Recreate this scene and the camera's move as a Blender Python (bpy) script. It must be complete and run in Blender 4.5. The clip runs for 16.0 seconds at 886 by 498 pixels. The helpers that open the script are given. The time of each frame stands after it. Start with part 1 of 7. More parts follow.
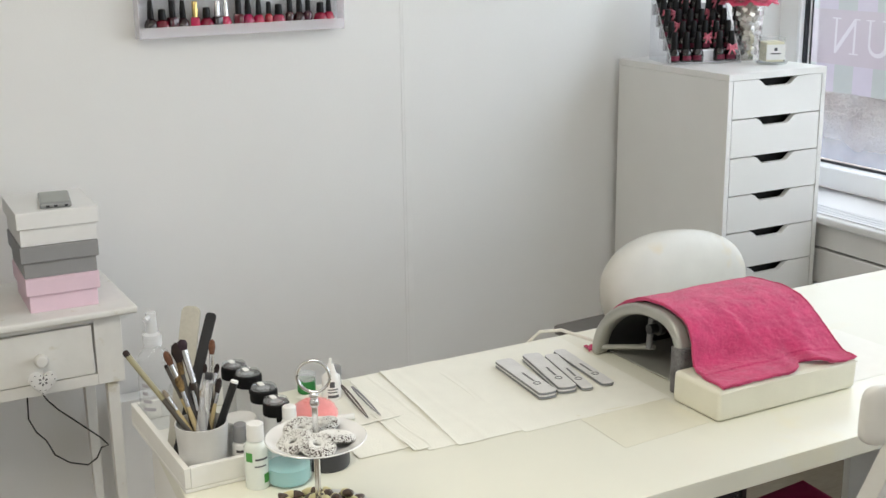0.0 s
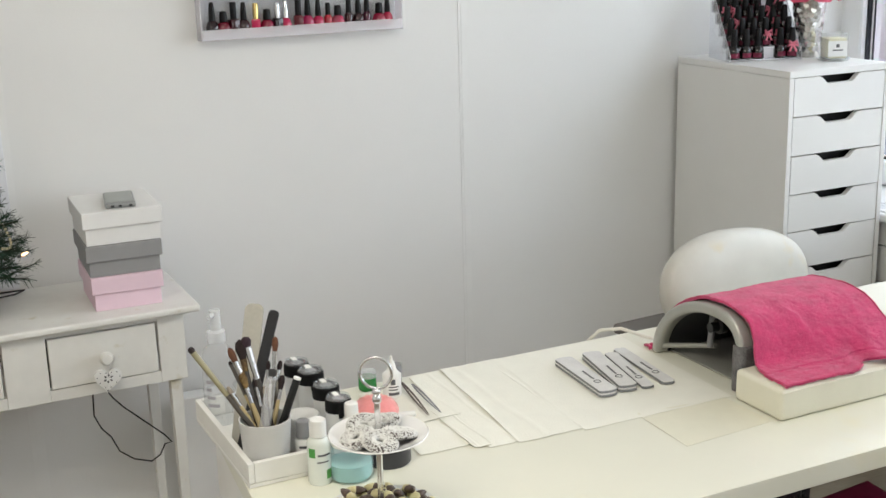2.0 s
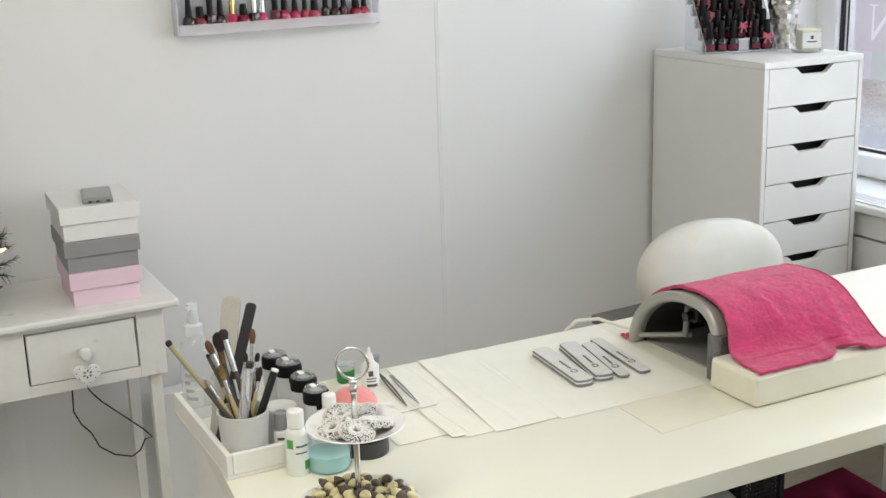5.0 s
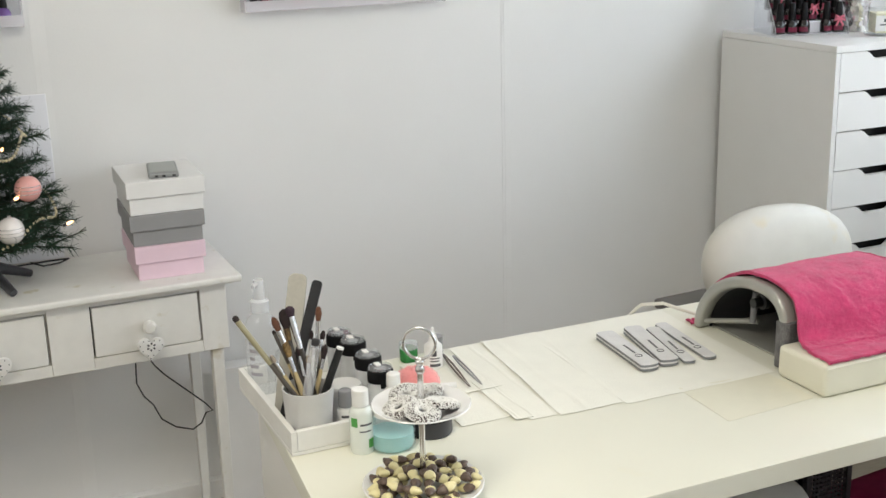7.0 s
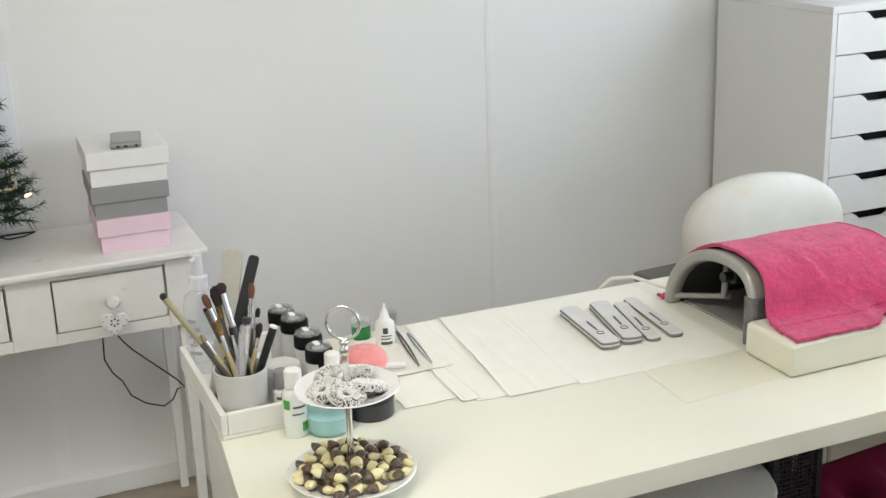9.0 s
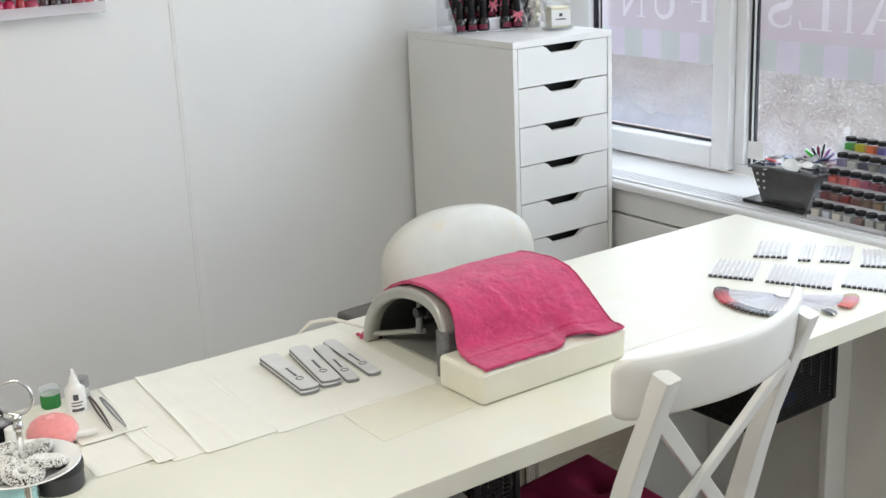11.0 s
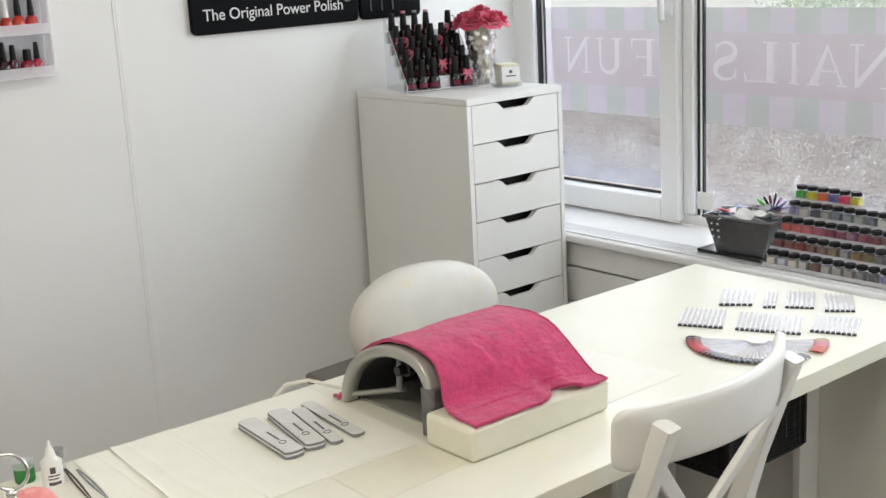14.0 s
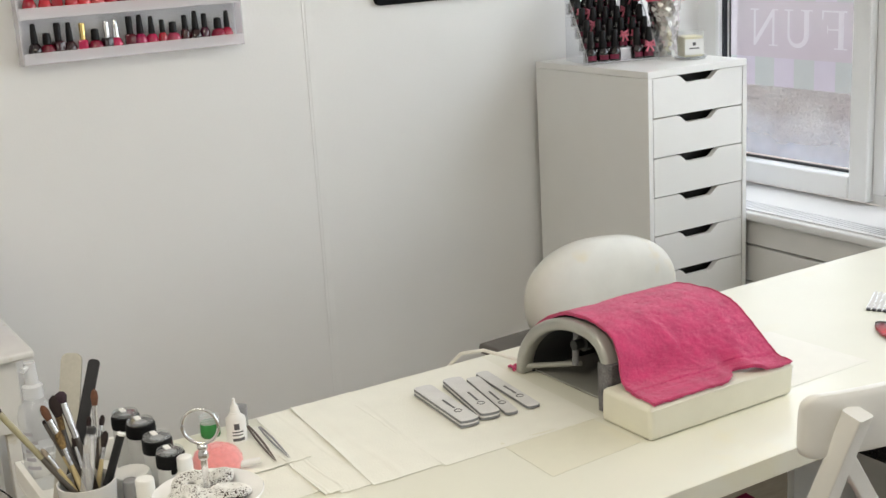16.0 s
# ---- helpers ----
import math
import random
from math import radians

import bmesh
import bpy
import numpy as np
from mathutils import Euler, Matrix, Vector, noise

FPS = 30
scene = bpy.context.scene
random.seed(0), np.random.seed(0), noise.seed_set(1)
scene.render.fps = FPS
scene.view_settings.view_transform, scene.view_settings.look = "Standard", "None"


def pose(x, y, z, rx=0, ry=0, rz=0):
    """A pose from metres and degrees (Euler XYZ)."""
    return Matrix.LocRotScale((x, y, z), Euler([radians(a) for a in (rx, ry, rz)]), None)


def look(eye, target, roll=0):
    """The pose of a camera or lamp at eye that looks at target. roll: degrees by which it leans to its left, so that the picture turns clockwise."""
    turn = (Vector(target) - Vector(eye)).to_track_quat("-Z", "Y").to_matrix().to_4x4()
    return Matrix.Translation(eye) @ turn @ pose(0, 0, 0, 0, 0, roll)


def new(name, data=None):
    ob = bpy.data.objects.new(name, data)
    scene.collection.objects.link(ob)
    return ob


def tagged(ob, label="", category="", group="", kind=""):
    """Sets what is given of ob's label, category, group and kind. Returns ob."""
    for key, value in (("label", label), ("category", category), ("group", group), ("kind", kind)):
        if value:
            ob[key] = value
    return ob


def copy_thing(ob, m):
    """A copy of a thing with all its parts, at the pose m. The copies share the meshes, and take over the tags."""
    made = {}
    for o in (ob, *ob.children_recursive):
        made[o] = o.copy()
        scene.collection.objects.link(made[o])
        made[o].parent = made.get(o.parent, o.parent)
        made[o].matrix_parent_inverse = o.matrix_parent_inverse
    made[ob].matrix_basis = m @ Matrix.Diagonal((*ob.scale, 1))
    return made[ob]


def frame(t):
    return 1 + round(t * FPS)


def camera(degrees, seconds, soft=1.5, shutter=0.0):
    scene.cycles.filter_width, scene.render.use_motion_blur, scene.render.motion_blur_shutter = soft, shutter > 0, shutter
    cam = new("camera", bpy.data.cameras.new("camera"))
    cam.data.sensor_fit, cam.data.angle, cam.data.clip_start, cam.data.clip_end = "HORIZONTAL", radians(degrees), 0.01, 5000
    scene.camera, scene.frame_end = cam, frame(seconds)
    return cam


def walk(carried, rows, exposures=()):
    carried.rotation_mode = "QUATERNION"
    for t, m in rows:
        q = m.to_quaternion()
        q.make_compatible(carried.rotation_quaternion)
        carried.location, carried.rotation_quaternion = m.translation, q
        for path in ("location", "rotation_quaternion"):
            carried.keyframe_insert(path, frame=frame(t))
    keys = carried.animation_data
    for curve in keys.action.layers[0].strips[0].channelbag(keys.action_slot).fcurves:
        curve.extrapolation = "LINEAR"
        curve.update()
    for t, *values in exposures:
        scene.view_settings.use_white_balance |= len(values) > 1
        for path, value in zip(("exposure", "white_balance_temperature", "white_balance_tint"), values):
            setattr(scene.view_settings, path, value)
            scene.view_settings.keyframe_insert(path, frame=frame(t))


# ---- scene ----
cam = camera(40.0, 16.0)
PATH = [
    (0, (0.177, 0.394, 1.532), (1.1005, 2.0899, 1.0113), -0.76),
    (0.5, (0.172, 0.387, 1.532), (1.0887, 2.0745, 0.9741), -0.52),
    (1, (0.172, 0.383, 1.53), (1.0634, 2.084, 0.973), -0.98),
    (1.5, (0.172, 0.383, 1.533), (1.0326, 2.1063, 0.9937), -1.99),
    (2, (0.166, 0.39, 1.53), (1.0091, 2.1283, 1.0122), -1.54),
    (2.5, (0.171, 0.387, 1.527), (1.0175, 2.1217, 1.006), -2.41),
    (3, (0.161, 0.383, 1.536), (1.0205, 2.1168, 1.0312), -1.66),
    (3.2, (0.166, 0.377, 1.53), (1.0272, 2.1152, 1.0432), -1.85),
    (5.5, (0.169, 0.374, 1.526), (1.0359, 2.092, 0.9833), -1.66),
    (6, (0.161, 0.386, 1.53), (1.0079, 2.1138, 0.9839), 0.04),
    (6.5, (0.157, 0.388, 1.527), (0.9537, 2.1365, 0.9719), -0.75),
    (7, (0.155, 0.393, 1.526), (0.9392, 2.147, 0.9699), -1.43),
    (7.5, (0.163, 0.389, 1.528), (0.9289, 2.1454, 0.9555), -2.53),
    (8, (0.197, 0.387, 1.52), (0.9698, 2.1372, 0.9373), -3.08),
    (8.5, (0.261, 0.403, 1.516), (1.0151, 2.1593, 0.9278), -2.02),
    (9, (0.316, 0.424, 1.501), (1.0423, 2.1867, 0.8979), -2.11),
    (9.5, (0.356, 0.402, 1.499), (1.1311, 2.1355, 0.8702), -3.35),
    (10, (0.397, 0.366, 1.507), (1.3069, 2.0293, 0.8693), -4.60),
    (10.2, (0.402, 0.354, 1.518), (1.3649, 1.9848, 0.874), -3.76),
    (12.3, (0.326, 0.47, 1.511), (1.5665, 1.9779, 1.0775), -2.79),
    (12.5, (0.325, 0.468, 1.509), (1.5785, 1.9629, 1.0681), -2.34),
    (13, (0.317, 0.464, 1.513), (1.5874, 1.9412, 1.0625), -2.44),
    (13.5, (0.307, 0.463, 1.511), (1.5593, 1.9549, 1.0558), -1.90),
    (14, (0.308, 0.462, 1.513), (1.5425, 1.9608, 1.0355), -3.09),
    (14.5, (0.308, 0.466, 1.511), (1.5393, 1.9655, 1.0274), -2.80),
    (15, (0.31, 0.475, 1.507), (1.4923, 2.0098, 1.0118), -3.28),
    (15.5, (0.299, 0.475, 1.511), (1.402, 2.0663, 1.0106), -3.51),
    (16, (0.294, 0.485, 1.509), (1.3025, 2.1359, 1.0036), -3.34),
]
walk(cam, [(t, look(eye, target, roll)) for t, eye, target, roll in PATH],
     ((0, -0.04, 6500, 10), (3, -0.01, 6500, 10), (8, 0.04, 6480, 10), (10, 0.06, 6300, 10), (12.5, -0.04, 6480, 11), (13.5, -0.03, 6600, 11), (15, -0.13, 6800, 10.5), (16, -0.09, 6800, 10.5)))

# ---------------------------------------------------------------- world and lamps
world = bpy.data.worlds.new("world")
scene.world = world
world.use_nodes = True
wn = world.node_tree.nodes
sky = wn.new("ShaderNodeTexSky")
sky.sky_type = "NISHITA"
sky.sun_disc = False
sky.sun_elevation = radians(24)
sky.sun_rotation = radians(325)
wn["Background"].inputs["Strength"].default_value = 0.15
world.node_tree.links.new(sky.outputs["Color"], wn["Background"].inputs["Color"])

sun = new("sun", bpy.data.lights.new("sun", "SUN"))
sun.data.energy, sun.data.angle, sun.data.color = 5.0, radians(3), (1.0, 0.95, 0.87)
sun.matrix_basis = look((0.0, 10, 9), (5.5, 2, 0))


def area(name, eye, target, w, h, watts, color):
    ob = new(name, bpy.data.lights.new(name, "AREA"))
    ob.data.shape, ob.data.size, ob.data.size_y = "RECTANGLE", w, h
    ob.data.energy, ob.data.color = watts, color
    ob.matrix_basis = look(eye, target)
    return ob


# daylight in the window beside the desk; an added fill lamp in an unseen opening behind; and the ceiling tubes
area("window_daylight", (3.15, 1.50, 1.71), (1.0, 1.50, 1.5), 3.9, 0.78, 46, (0.93, 0.96, 1.0))
area("film_daylight", (3.15, 1.50, 1.02), (1.0, 1.50, 0.9), 3.9, 0.6, 20, (0.97, 0.96, 0.98))
area("unseen_front_fill", (1.9, -2.28, 1.75), (1.7, 2.0, 0.9), 1.9, 1.1, 10, (1.0, 0.95, 0.89))
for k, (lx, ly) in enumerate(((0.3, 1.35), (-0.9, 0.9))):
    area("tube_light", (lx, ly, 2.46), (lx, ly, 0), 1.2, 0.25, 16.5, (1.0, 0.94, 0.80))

# ---------------------------------------------------------------- materials
MATS = {}


def rgb(h):
    """A linear colour from an sRGB hex string."""
    c = [int(h[i:i + 2], 16) / 255 for i in (0, 2, 4)]
    return tuple(v / 12.92 if v < 0.04045 else ((v + 0.055) / 1.055) ** 2.4 for v in c) + (1.0,)


def mat(name, color, rough=0.5, metal=0.0, vary=0.06, grain=40.0, bump=0.0, bump_scale=200.0, stretch=(1, 1, 1), coat=0.0,
        trans=0.0, ior=1.45, emit=0.0, piece=0.0, sheen=0.0, second=None, spec=0.5, stain=None):
    """A surface with two scales of variation, grain relief and, with piece, a shift from piece to piece."""
    if name in MATS:
        return MATS[name]
    m = bpy.data.materials.new(name)
    m.use_nodes = True
    nt = m.node_tree
    N, L = nt.nodes, nt.links
    b = N["Principled BSDF"]
    c = color if not isinstance(color, str) else rgb(color)
    b.inputs["Roughness"].default_value = rough
    b.inputs["Metallic"].default_value = metal
    b.inputs["Coat Weight"].default_value = coat
    b.inputs["Coat Roughness"].default_value = 0.12
    b.inputs["Transmission Weight"].default_value = trans
    b.inputs["IOR"].default_value = ior
    b.inputs["Specular IOR Level"].default_value = spec
    b.inputs["Sheen Weight"].default_value = sheen
    tc = N.new("ShaderNodeTexCoord")
    mp = N.new("ShaderNodeMapping")
    mp.inputs["Scale"].default_value = stretch
    L.new(tc.outputs["Object"], mp.inputs["Vector"])
    base = None
    if vary or second or stain:
        n1 = N.new("ShaderNodeTexNoise")
        n1.inputs["Scale"].default_value = grain
        n1.inputs["Detail"].default_value = 6
        n2 = N.new("ShaderNodeTexNoise")
        n2.inputs["Scale"].default_value = grain * 0.09
        n2.inputs["Detail"].default_value = 3
        for n in (n1, n2):
            L.new(mp.outputs["Vector"], n.inputs["Vector"])
        add = N.new("ShaderNodeMath")
        add.operation = "ADD"
        L.new(n1.outputs["Fac"], add.inputs[0])
        L.new(n2.outputs["Fac"], add.inputs[1])
        ramp = N.new("ShaderNodeMapRange")
        ramp.inputs["From Min"].default_value, ramp.inputs["From Max"].default_value = 0.7, 1.3
        L.new(add.outputs[0], ramp.inputs["Value"])
        mix = N.new("ShaderNodeMix")
        mix.data_type = "RGBA"
        lo = rgb(second) if isinstance(second, str) else tuple(max(0, v * (1 - vary)) for v in c[:3]) + (1,)
        hi = tuple(min(1, v * (1 + vary * 0.5)) for v in c[:3]) + (1,)
        mix.inputs["A"].default_value, mix.inputs["B"].default_value = lo, hi
        L.new(ramp.outputs["Result"], mix.inputs["Factor"])
        base = mix.outputs["Result"]
        if stain:
            n3 = N.new("ShaderNodeTexNoise")
            n3.inputs["Scale"].default_value = stain[1]
            n3.inputs["Detail"].default_value = 5
            L.new(tc.outputs["Object"], n3.inputs["Vector"])
            r3 = N.new("ShaderNodeMapRange")
            r3.inputs["From Min"].default_value, r3.inputs["From Max"].default_value = stain[2], stain[2] + 0.1
            L.new(n3.outputs["Fac"], r3.inputs["Value"])
            m3 = N.new("ShaderNodeMix")
            m3.data_type = "RGBA"
            L.new(r3.outputs["Result"], m3.inputs["Factor"])
            L.new(base, m3.inputs["A"])
            m3.inputs["B"].default_value = rgb(stain[0])
            base = m3.outputs["Result"]
    if piece:
        oi = N.new("ShaderNodeObjectInfo")
        hs = N.new("ShaderNodeHueSaturation")
        pr = N.new("ShaderNodeMapRange")
        pr.inputs["To Min"].default_value, pr.inputs["To Max"].default_value = 1 - piece, 1 + piece
        L.new(oi.outputs["Random"], pr.inputs["Value"])
        L.new(pr.outputs["Result"], hs.inputs["Value"])
        if base:
            L.new(base, hs.inputs["Color"])
        else:
            hs.inputs["Color"].default_value = c
        base = hs.outputs["Color"]
    if base:
        L.new(base, b.inputs["Base Color"])
    else:
        b.inputs["Base Color"].default_value = c
    if bump:
        nb = N.new("ShaderNodeTexNoise")
        nb.inputs["Scale"].default_value = bump_scale
        nb.inputs["Detail"].default_value = 4
        L.new(mp.outputs["Vector"], nb.inputs["Vector"])
        bp = N.new("ShaderNodeBump")
        bp.inputs["Strength"].default_value = bump
        bp.inputs["Distance"].default_value = 0.002
        L.new(nb.outputs["Fac"], bp.inputs["Height"])
        L.new(bp.outputs["Normal"], b.inputs["Normal"])
    if emit:
        b.inputs["Emission Color"].default_value = c
        b.inputs["Emission Strength"].default_value = emit
    MATS[name] = m
    return m


WALL = mat("wall_paint", (0.80, 0.80, 0.79, 1), 0.55, vary=0.03, grain=3.0, bump=0.12, bump_scale=160)
WALL_TRIM = mat("trim_paint", (0.82, 0.82, 0.81, 1), 0.4, vary=0.04, grain=14, bump=0.06, bump_scale=90)
CEIL = mat("ceiling_paint", (0.82, 0.82, 0.8, 1), 0.8, vary=0.03, grain=6)
FLOOR = mat("floor_vinyl", (0.30, 0.255, 0.195, 1), 0.45, vary=0.2, grain=22, stretch=(1, 9, 1), bump=0.05)
DESK = mat("desk_lacquer", (0.775, 0.768, 0.66, 1), 0.36, vary=0.03, grain=7, coat=0.15, stain=("e6e0c4", 3.0, 0.62))
DESK_SIDE = mat("desk_side_lacquer", (0.80, 0.79, 0.75, 1), 0.32, vary=0.03, grain=9)
CAB = mat("cabinet_foil", (0.80, 0.80, 0.78, 1), 0.32, vary=0.02, grain=10)
# near-black colour for sheets that paint the shade in gaps
GAP_SHADE = mat("painted_gap_shade", (0.02, 0.02, 0.02, 1), 0.6, vary=0.2)
OLDWHITE = mat("old_white_paint", (0.79, 0.785, 0.75, 1), 0.5, vary=0.05, grain=30, bump=0.15, bump_scale=60, stain=("cfc9b4", 18, 0.66))
UPVC = mat("window_plastic", (0.82, 0.83, 0.84, 1), 0.28, vary=0.02, grain=8)
GASKET = mat("gasket_black", (0.02, 0.022, 0.03, 1), 0.5, vary=0.2)
CHROME = mat("chrome", (0.75, 0.75, 0.75, 1), 0.12, metal=1.0, vary=0.05)
VINYL = mat("white_vinyl", (0.63, 0.62, 0.565, 1), 0.36, vary=0.07, grain=16, bump=0.08, bump_scale=260, stain=("cfc4a8", 7, 0.60))
PADV = mat("pad_vinyl", (0.75, 0.73, 0.61, 1), 0.38, vary=0.06, grain=18, bump=0.12, bump_scale=220)
TOWEL = mat("terry_towel_pink", "ce3f72", 0.95, vary=0.24, grain=420, bump=1.0, bump_scale=520, sheen=0.25)
CUSH = mat("cushion_red_pink", "7e2042", 0.9, vary=0.15, grain=60, bump=0.3, bump_scale=300, spec=0.15)
GREYP = mat("grey_plastic", (0.24, 0.24, 0.25, 1), 0.3, vary=0.08, grain=14, coat=0.2)
SILVP = mat("silver_grey_plastic", (0.42, 0.42, 0.385, 1), 0.3, metal=0.35, vary=0.12, grain=16, coat=0.25)
SPECK = mat("speckled_grey_plastic", (0.16, 0.155, 0.16, 1), 0.55, vary=0.75, grain=420, bump=0.3, bump_scale=700)
DGREYP = mat("dark_grey_plastic", (0.045, 0.045, 0.05, 1), 0.4, vary=0.15)
BLACKP = mat("black_plastic", (0.012, 0.012, 0.013, 1), 0.3, vary=0.2)
WHITEP = mat("white_plastic", (0.82, 0.82, 0.80, 1), 0.35, vary=0.03)
PAPERW = mat("paper_towel", (0.82, 0.815, 0.735, 1), 0.9, vary=0.03, grain=30, bump=0.3, bump_scale=300)
PORC = mat("porcelain", (0.82, 0.82, 0.82, 1), 0.12, vary=0.02, coat=0.3)


def glassy(name, tint, rough=0.03, alpha=0.25, gloss=0.7):
    """Clear plastic or thin glass: a mix of see-through and gloss."""
    if name in MATS:
        return MATS[name]
    m = bpy.data.materials.new(name)
    m.use_nodes = True
    N, L = m.node_tree.nodes, m.node_tree.links
    N.remove(N["Principled BSDF"])
    tr = N.new("ShaderNodeBsdfTransparent")
    tr.inputs["Color"].default_value = rgb(tint)
    gl = N.new("ShaderNodeBsdfGlossy")
    gl.inputs["Roughness"].default_value = rough
    df = N.new("ShaderNodeBsdfDiffuse")
    df.inputs["Color"].default_value = rgb(tint)
    face = N.new("ShaderNodeLayerWeight")
    face.inputs["Blend"].default_value = 0.5
    pw = N.new("ShaderNodeMath")
    pw.operation = "POWER"
    pw.inputs[1].default_value = 4.0
    L.new(face.outputs["Facing"], pw.inputs[0])
    lw = N.new("ShaderNodeMath")
    lw.operation = "MULTIPLY_ADD"
    lw.inputs[1].default_value, lw.inputs[2].default_value = gloss, 0.035
    L.new(pw.outputs[0], lw.inputs[0])
    a = N.new("ShaderNodeMixShader")
    a.inputs["Fac"].default_value = alpha
    L.new(tr.outputs[0], a.inputs[1])
    L.new(df.outputs[0], a.inputs[2])
    s = N.new("ShaderNodeMixShader")
    L.new(lw.outputs[0], s.inputs["Fac"])
    L.new(a.outputs[0], s.inputs[1])
    L.new(gl.outputs[0], s.inputs[2])
    L.new(s.outputs[0], N["Material Output"].inputs["Surface"])
    MATS[name] = m
    return m


ACRYL = glassy("clear_acrylic", "fbfcfe", 0.04, 0.06)
ACRYL_EDGE = glassy("acrylic_edge", "fbfafd", 0.1, 0.4)
GLASS = glassy("window_glass", "f4f8fa", 0.01, 0.01)

# ---------------------------------------------------------------- mesh helpers


def box_bm(x0, x1, y0, y1, z0, z1, bevel=0.0, seg=2, bm=None):
    """A box with rounded edges; added to bm if one is given."""
    b = bmesh.new()
    r = bmesh.ops.create_cube(b, size=1.0)
    bmesh.ops.scale(b, vec=(abs(x1 - x0), abs(y1 - y0), abs(z1 - z0)), verts=r["verts"])
    bmesh.ops.translate(b, vec=((x0 + x1) / 2, (y0 + y1) / 2, (z0 + z1) / 2), verts=r["verts"])
    if bevel:
        bmesh.ops.bevel(b, geom=b.edges[:], offset=bevel, segments=seg, affect="EDGES", profile=0.5)
    return merge(bm, b) if bm else b


def merge(a, b):
    """Adds b to a."""
    me = bpy.data.meshes.new("tmp")
    b.to_mesh(me)
    b.free()
    a.from_mesh(me)
    bpy.data.meshes.remove(me)
    return a


def lathe(profile, seg=24, at=(0, 0, 0), bm=None):
    """A body turned about z from (radius, height) pairs."""
    b = bmesh.new()
    rings = []
    for r, z in profile:
        if r < 1e-5:
            rings.append([b.verts.new((at[0], at[1], at[2] + z))])
        else:
            rings.append([b.verts.new((at[0] + r * math.cos(2 * math.pi * k / seg), at[1] + r * math.sin(2 * math.pi * k / seg), at[2] + z)) for k in range(seg)])
    for p, q in zip(rings, rings[1:]):
        for k in range(seg):
            k2 = (k + 1) % seg
            if len(p) == 1 and len(q) == 1:
                continue
            if len(p) == 1:
                b.faces.new((p[0], q[k], q[k2]))
            elif len(q) == 1:
                b.faces.new((p[k], p[k2], q[0]))
            else:
                b.faces.new((p[k], p[k2], q[k2], q[k]))
    if len(rings[0]) > 1:
        b.faces.new(rings[0][::-1])
    if len(rings[-1]) > 1:
        b.faces.new(rings[-1])
    bmesh.ops.recalc_face_normals(b, faces=b.faces[:])
    return merge(bm, b) if bm else b


def tube(points, radius, seg=8, bm=None, closed=False, flat=1.0):
    """A round bar along points; radius may be a list."""
    b = bmesh.new()
    pts = [Vector(p) for p in points]
    n = len(pts)
    rad = radius if isinstance(radius, (list, tuple)) else [radius] * n
    up = Vector((0, 0, 1))
    rings = []
    for i, p in enumerate(pts):
        a = pts[(i - 1) % n] if (closed or i) else p
        c = pts[(i + 1) % n] if (closed or i < n - 1) else p
        d = (c - a).normalized()
        s = d.cross(up)
        if s.length < 0.05:
            s = d.cross(Vector((1, 0, 0)))
        s.normalize()
        u = s.cross(d).normalized()
        rings.append([b.verts.new(p + rad[i] * (math.cos(2 * math.pi * k / seg) * s + flat * math.sin(2 * math.pi * k / seg) * u)) for k in range(seg)])
    pairs = list(zip(rings, rings[1:]))
    if closed:
        pairs.append((rings[-1], rings[0]))
    for p, q in pairs:
        for k in range(seg):
            b.faces.new((p[k], p[(k + 1) % seg], q[(k + 1) % seg], q[k]))
    if not closed:
        b.faces.new(rings[0][::-1])
        b.faces.new(rings[-1])
    bmesh.ops.recalc_face_normals(b, faces=b.faces[:])
    return merge(bm, b) if bm else b


def prism(outline, z0, z1, bevel=0.0, axis="z", bm=None):
    """A plate from a closed outline of (a, b) pairs; axis is the way of its thickness."""
    b = bmesh.new()

    def put(a, c, h):
        return {"z": (a, c, h), "y": (a, h, c), "x": (h, a, c)}[axis]
    lo = [b.verts.new(put(a, c, z0)) for a, c in outline]
    hi = [b.verts.new(put(a, c, z1)) for a, c in outline]
    b.faces.new(lo)
    b.faces.new(hi)
    for k in range(len(lo)):
        k2 = (k + 1) % len(lo)
        b.faces.new((lo[k], lo[k2], hi[k2], hi[k]))
    bmesh.ops.recalc_face_normals(b, faces=b.faces[:])
    if bevel:
        bmesh.ops.bevel(b, geom=b.edges[:], offset=bevel, segments=2, affect="EDGES", profile=0.5)
    return merge(bm, b) if bm else b


def grid_bm(nu, nv, f, thick=0.0):
    """A sheet of nu x nv cells, f(u, v) giving its places, with a thickness along its normals."""
    b = bmesh.new()
    vs = [[b.verts.new(f(i / nu, j / nv)) for j in range(nv + 1)] for i in range(nu + 1)]
    for i in range(nu):
        for j in range(nv):
            b.faces.new((vs[i][j], vs[i + 1][j], vs[i + 1][j + 1], vs[i][j + 1]))
    bmesh.ops.recalc_face_normals(b, faces=b.faces[:])
    if thick:
        b.normal_update()
        bmesh.ops.solidify(b, geom=b.faces[:], thickness=thick)
    return b


def turned(bm, m):
    bmesh.ops.transform(bm, matrix=m, verts=bm.verts[:])
    return bm


def weighted_normals(me):
    """Lets large flat faces keep their own normal, so that only the rounded edges between them turn."""
    round_ = [[] for _ in me.vertices]
    for p in me.polygons:
        for v in p.vertices:
            round_[v].append(p)
    normals = []
    for p in me.polygons:
        for v in p.vertices:
            n = Vector((0, 0, 0))
            for q in round_[v]:
                if q.normal.dot(p.normal) > 0.64:
                    n += q.normal * q.area
            normals.append(n.normalized() if n.length > 1e-12 else p.normal.copy())
    me.normals_split_custom_set(normals)


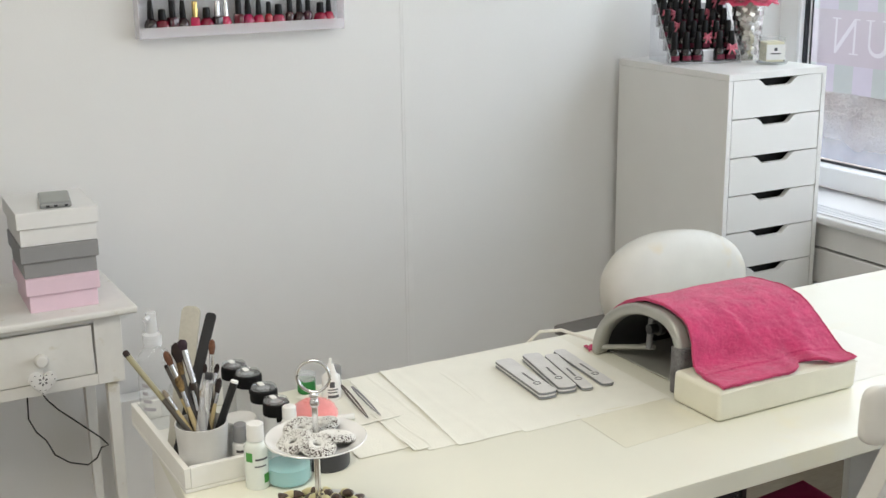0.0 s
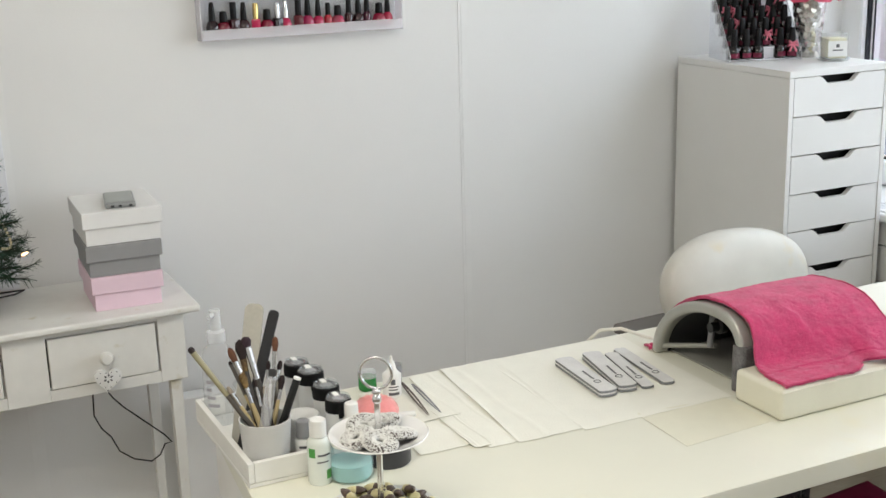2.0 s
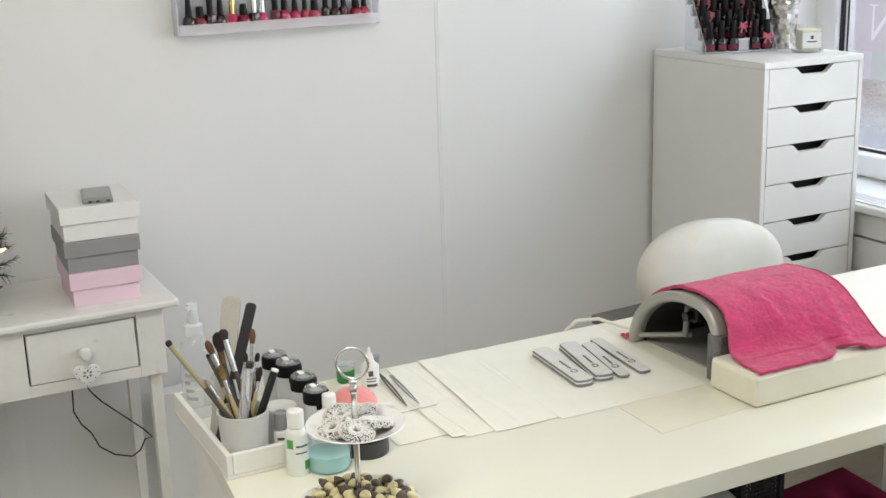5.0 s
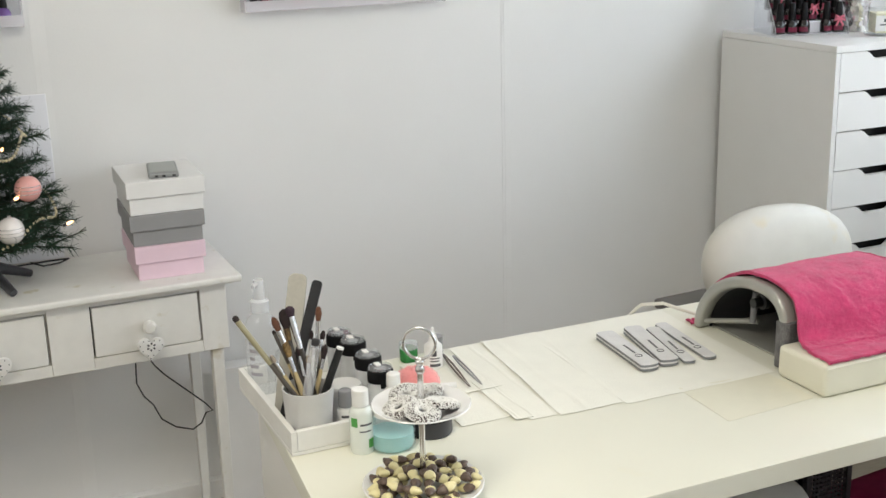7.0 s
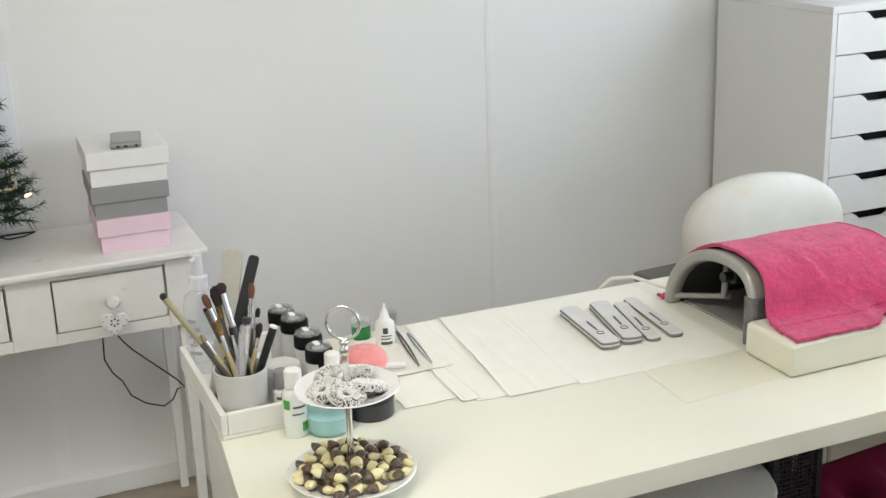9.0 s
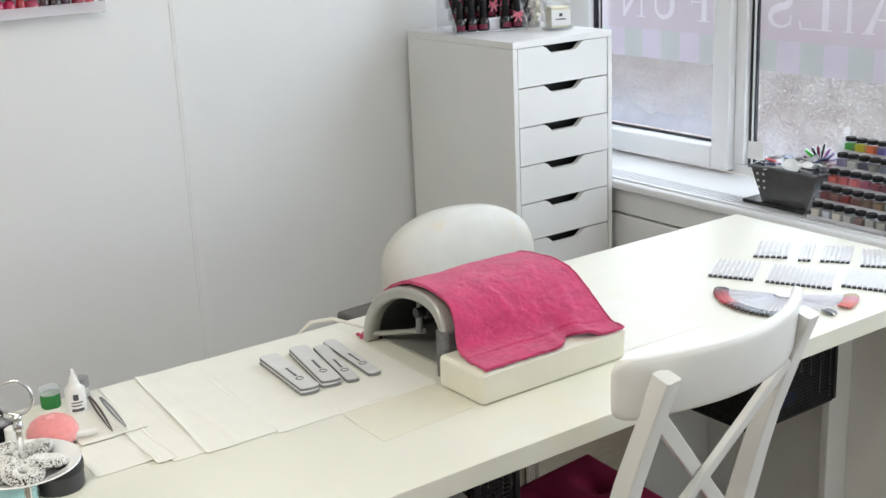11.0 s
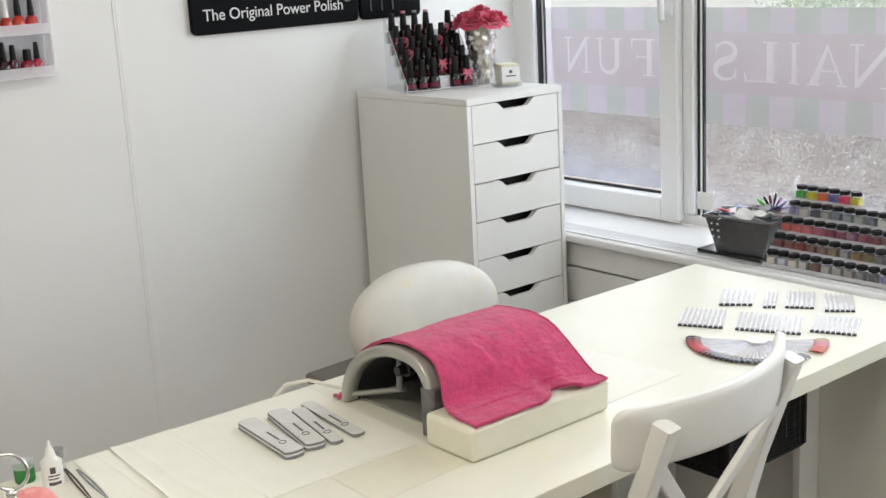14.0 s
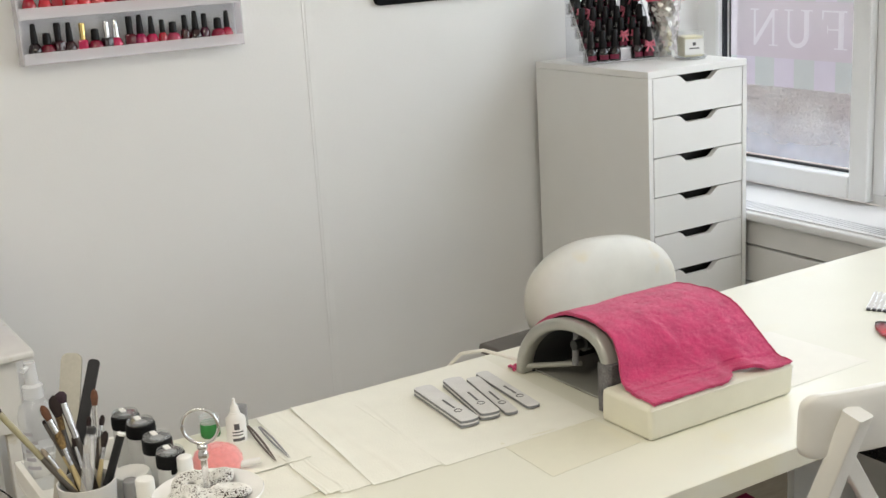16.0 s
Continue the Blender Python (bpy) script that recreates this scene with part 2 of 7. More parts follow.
def part(name, bm, material, parent=None, label="", smooth=True, at=None):
    """Links a bmesh as one mesh object under parent."""
    me = bpy.data.meshes.new(name)
    bm.to_mesh(me)
    bm.free()
    me.materials.append(material)
    if smooth:
        for p in me.polygons:
            p.use_smooth = True
        me.set_sharp_from_angle(angle=radians(38))
        if len(me.polygons) < 420:
            weighted_normals(me)
    ob = new(name, me)
    if parent is not None:
        ob.parent = parent
    if at is not None:
        ob.matrix_basis = at
    if label:
        tagged(ob, label)
    return ob


def thing(name, label, category, m=None, group="", kind=""):
    ob = new(name)
    ob.empty_display_size = 0.05
    if m is not None:
        ob.matrix_basis = m
    return tagged(ob, label, category, group, kind)


def structure(name, bm, material, label="", smooth=True):
    return tagged(part(name, bm, material, None, label, smooth), label, kind="structure")


# ---------------------------------------------------------------- room
WY, WX = 3.35, 3.03          # inner faces of the back wall and of the window frames
X0, Y0, H = -1.9, -2.35, 2.55
SILL = 0.703
structure("floor", box_bm(X0 - 0.1, WX + 0.3, Y0 - 0.1, WY + 0.1, -0.08, 0), FLOOR, "pale oak wood-look vinyl floor")
structure("ceiling", box_bm(X0 - 0.1, WX + 0.3, Y0 - 0.1, WY + 0.1, H, H + 0.08), CEIL, "plain white ceiling")
structure("wall_north", box_bm(X0 - 0.1, WX + 0.09, WY, WY + 0.1, 0, H), WALL, "white painted panel wall")
structure("wall_west", box_bm(X0 - 0.1, X0, Y0, WY, 0, H), WALL, "plain white wall")
# the opening in this unseen wall is added for the fill lamp
ws = box_bm(X0, 0.9, Y0 - 0.1, Y0, 0, H)
for q in ((2.9, WX + 0.3, 0, H), (0.9, 2.9, 0, 0.4), (0.9, 2.9, 2.35, H)):
    box_bm(q[0], q[1], Y0 - 0.1, Y0, q[2], q[3], bm=ws)
structure("wall_south", ws, WALL, "white wall with an unseen opening added for the fill lamp")
we = box_bm(WX, WX + 0.09, -0.3, WY, 0, SILL - 0.03)
box_bm(WX, WX + 0.09, Y0, -0.3, 0, H, bm=we)
box_bm(WX, WX + 0.09, -0.3, WY, 2.15, H, bm=we)
box_bm(WX, WX + 0.09, 3.27, WY, SILL - 0.03, 2.15, bm=we)
structure("wall_east", we, WALL, "white wall with a wide window opening")
structure("baseboard", box_bm(X0, 2.3, WY - 0.030, WY, 0, 0.056, 0.003), WALL_TRIM, "white painted skirting board")
for x0, x1, x2 in ((0.455, 0.468, 0.489), (1.664, 1.672, 1.690)):
    b = box_bm(x0, x2, WY - 0.0012, WY, 0.068, H)
    box_bm(x1, x2 - 0.006, WY - 0.0020, WY - 0.0012, 0.068, H, bm=b)
    structure("trim", b, WALL_TRIM, "narrow white cover strip on the wall joint")

bx_ = thing("storage_box", "plain white upright box standing beside the table", "box")
part("case", box_bm(0.815, 0.93, WY - 0.085, WY - 0.032, 0, 0.385, 0.002), WALL_TRIM, bx_)

# ---------------------------------------------------------------- window, sill and what lies outside
win = thing("window_1", "white plastic window with a tilting sash and a fixed pane", "window", kind="structure")
GL = WX + 0.035              # the panes' plane


def bar(name, y0, y1, z0, z1, parent, x0=WX - 0.008, x1=WX + 0.07, material=None, bevel=0.006):
    return part(name, box_bm(x0, x1, y0, y1, z0, z1, bevel), material or UPVC, parent)


FT = 2.13
bar("outer_frame", 3.2565, 3.2695, SILL, FT, win, WX - 0.004, bevel=0.003)
bar("outer_frame", -0.28, 3.222, 2.08, FT, win, WX + 0.005)
bar("outer_frame", -0.28, 3.222, SILL, 0.732, win, WX + 0.012, bevel=0.003)
bar("mullion", 2.634, 2.672, 0.732, 2.08, win, WX + 0.004, WX + 0.045)
bar("glazing_bead", 2.6165, 2.6215, 0.732, 2.08, win, WX + 0.020, WX + 0.034, bevel=0.001)
bar("mullion", 1.10, 1.174, 0.732, 2.08, win, WX + 0.004, WX + 0.045)
bar("mullion", -0.28, -0.206, 0.732, 2.08, win, WX + 0.004, WX + 0.045)
sash = part("sash", box_bm(WX - 0.02, WX + 0.05, 2.672, 2.735, 0.712, 2.07, 0.006), UPVC, win)
part("sash_rail", box_bm(WX - 0.02, WX + 0.05, 2.735, 3.2425, 0.712, 0.777, 0.006), UPVC, sash)
part("sash_rail", box_bm(WX - 0.02, WX + 0.05, 2.735, 3.2425, 2.0, 2.07, 0.006), UPVC, sash)
part("sash_stile", box_bm(WX + 0.026, WX + 0.05, 3.243, 3.248, 0.712, 2.07, 0.001), UPVC, sash)
for y0, y1, z0, z1 in ((2.735, 2.739, 0.777, 2.0), (3.2385, 3.2425, 0.777, 2.0), (2.739, 3.2385, 0.777, 0.785)):
    part("gasket", box_bm(WX + 0.029, WX + 0.034, y0, y1, z0, z1), GASKET, sash)
part("gasket", box_bm(WX + 0.012, WX + 0.034, 3.2485, 3.256, 0.75, 2.07, 0.001), GASKET, win)
for y0, y1 in ((2.622, 2.6335), (2.611, 2.616), (1.091, 1.0995)):
    part("gasket", box_bm(WX + 0.024, WX + 0.034, y0, y1, 0.732, 2.08), GASKET, win)
pl = box_bm(WX - 0.032, WX - 0.02, 2.682, 2.708, 1.30, 1.44, 0.004)
hdl = part("handle", pl, UPVC, sash, "white window handle")
part("lever", tube([(WX - 0.034, 2.694, 1.41), (WX - 0.056, 2.694, 1.41), (WX - 0.062, 2.694, 1.39), (WX - 0.058, 2.694, 1.29)], 0.010, bm=None), UPVC, hdl)
for y0, y1, z0 in ((2.741, 3.238, 0.789), (1.174, 2.6105, 0.732), (-0.206, 1.088, 0.732)):
    g = part("pane", box_bm(GL, GL + 0.006, y0, y1, z0, 2.08 if z0 < 0.78 else 2.0), GLASS, win)
    g.visible_shadow = False

def film_mat(name, tint, glow=0.05):
    """Printed window film: mostly a matt print, partly letting the daylight through, a little clear."""
    m = bpy.data.materials.new(name)
    m.use_nodes = True
    N, L = m.node_tree.nodes, m.node_tree.links
    N.remove(N["Principled BSDF"])
    tr, df, tl = N.new("ShaderNodeBsdfTransparent"), N.new("ShaderNodeBsdfDiffuse"), N.new("ShaderNodeBsdfTranslucent")
    tc, nz, mr, hs = N.new("ShaderNodeTexCoord"), N.new("ShaderNodeTexNoise"), N.new("ShaderNodeMapRange"), N.new("ShaderNodeHueSaturation")
    nz.inputs["Scale"].default_value, nz.inputs["Detail"].default_value = 14, 5
    mr.inputs["To Min"].default_value, mr.inputs["To Max"].default_value = 0.93, 1.05
    hs.inputs["Color"].default_value = rgb(tint)
    L.new(tc.outputs["Object"], nz.inputs["Vector"])
    L.new(nz.outputs["Fac"], mr.inputs["Value"])
    L.new(mr.outputs["Result"], hs.inputs["Value"])
    a, b = N.new("ShaderNodeMixShader"), N.new("ShaderNodeMixShader")
    for sh in (df, tl):
        L.new(hs.outputs["Color"], sh.inputs["Color"])
    a.inputs["Fac"].default_value, b.inputs["Fac"].default_value = glow, 0.22
    L.new(df.outputs[0], a.inputs[1])
    L.new(tl.outputs[0], a.inputs[2])
    L.new(a.outputs[0], b.inputs[1])
    L.new(tr.outputs[0], b.inputs[2])
    L.new(b.outputs[0], N["Material Output"].inputs["Surface"])
    return m


BANDG = film_mat("film_green_grey", "c6cdd0")
BANDP = film_mat("film_pale_pink", "d6d0e2")
BANDM = film_mat("film_mauve", "cfc6d3")
LETTER = film_mat("film_letter_white", "e8e6ee")


def mist_mat(lo, hi):
    """Condensation: thick at the pane's foot, thinning out unevenly upwards."""
    m = bpy.data.materials.new("film_mist")
    m.use_nodes = True
    N, L = m.node_tree.nodes, m.node_tree.links
    N.remove(N["Principled BSDF"])
    tr, df = N.new("ShaderNodeBsdfTransparent"), N.new("ShaderNodeBsdfDiffuse")
    df.inputs["Color"].default_value = rgb("ccd8f4")
    tc, sep, nz = N.new("ShaderNodeTexCoord"), N.new("ShaderNodeSeparateXYZ"), N.new("ShaderNodeTexNoise")
    nz.inputs["Scale"].default_value, nz.inputs["Detail"].default_value = 9, 5
    L.new(tc.outputs["Object"], sep.inputs[0])
    L.new(tc.outputs["Object"], nz.inputs["Vector"])
    add = N.new("ShaderNodeMath")
    add.operation = "MULTIPLY_ADD"
    add.inputs[1].default_value = -0.12
    L.new(nz.outputs["Fac"], add.inputs[0])
    L.new(sep.outputs["Z"], add.inputs[2])
    r = N.new("ShaderNodeMapRange")
    for k, v in (("From Min", lo), ("From Max", hi), ("To Min", 0.6), ("To Max", 0.0)):
        r.inputs[k].default_value = v
    L.new(add.outputs[0], r.inputs["Value"])
    mx_ = N.new("ShaderNodeMixShader")
    L.new(r.outputs["Result"], mx_.inputs["Fac"])
    L.new(tr.outputs[0], mx_.inputs[1])
    L.new(df.outputs[0], mx_.inputs[2])
    L.new(mx_.outputs[0], N["Material Output"].inputs["Surface"])
    return m


FROST = {2.741: mist_mat(0.69, 0.88), 1.174: mist_mat(0.62, 0.80)}


def flat(y0, y1, z0, z1, x):
    """A thin sticker lying in y and z."""
    return grid_bm(1, 1, lambda u, v: (x, y0 + (y1 - y0) * u, z0 + (z1 - z0) * v))


def film(y0, y1, edge, first):
    """A striped sticker band on the inside of a pane: two rows of stripes with a plain band between; edge is where one stripe ends."""
    t = thing("window_film", "translucent pink and grey striped film stuck on the pane", "window film", group="films on the panes")
    part("band", flat(y0, y1, 1.087, 1.254, GL - 0.003), BANDM, t)
    cuts = [y1]
    y, k = edge, 0
    while y > y0 + 0.01:
        if y < y1 - 0.004:
            cuts.append(y)
        y -= 0.0763
    cuts.append(y0)
    for k, (p, q) in enumerate(zip(cuts, cuts[1:])):
        for z0, z1 in ((1.001, 1.087), (1.254, 1.320)):
            part("stripe", flat(q, p, z0, z1, GL - 0.003), BANDG if (k + first) % 2 else BANDP, t)
    for c in t.children:
        c.visible_shadow = False
    return t


def word(text, size, m, material, parent, depth=0.0004, name="lettering", spacing=1.0, bevel=False):
    """Lettering in the built-in font, as a mesh."""
    cu = bpy.data.curves.new(name, "FONT")
    cu.body, cu.size, cu.extrude, cu.space_character = text, size, depth, spacing
    cu.align_x, cu.align_y = "CENTER", "CENTER"
    tmp = new("tmp_text", cu)
    bpy.context.view_layer.update()
    me = bpy.data.meshes.new_from_object(tmp.evaluated_get(bpy.context.evaluated_depsgraph_get()))
    bpy.data.objects.remove(tmp)
    me.transform(m)
    me.materials.append(material)
    ob = new(name, me)
    ob.parent = parent
    return ob


f1 = film(2.741, 3.238, 3.2135, 1)
f2 = film(1.174, 2.6105, 2.552, 1)
# the words face the street, so they stand mirrored in the room
def arc_run(cx, cz, rx, rz, a0, a1, n=14):
    return [(cx + rx * math.cos(radians(a0 + (a1 - a0) * k / n)), cz + rz * math.sin(radians(a0 + (a1 - a0) * k / n))) for k in range(n + 1)]


def ribbon(run, thick):
    """Quads along a run, thick(0..1) giving the pen's width."""
    out = []
    for k in range(len(run) - 1):
        quad = []
        for j, s in ((k, 1), (k + 1, 1), (k + 1, -1), (k, -1)):
            a, c = Vector(run[max(0, j - 1)]), Vector(run[min(len(run) - 1, j + 1)])
            d = (c - a).normalized()
            w = thick(j / (len(run) - 1)) / 2
            quad.append((run[j][0] - d.y * w * s, run[j][1] + d.x * w * s))
        out.append(quad)
    return out


def stem(u, w, z0=0.0, z1=1.0):
    return [(u - w / 2, z0), (u + w / 2, z0), (u + w / 2, z1), (u - w / 2, z1)]


def serif(u, z, w=0.30):
    return [(u - w / 2, z), (u + w / 2, z), (u + w / 2, z + 0.035), (u - w / 2, z + 0.035)]


ROMAN = {
    "I": [stem(0.5, 0.17, 0.035, 0.965), serif(0.5, 0, 0.42), serif(0.5, 0.965, 0.42)],
    "L": [stem(0.28, 0.17, 0.035, 0.965), serif(0.28, 0.965, 0.40), [(0.1, 0), (0.92, 0), (0.92, 0.035), (0.1, 0.035)], [(0.86, 0.035), (0.92, 0.035), (0.95, 0.26), (0.90, 0.20)]],
    "F": [stem(0.28, 0.17, 0.035, 0.955), serif(0.28, 0, 0.42), [(0.1, 0.955), (0.9, 0.955), (0.9, 1), (0.1, 1)], [(0.84, 0.955), (0.86, 0.78), (0.9, 0.76), (0.9, 0.955)], [(0.365, 0.49), (0.70, 0.49), (0.70, 0.53), (0.365, 0.53)], stem(0.715, 0.03, 0.41, 0.61)],
    "N": [stem(0.18, 0.07, 0.035, 1.0), serif(0.18, 0, 0.30), [(0.02, 0.965), (0.1445, 0.965), (0.1445, 1.0), (0.02, 1.0)], [(0.2155, 1.0), (0.2155, 0.80), (0.785, 0.0), (0.785, 0.20)], stem(0.82, 0.07, 0.0, 0.965), serif(0.82, 0.965, 0.30)],
    "A": [[(0.10, 0.035), (0.16, 0.035), (0.50, 0.86), (0.50, 1.0)], [(0.50, 1.0), (0.50, 0.80), (0.76, 0.035), (0.94, 0.035)], serif(0.13, 0, 0.26), serif(0.85, 0, 0.34), [(0.285, 0.33), (0.645, 0.33), (0.632, 0.37), (0.30, 0.37)]],
    "U": [stem(0.22, 0.16, 0.33, 0.965), serif(0.22, 0.965, 0.38), stem(0.81, 0.07, 0.33, 0.965), serif(0.81, 0.965, 0.30)] + ribbon(arc_run(0.515, 0.33, 0.295, 0.29, 180, 360), lambda q: 0.16 - 0.09 * q),
    "S": ribbon(arc_run(0.5, 0.745, 0.30, 0.22, 25, 270) + arc_run(0.5, 0.265, 0.33, 0.23, 90, -155)[1:], lambda q: 0.05 + 0.14 * math.sin(math.pi * q) ** 2) + [[(0.77, 0.70), (0.81, 0.70), (0.81, 1.0), (0.77, 0.90)], [(0.17, 0.02), (0.21, 0.10), (0.21, 0.32), (0.17, 0.32)]],
}


def roman(ch, y0, y1, z0, z1, parent):
    """A serifed capital cut from white film, standing in y and z."""
    b = bmesh.new()
    for k, poly in enumerate(ROMAN[ch]):
        b.faces.new([b.verts.new((GL - 0.006 - 0.00004 * (k % 5), y0 + (y1 - y0) * u, z0 + (z1 - z0) * v)) for u, v in poly])
    part("letter", b, LETTER, parent, smooth=False).visible_shadow = False


for ch, y0, y1, fl in (("F", 2.782, 2.892, f1), ("U", 2.912, 3.026, f1), ("N", 3.042, 3.158, f1), ("N", 2.030, 2.166, f2), ("A", 2.166, 2.284, f2), ("I", 2.286, 2.362, f2), ("L", 2.362, 2.488, f2), ("S", 2.488, 2.594, f2)):
    roman(ch, y0, y1, 1.122, 1.230, fl)
mist = thing("window_mist", "blue-grey condensation along the foot of the pane", "condensation", kind="stuff")
for y0, y1, h in ((2.741, 3.238, 0.20), (1.174, 2.6105, 0.2)):
    part("mist", flat(y0, y1, 0.733 if y0 < 2 else 0.79, 0.79 + h, GL - 0.0015), FROST[y0], mist).visible_shadow = False

# sill with its air grille, and the panelled casing under it
structure("window_sill", box_bm(2.738, WX + 0.015, -0.3, WY, SILL - 0.024, SILL, 0.006), UPVC, "white window sill board with an air grille")
grille = thing("air_grille", "white slotted air grille let into the sill", "grille", kind="structure")
GRL = mat("grille_white", (0.8, 0.81, 0.83, 1), 0.3, vary=0.03)
# the slots' shade is painted as a dark sheet under the slats
GRD = mat("grille_slot_shade", (0.05, 0.06, 0.08, 1), 0.6, vary=0.1)
part("backing", box_bm(2.765, 2.835, 0.6, 3.2, SILL + 0.0002, SILL + 0.001), GRD, grille)
for x0, x1 in ((2.757, 2.768), (2.832, 2.843)):
    part("edge_bar", box_bm(x0, x1, 0.6, 3.2, SILL + 0.0002, SILL + 0.005, 0.001), GRL, grille)
slat = part("slat", box_bm(2.768, 2.832, -0.0036, 0.0036, SILL + 0.001, SILL + 0.0045), GRL, grille, at=pose(0, 0.61, 0))
for k in range(1, 185):
    s = slat.copy()
    scene.collection.objects.link(s)
    s.matrix_basis = pose(0, 0.61 + 0.014 * k, 0)
for k, (z0, z1) in enumerate(((0.605, 0.676), (0.497, 0.599), (0.389, 0.491), (0.281, 0.383), (0.173, 0.275), (0.065, 0.167), (0, 0.059))):
    structure("casing_board", box_bm(2.765, 2.785, -0.3, WY, z0, z1, 0.003), WALL_TRIM, "cream painted casing board below the sill")
# a near-black sheet stands in for the shade between the boards
structure("casing_back", box_bm(2.79, 2.80, -0.3, WY, 0, 0.675), GAP_SHADE, "near-black sheet painting the shade behind the casing boards")

# outside: paving, a dry hedge and a pale wall standing in for bright distance
GROUND = mat("outside_paving", (0.62, 0.61, 0.59, 1), 0.85, vary=0.2, grain=8)
structure("ground", box_bm(-60, 80, -60, 60, -0.25, -0.2), GROUND, "pale paving round the shop")
# twigs and leaves are near-white: the sunlit glare is put into their colour
HEDGE = mat("dry_twigs_glare", "fdf9f8", 0.9, vary=0.25, grain=60, second="c4b6b8")
LEAF = mat("shrub_leaf_glare", "f6f8ec", 0.7, vary=0.4, grain=3, second="d2dec6")


def clump(name, label, n, box, size, material, seed, rough=0.07, kind="stuff"):
    """Many small leaves or twigs filling an uneven block."""
    rnd = random.Random(seed)
    x0, x1, y0, y1, z0, z1 = box
    vs, fs = [], []
    for k in range(n):
        y = rnd.uniform(y0, y1)
        top = z1 * (0.93 + rough * noise.noise((y * 3, seed, 0)) + rough * 0.5 * noise.noise((y * 11, seed, 4)))
        p = Vector((rnd.uniform(x0, x1), y, z0 + (top - z0) * rnd.random() ** 0.6))
        d = Vector((rnd.uniform(-1, 1), rnd.uniform(-1, 1), rnd.uniform(-0.2, 1))).normalized()
        s = d.cross(Vector((rnd.uniform(-1, 1), rnd.uniform(-1, 1), rnd.uniform(-1, 1)))).normalized()
        ln, wd = size[0] * rnd.uniform(0.6, 1.4), size[1] * rnd.uniform(0.6, 1.4)
        vs += [p, p + d * ln * 0.5 + s * wd, p + d * ln, p + d * ln * 0.5 - s * wd]
        fs.append((4 * k, 4 * k + 1, 4 * k + 2, 4 * k + 3))
    me = bpy.data.meshes.new(name)
    me.from_pydata(vs, [], fs)
    me.materials.append(material)
    return tagged(new(name, me), label, "hedge", kind=kind)


clump("dry_hedge", "dense dry hedge outside the window, sunlit glare painted near-white", 240000, (5.40, 5.62, 2.4, 7.6, -0.05, 0.92), (0.026, 0.0016), HEDGE, 3)
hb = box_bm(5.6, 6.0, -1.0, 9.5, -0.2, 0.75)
tagged(part("hedge_core", hb, HEDGE, None, "core of the dry hedge in the glare colour"), "core of the dry hedge, painted near-white for sunlit glare", "hedge", kind="stuff")
clump("green_shrub", "leafy green shrub beyond the hedge, painted near-white for glare", 12000, (13, 14.4, 5.0, 9.7, 0.3, 0.96), (0.06, 0.014), LEAF, 5, 0.16)
# an added pale wall gives the glare of the distance
PALE = mat("pale_distance_glare", (0.8, 0.8, 0.8, 1), 0.9, vary=0.05, grain=2)
tagged(part("backdrop", box_bm(30, 30.3, -30, 50, -0.2, 9), PALE, None, "added pale wall for the distant glare"), "added pale wall standing in for the bright distance outside", kind="structure")

# ---------------------------------------------------------------- desk
desk = thing("desk", "long cream-white lacquered desk with slab ends", "desk")
DX1, DY0, DY1, DZ = 2.582, 1.632, 2.268, 0.745
DL0, DL1 = 0.574, 0.637      # the slanting left end, front and back
part("desktop", prism([(DL0, DY0), (DX1, DY0), (DX1, DY1), (DL1, DY1)], DZ - 0.034, DZ, 0.0015), DESK, desk)
part("end_panel", prism([(DL0 + 0.003, DY0 + 0.004), (DL0 + 0.037, DY0 + 0.004), (DL1 + 0.036, DY1 - 0.01), (DL1 + 0.002, DY1 - 0.01)], 0, DZ - 0.0345, 0.001), DESK_SIDE, desk)
part("back_board", box_bm(2.363, 2.4315, 1.822, 1.84, 0.2, DZ - 0.0345, 0.002), DESK_SIDE, desk)
part("end_panel", box_bm(2.432, DX1 - 0.004, DY0 + 0.006, DY1 - 0.01, 0, DZ - 0.0345, 0.002), DESK_SIDE, desk)
part("modesty_panel", box_bm(2.225, 2.4315, DY1 - 0.06, DY1 - 0.04, 0.02, DZ - 0.0345, 0.002), DESK_SIDE, desk)
part("back_rail", box_bm(DL1 + 0.038, 2.2245, DY1 - 0.06, DY1 - 0.04, 0.45, DZ - 0.0345, 0.002), DESK_SIDE, desk)

# ---------------------------------------------------------------- drawer cabinet
CX0, CX1, CY0, CY1, CZ = 2.38, 2.732, 2.85, 3.33, 1.1305
cab = thing("drawer_cabinet", "tall white drawer cabinet with scooped drawer grips", "cabinet")
part("side_panel", box_bm(CX0, CX0 + 0.015, CY0, CY1, 0, CZ - 0.0185, 0.001), CAB, cab)
part("side_panel", box_bm(CX1 - 0.015, CX1, CY0, CY1, 0, CZ - 0.0185, 0.001), CAB, cab)
part("top_panel", box_bm(CX0, CX1, CY0, CY1, CZ - 0.018, CZ, 0.0015), CAB, cab)
part("back_panel", box_bm(CX0 + 0.016, CX1 - 0.016, CY1 - 0.012, CY1 - 0.002, 0.02, CZ - 0.02), CAB, cab)
# a near-black sheet paints the shade seen through the drawer grips
part("inner_shadow_panel", box_bm(CX0 + 0.016, CX1 - 0.016, CY0 + 0.05, CY0 + 0.055, 0.02, CZ - 0.02), GAP_SHADE, cab, "near-black sheet painting the shade inside the drawers")
part("plinth", box_bm(CX0 + 0.016, CX1 - 0.016, CY0 + 0.03, CY0 + 0.045, 0, 0.06), CAB, cab)
PITCH = 0.1050
fx0, fx1 = CX0 + 0.0178, CX1 - 0.0178
mx = (fx0 + fx1) / 2
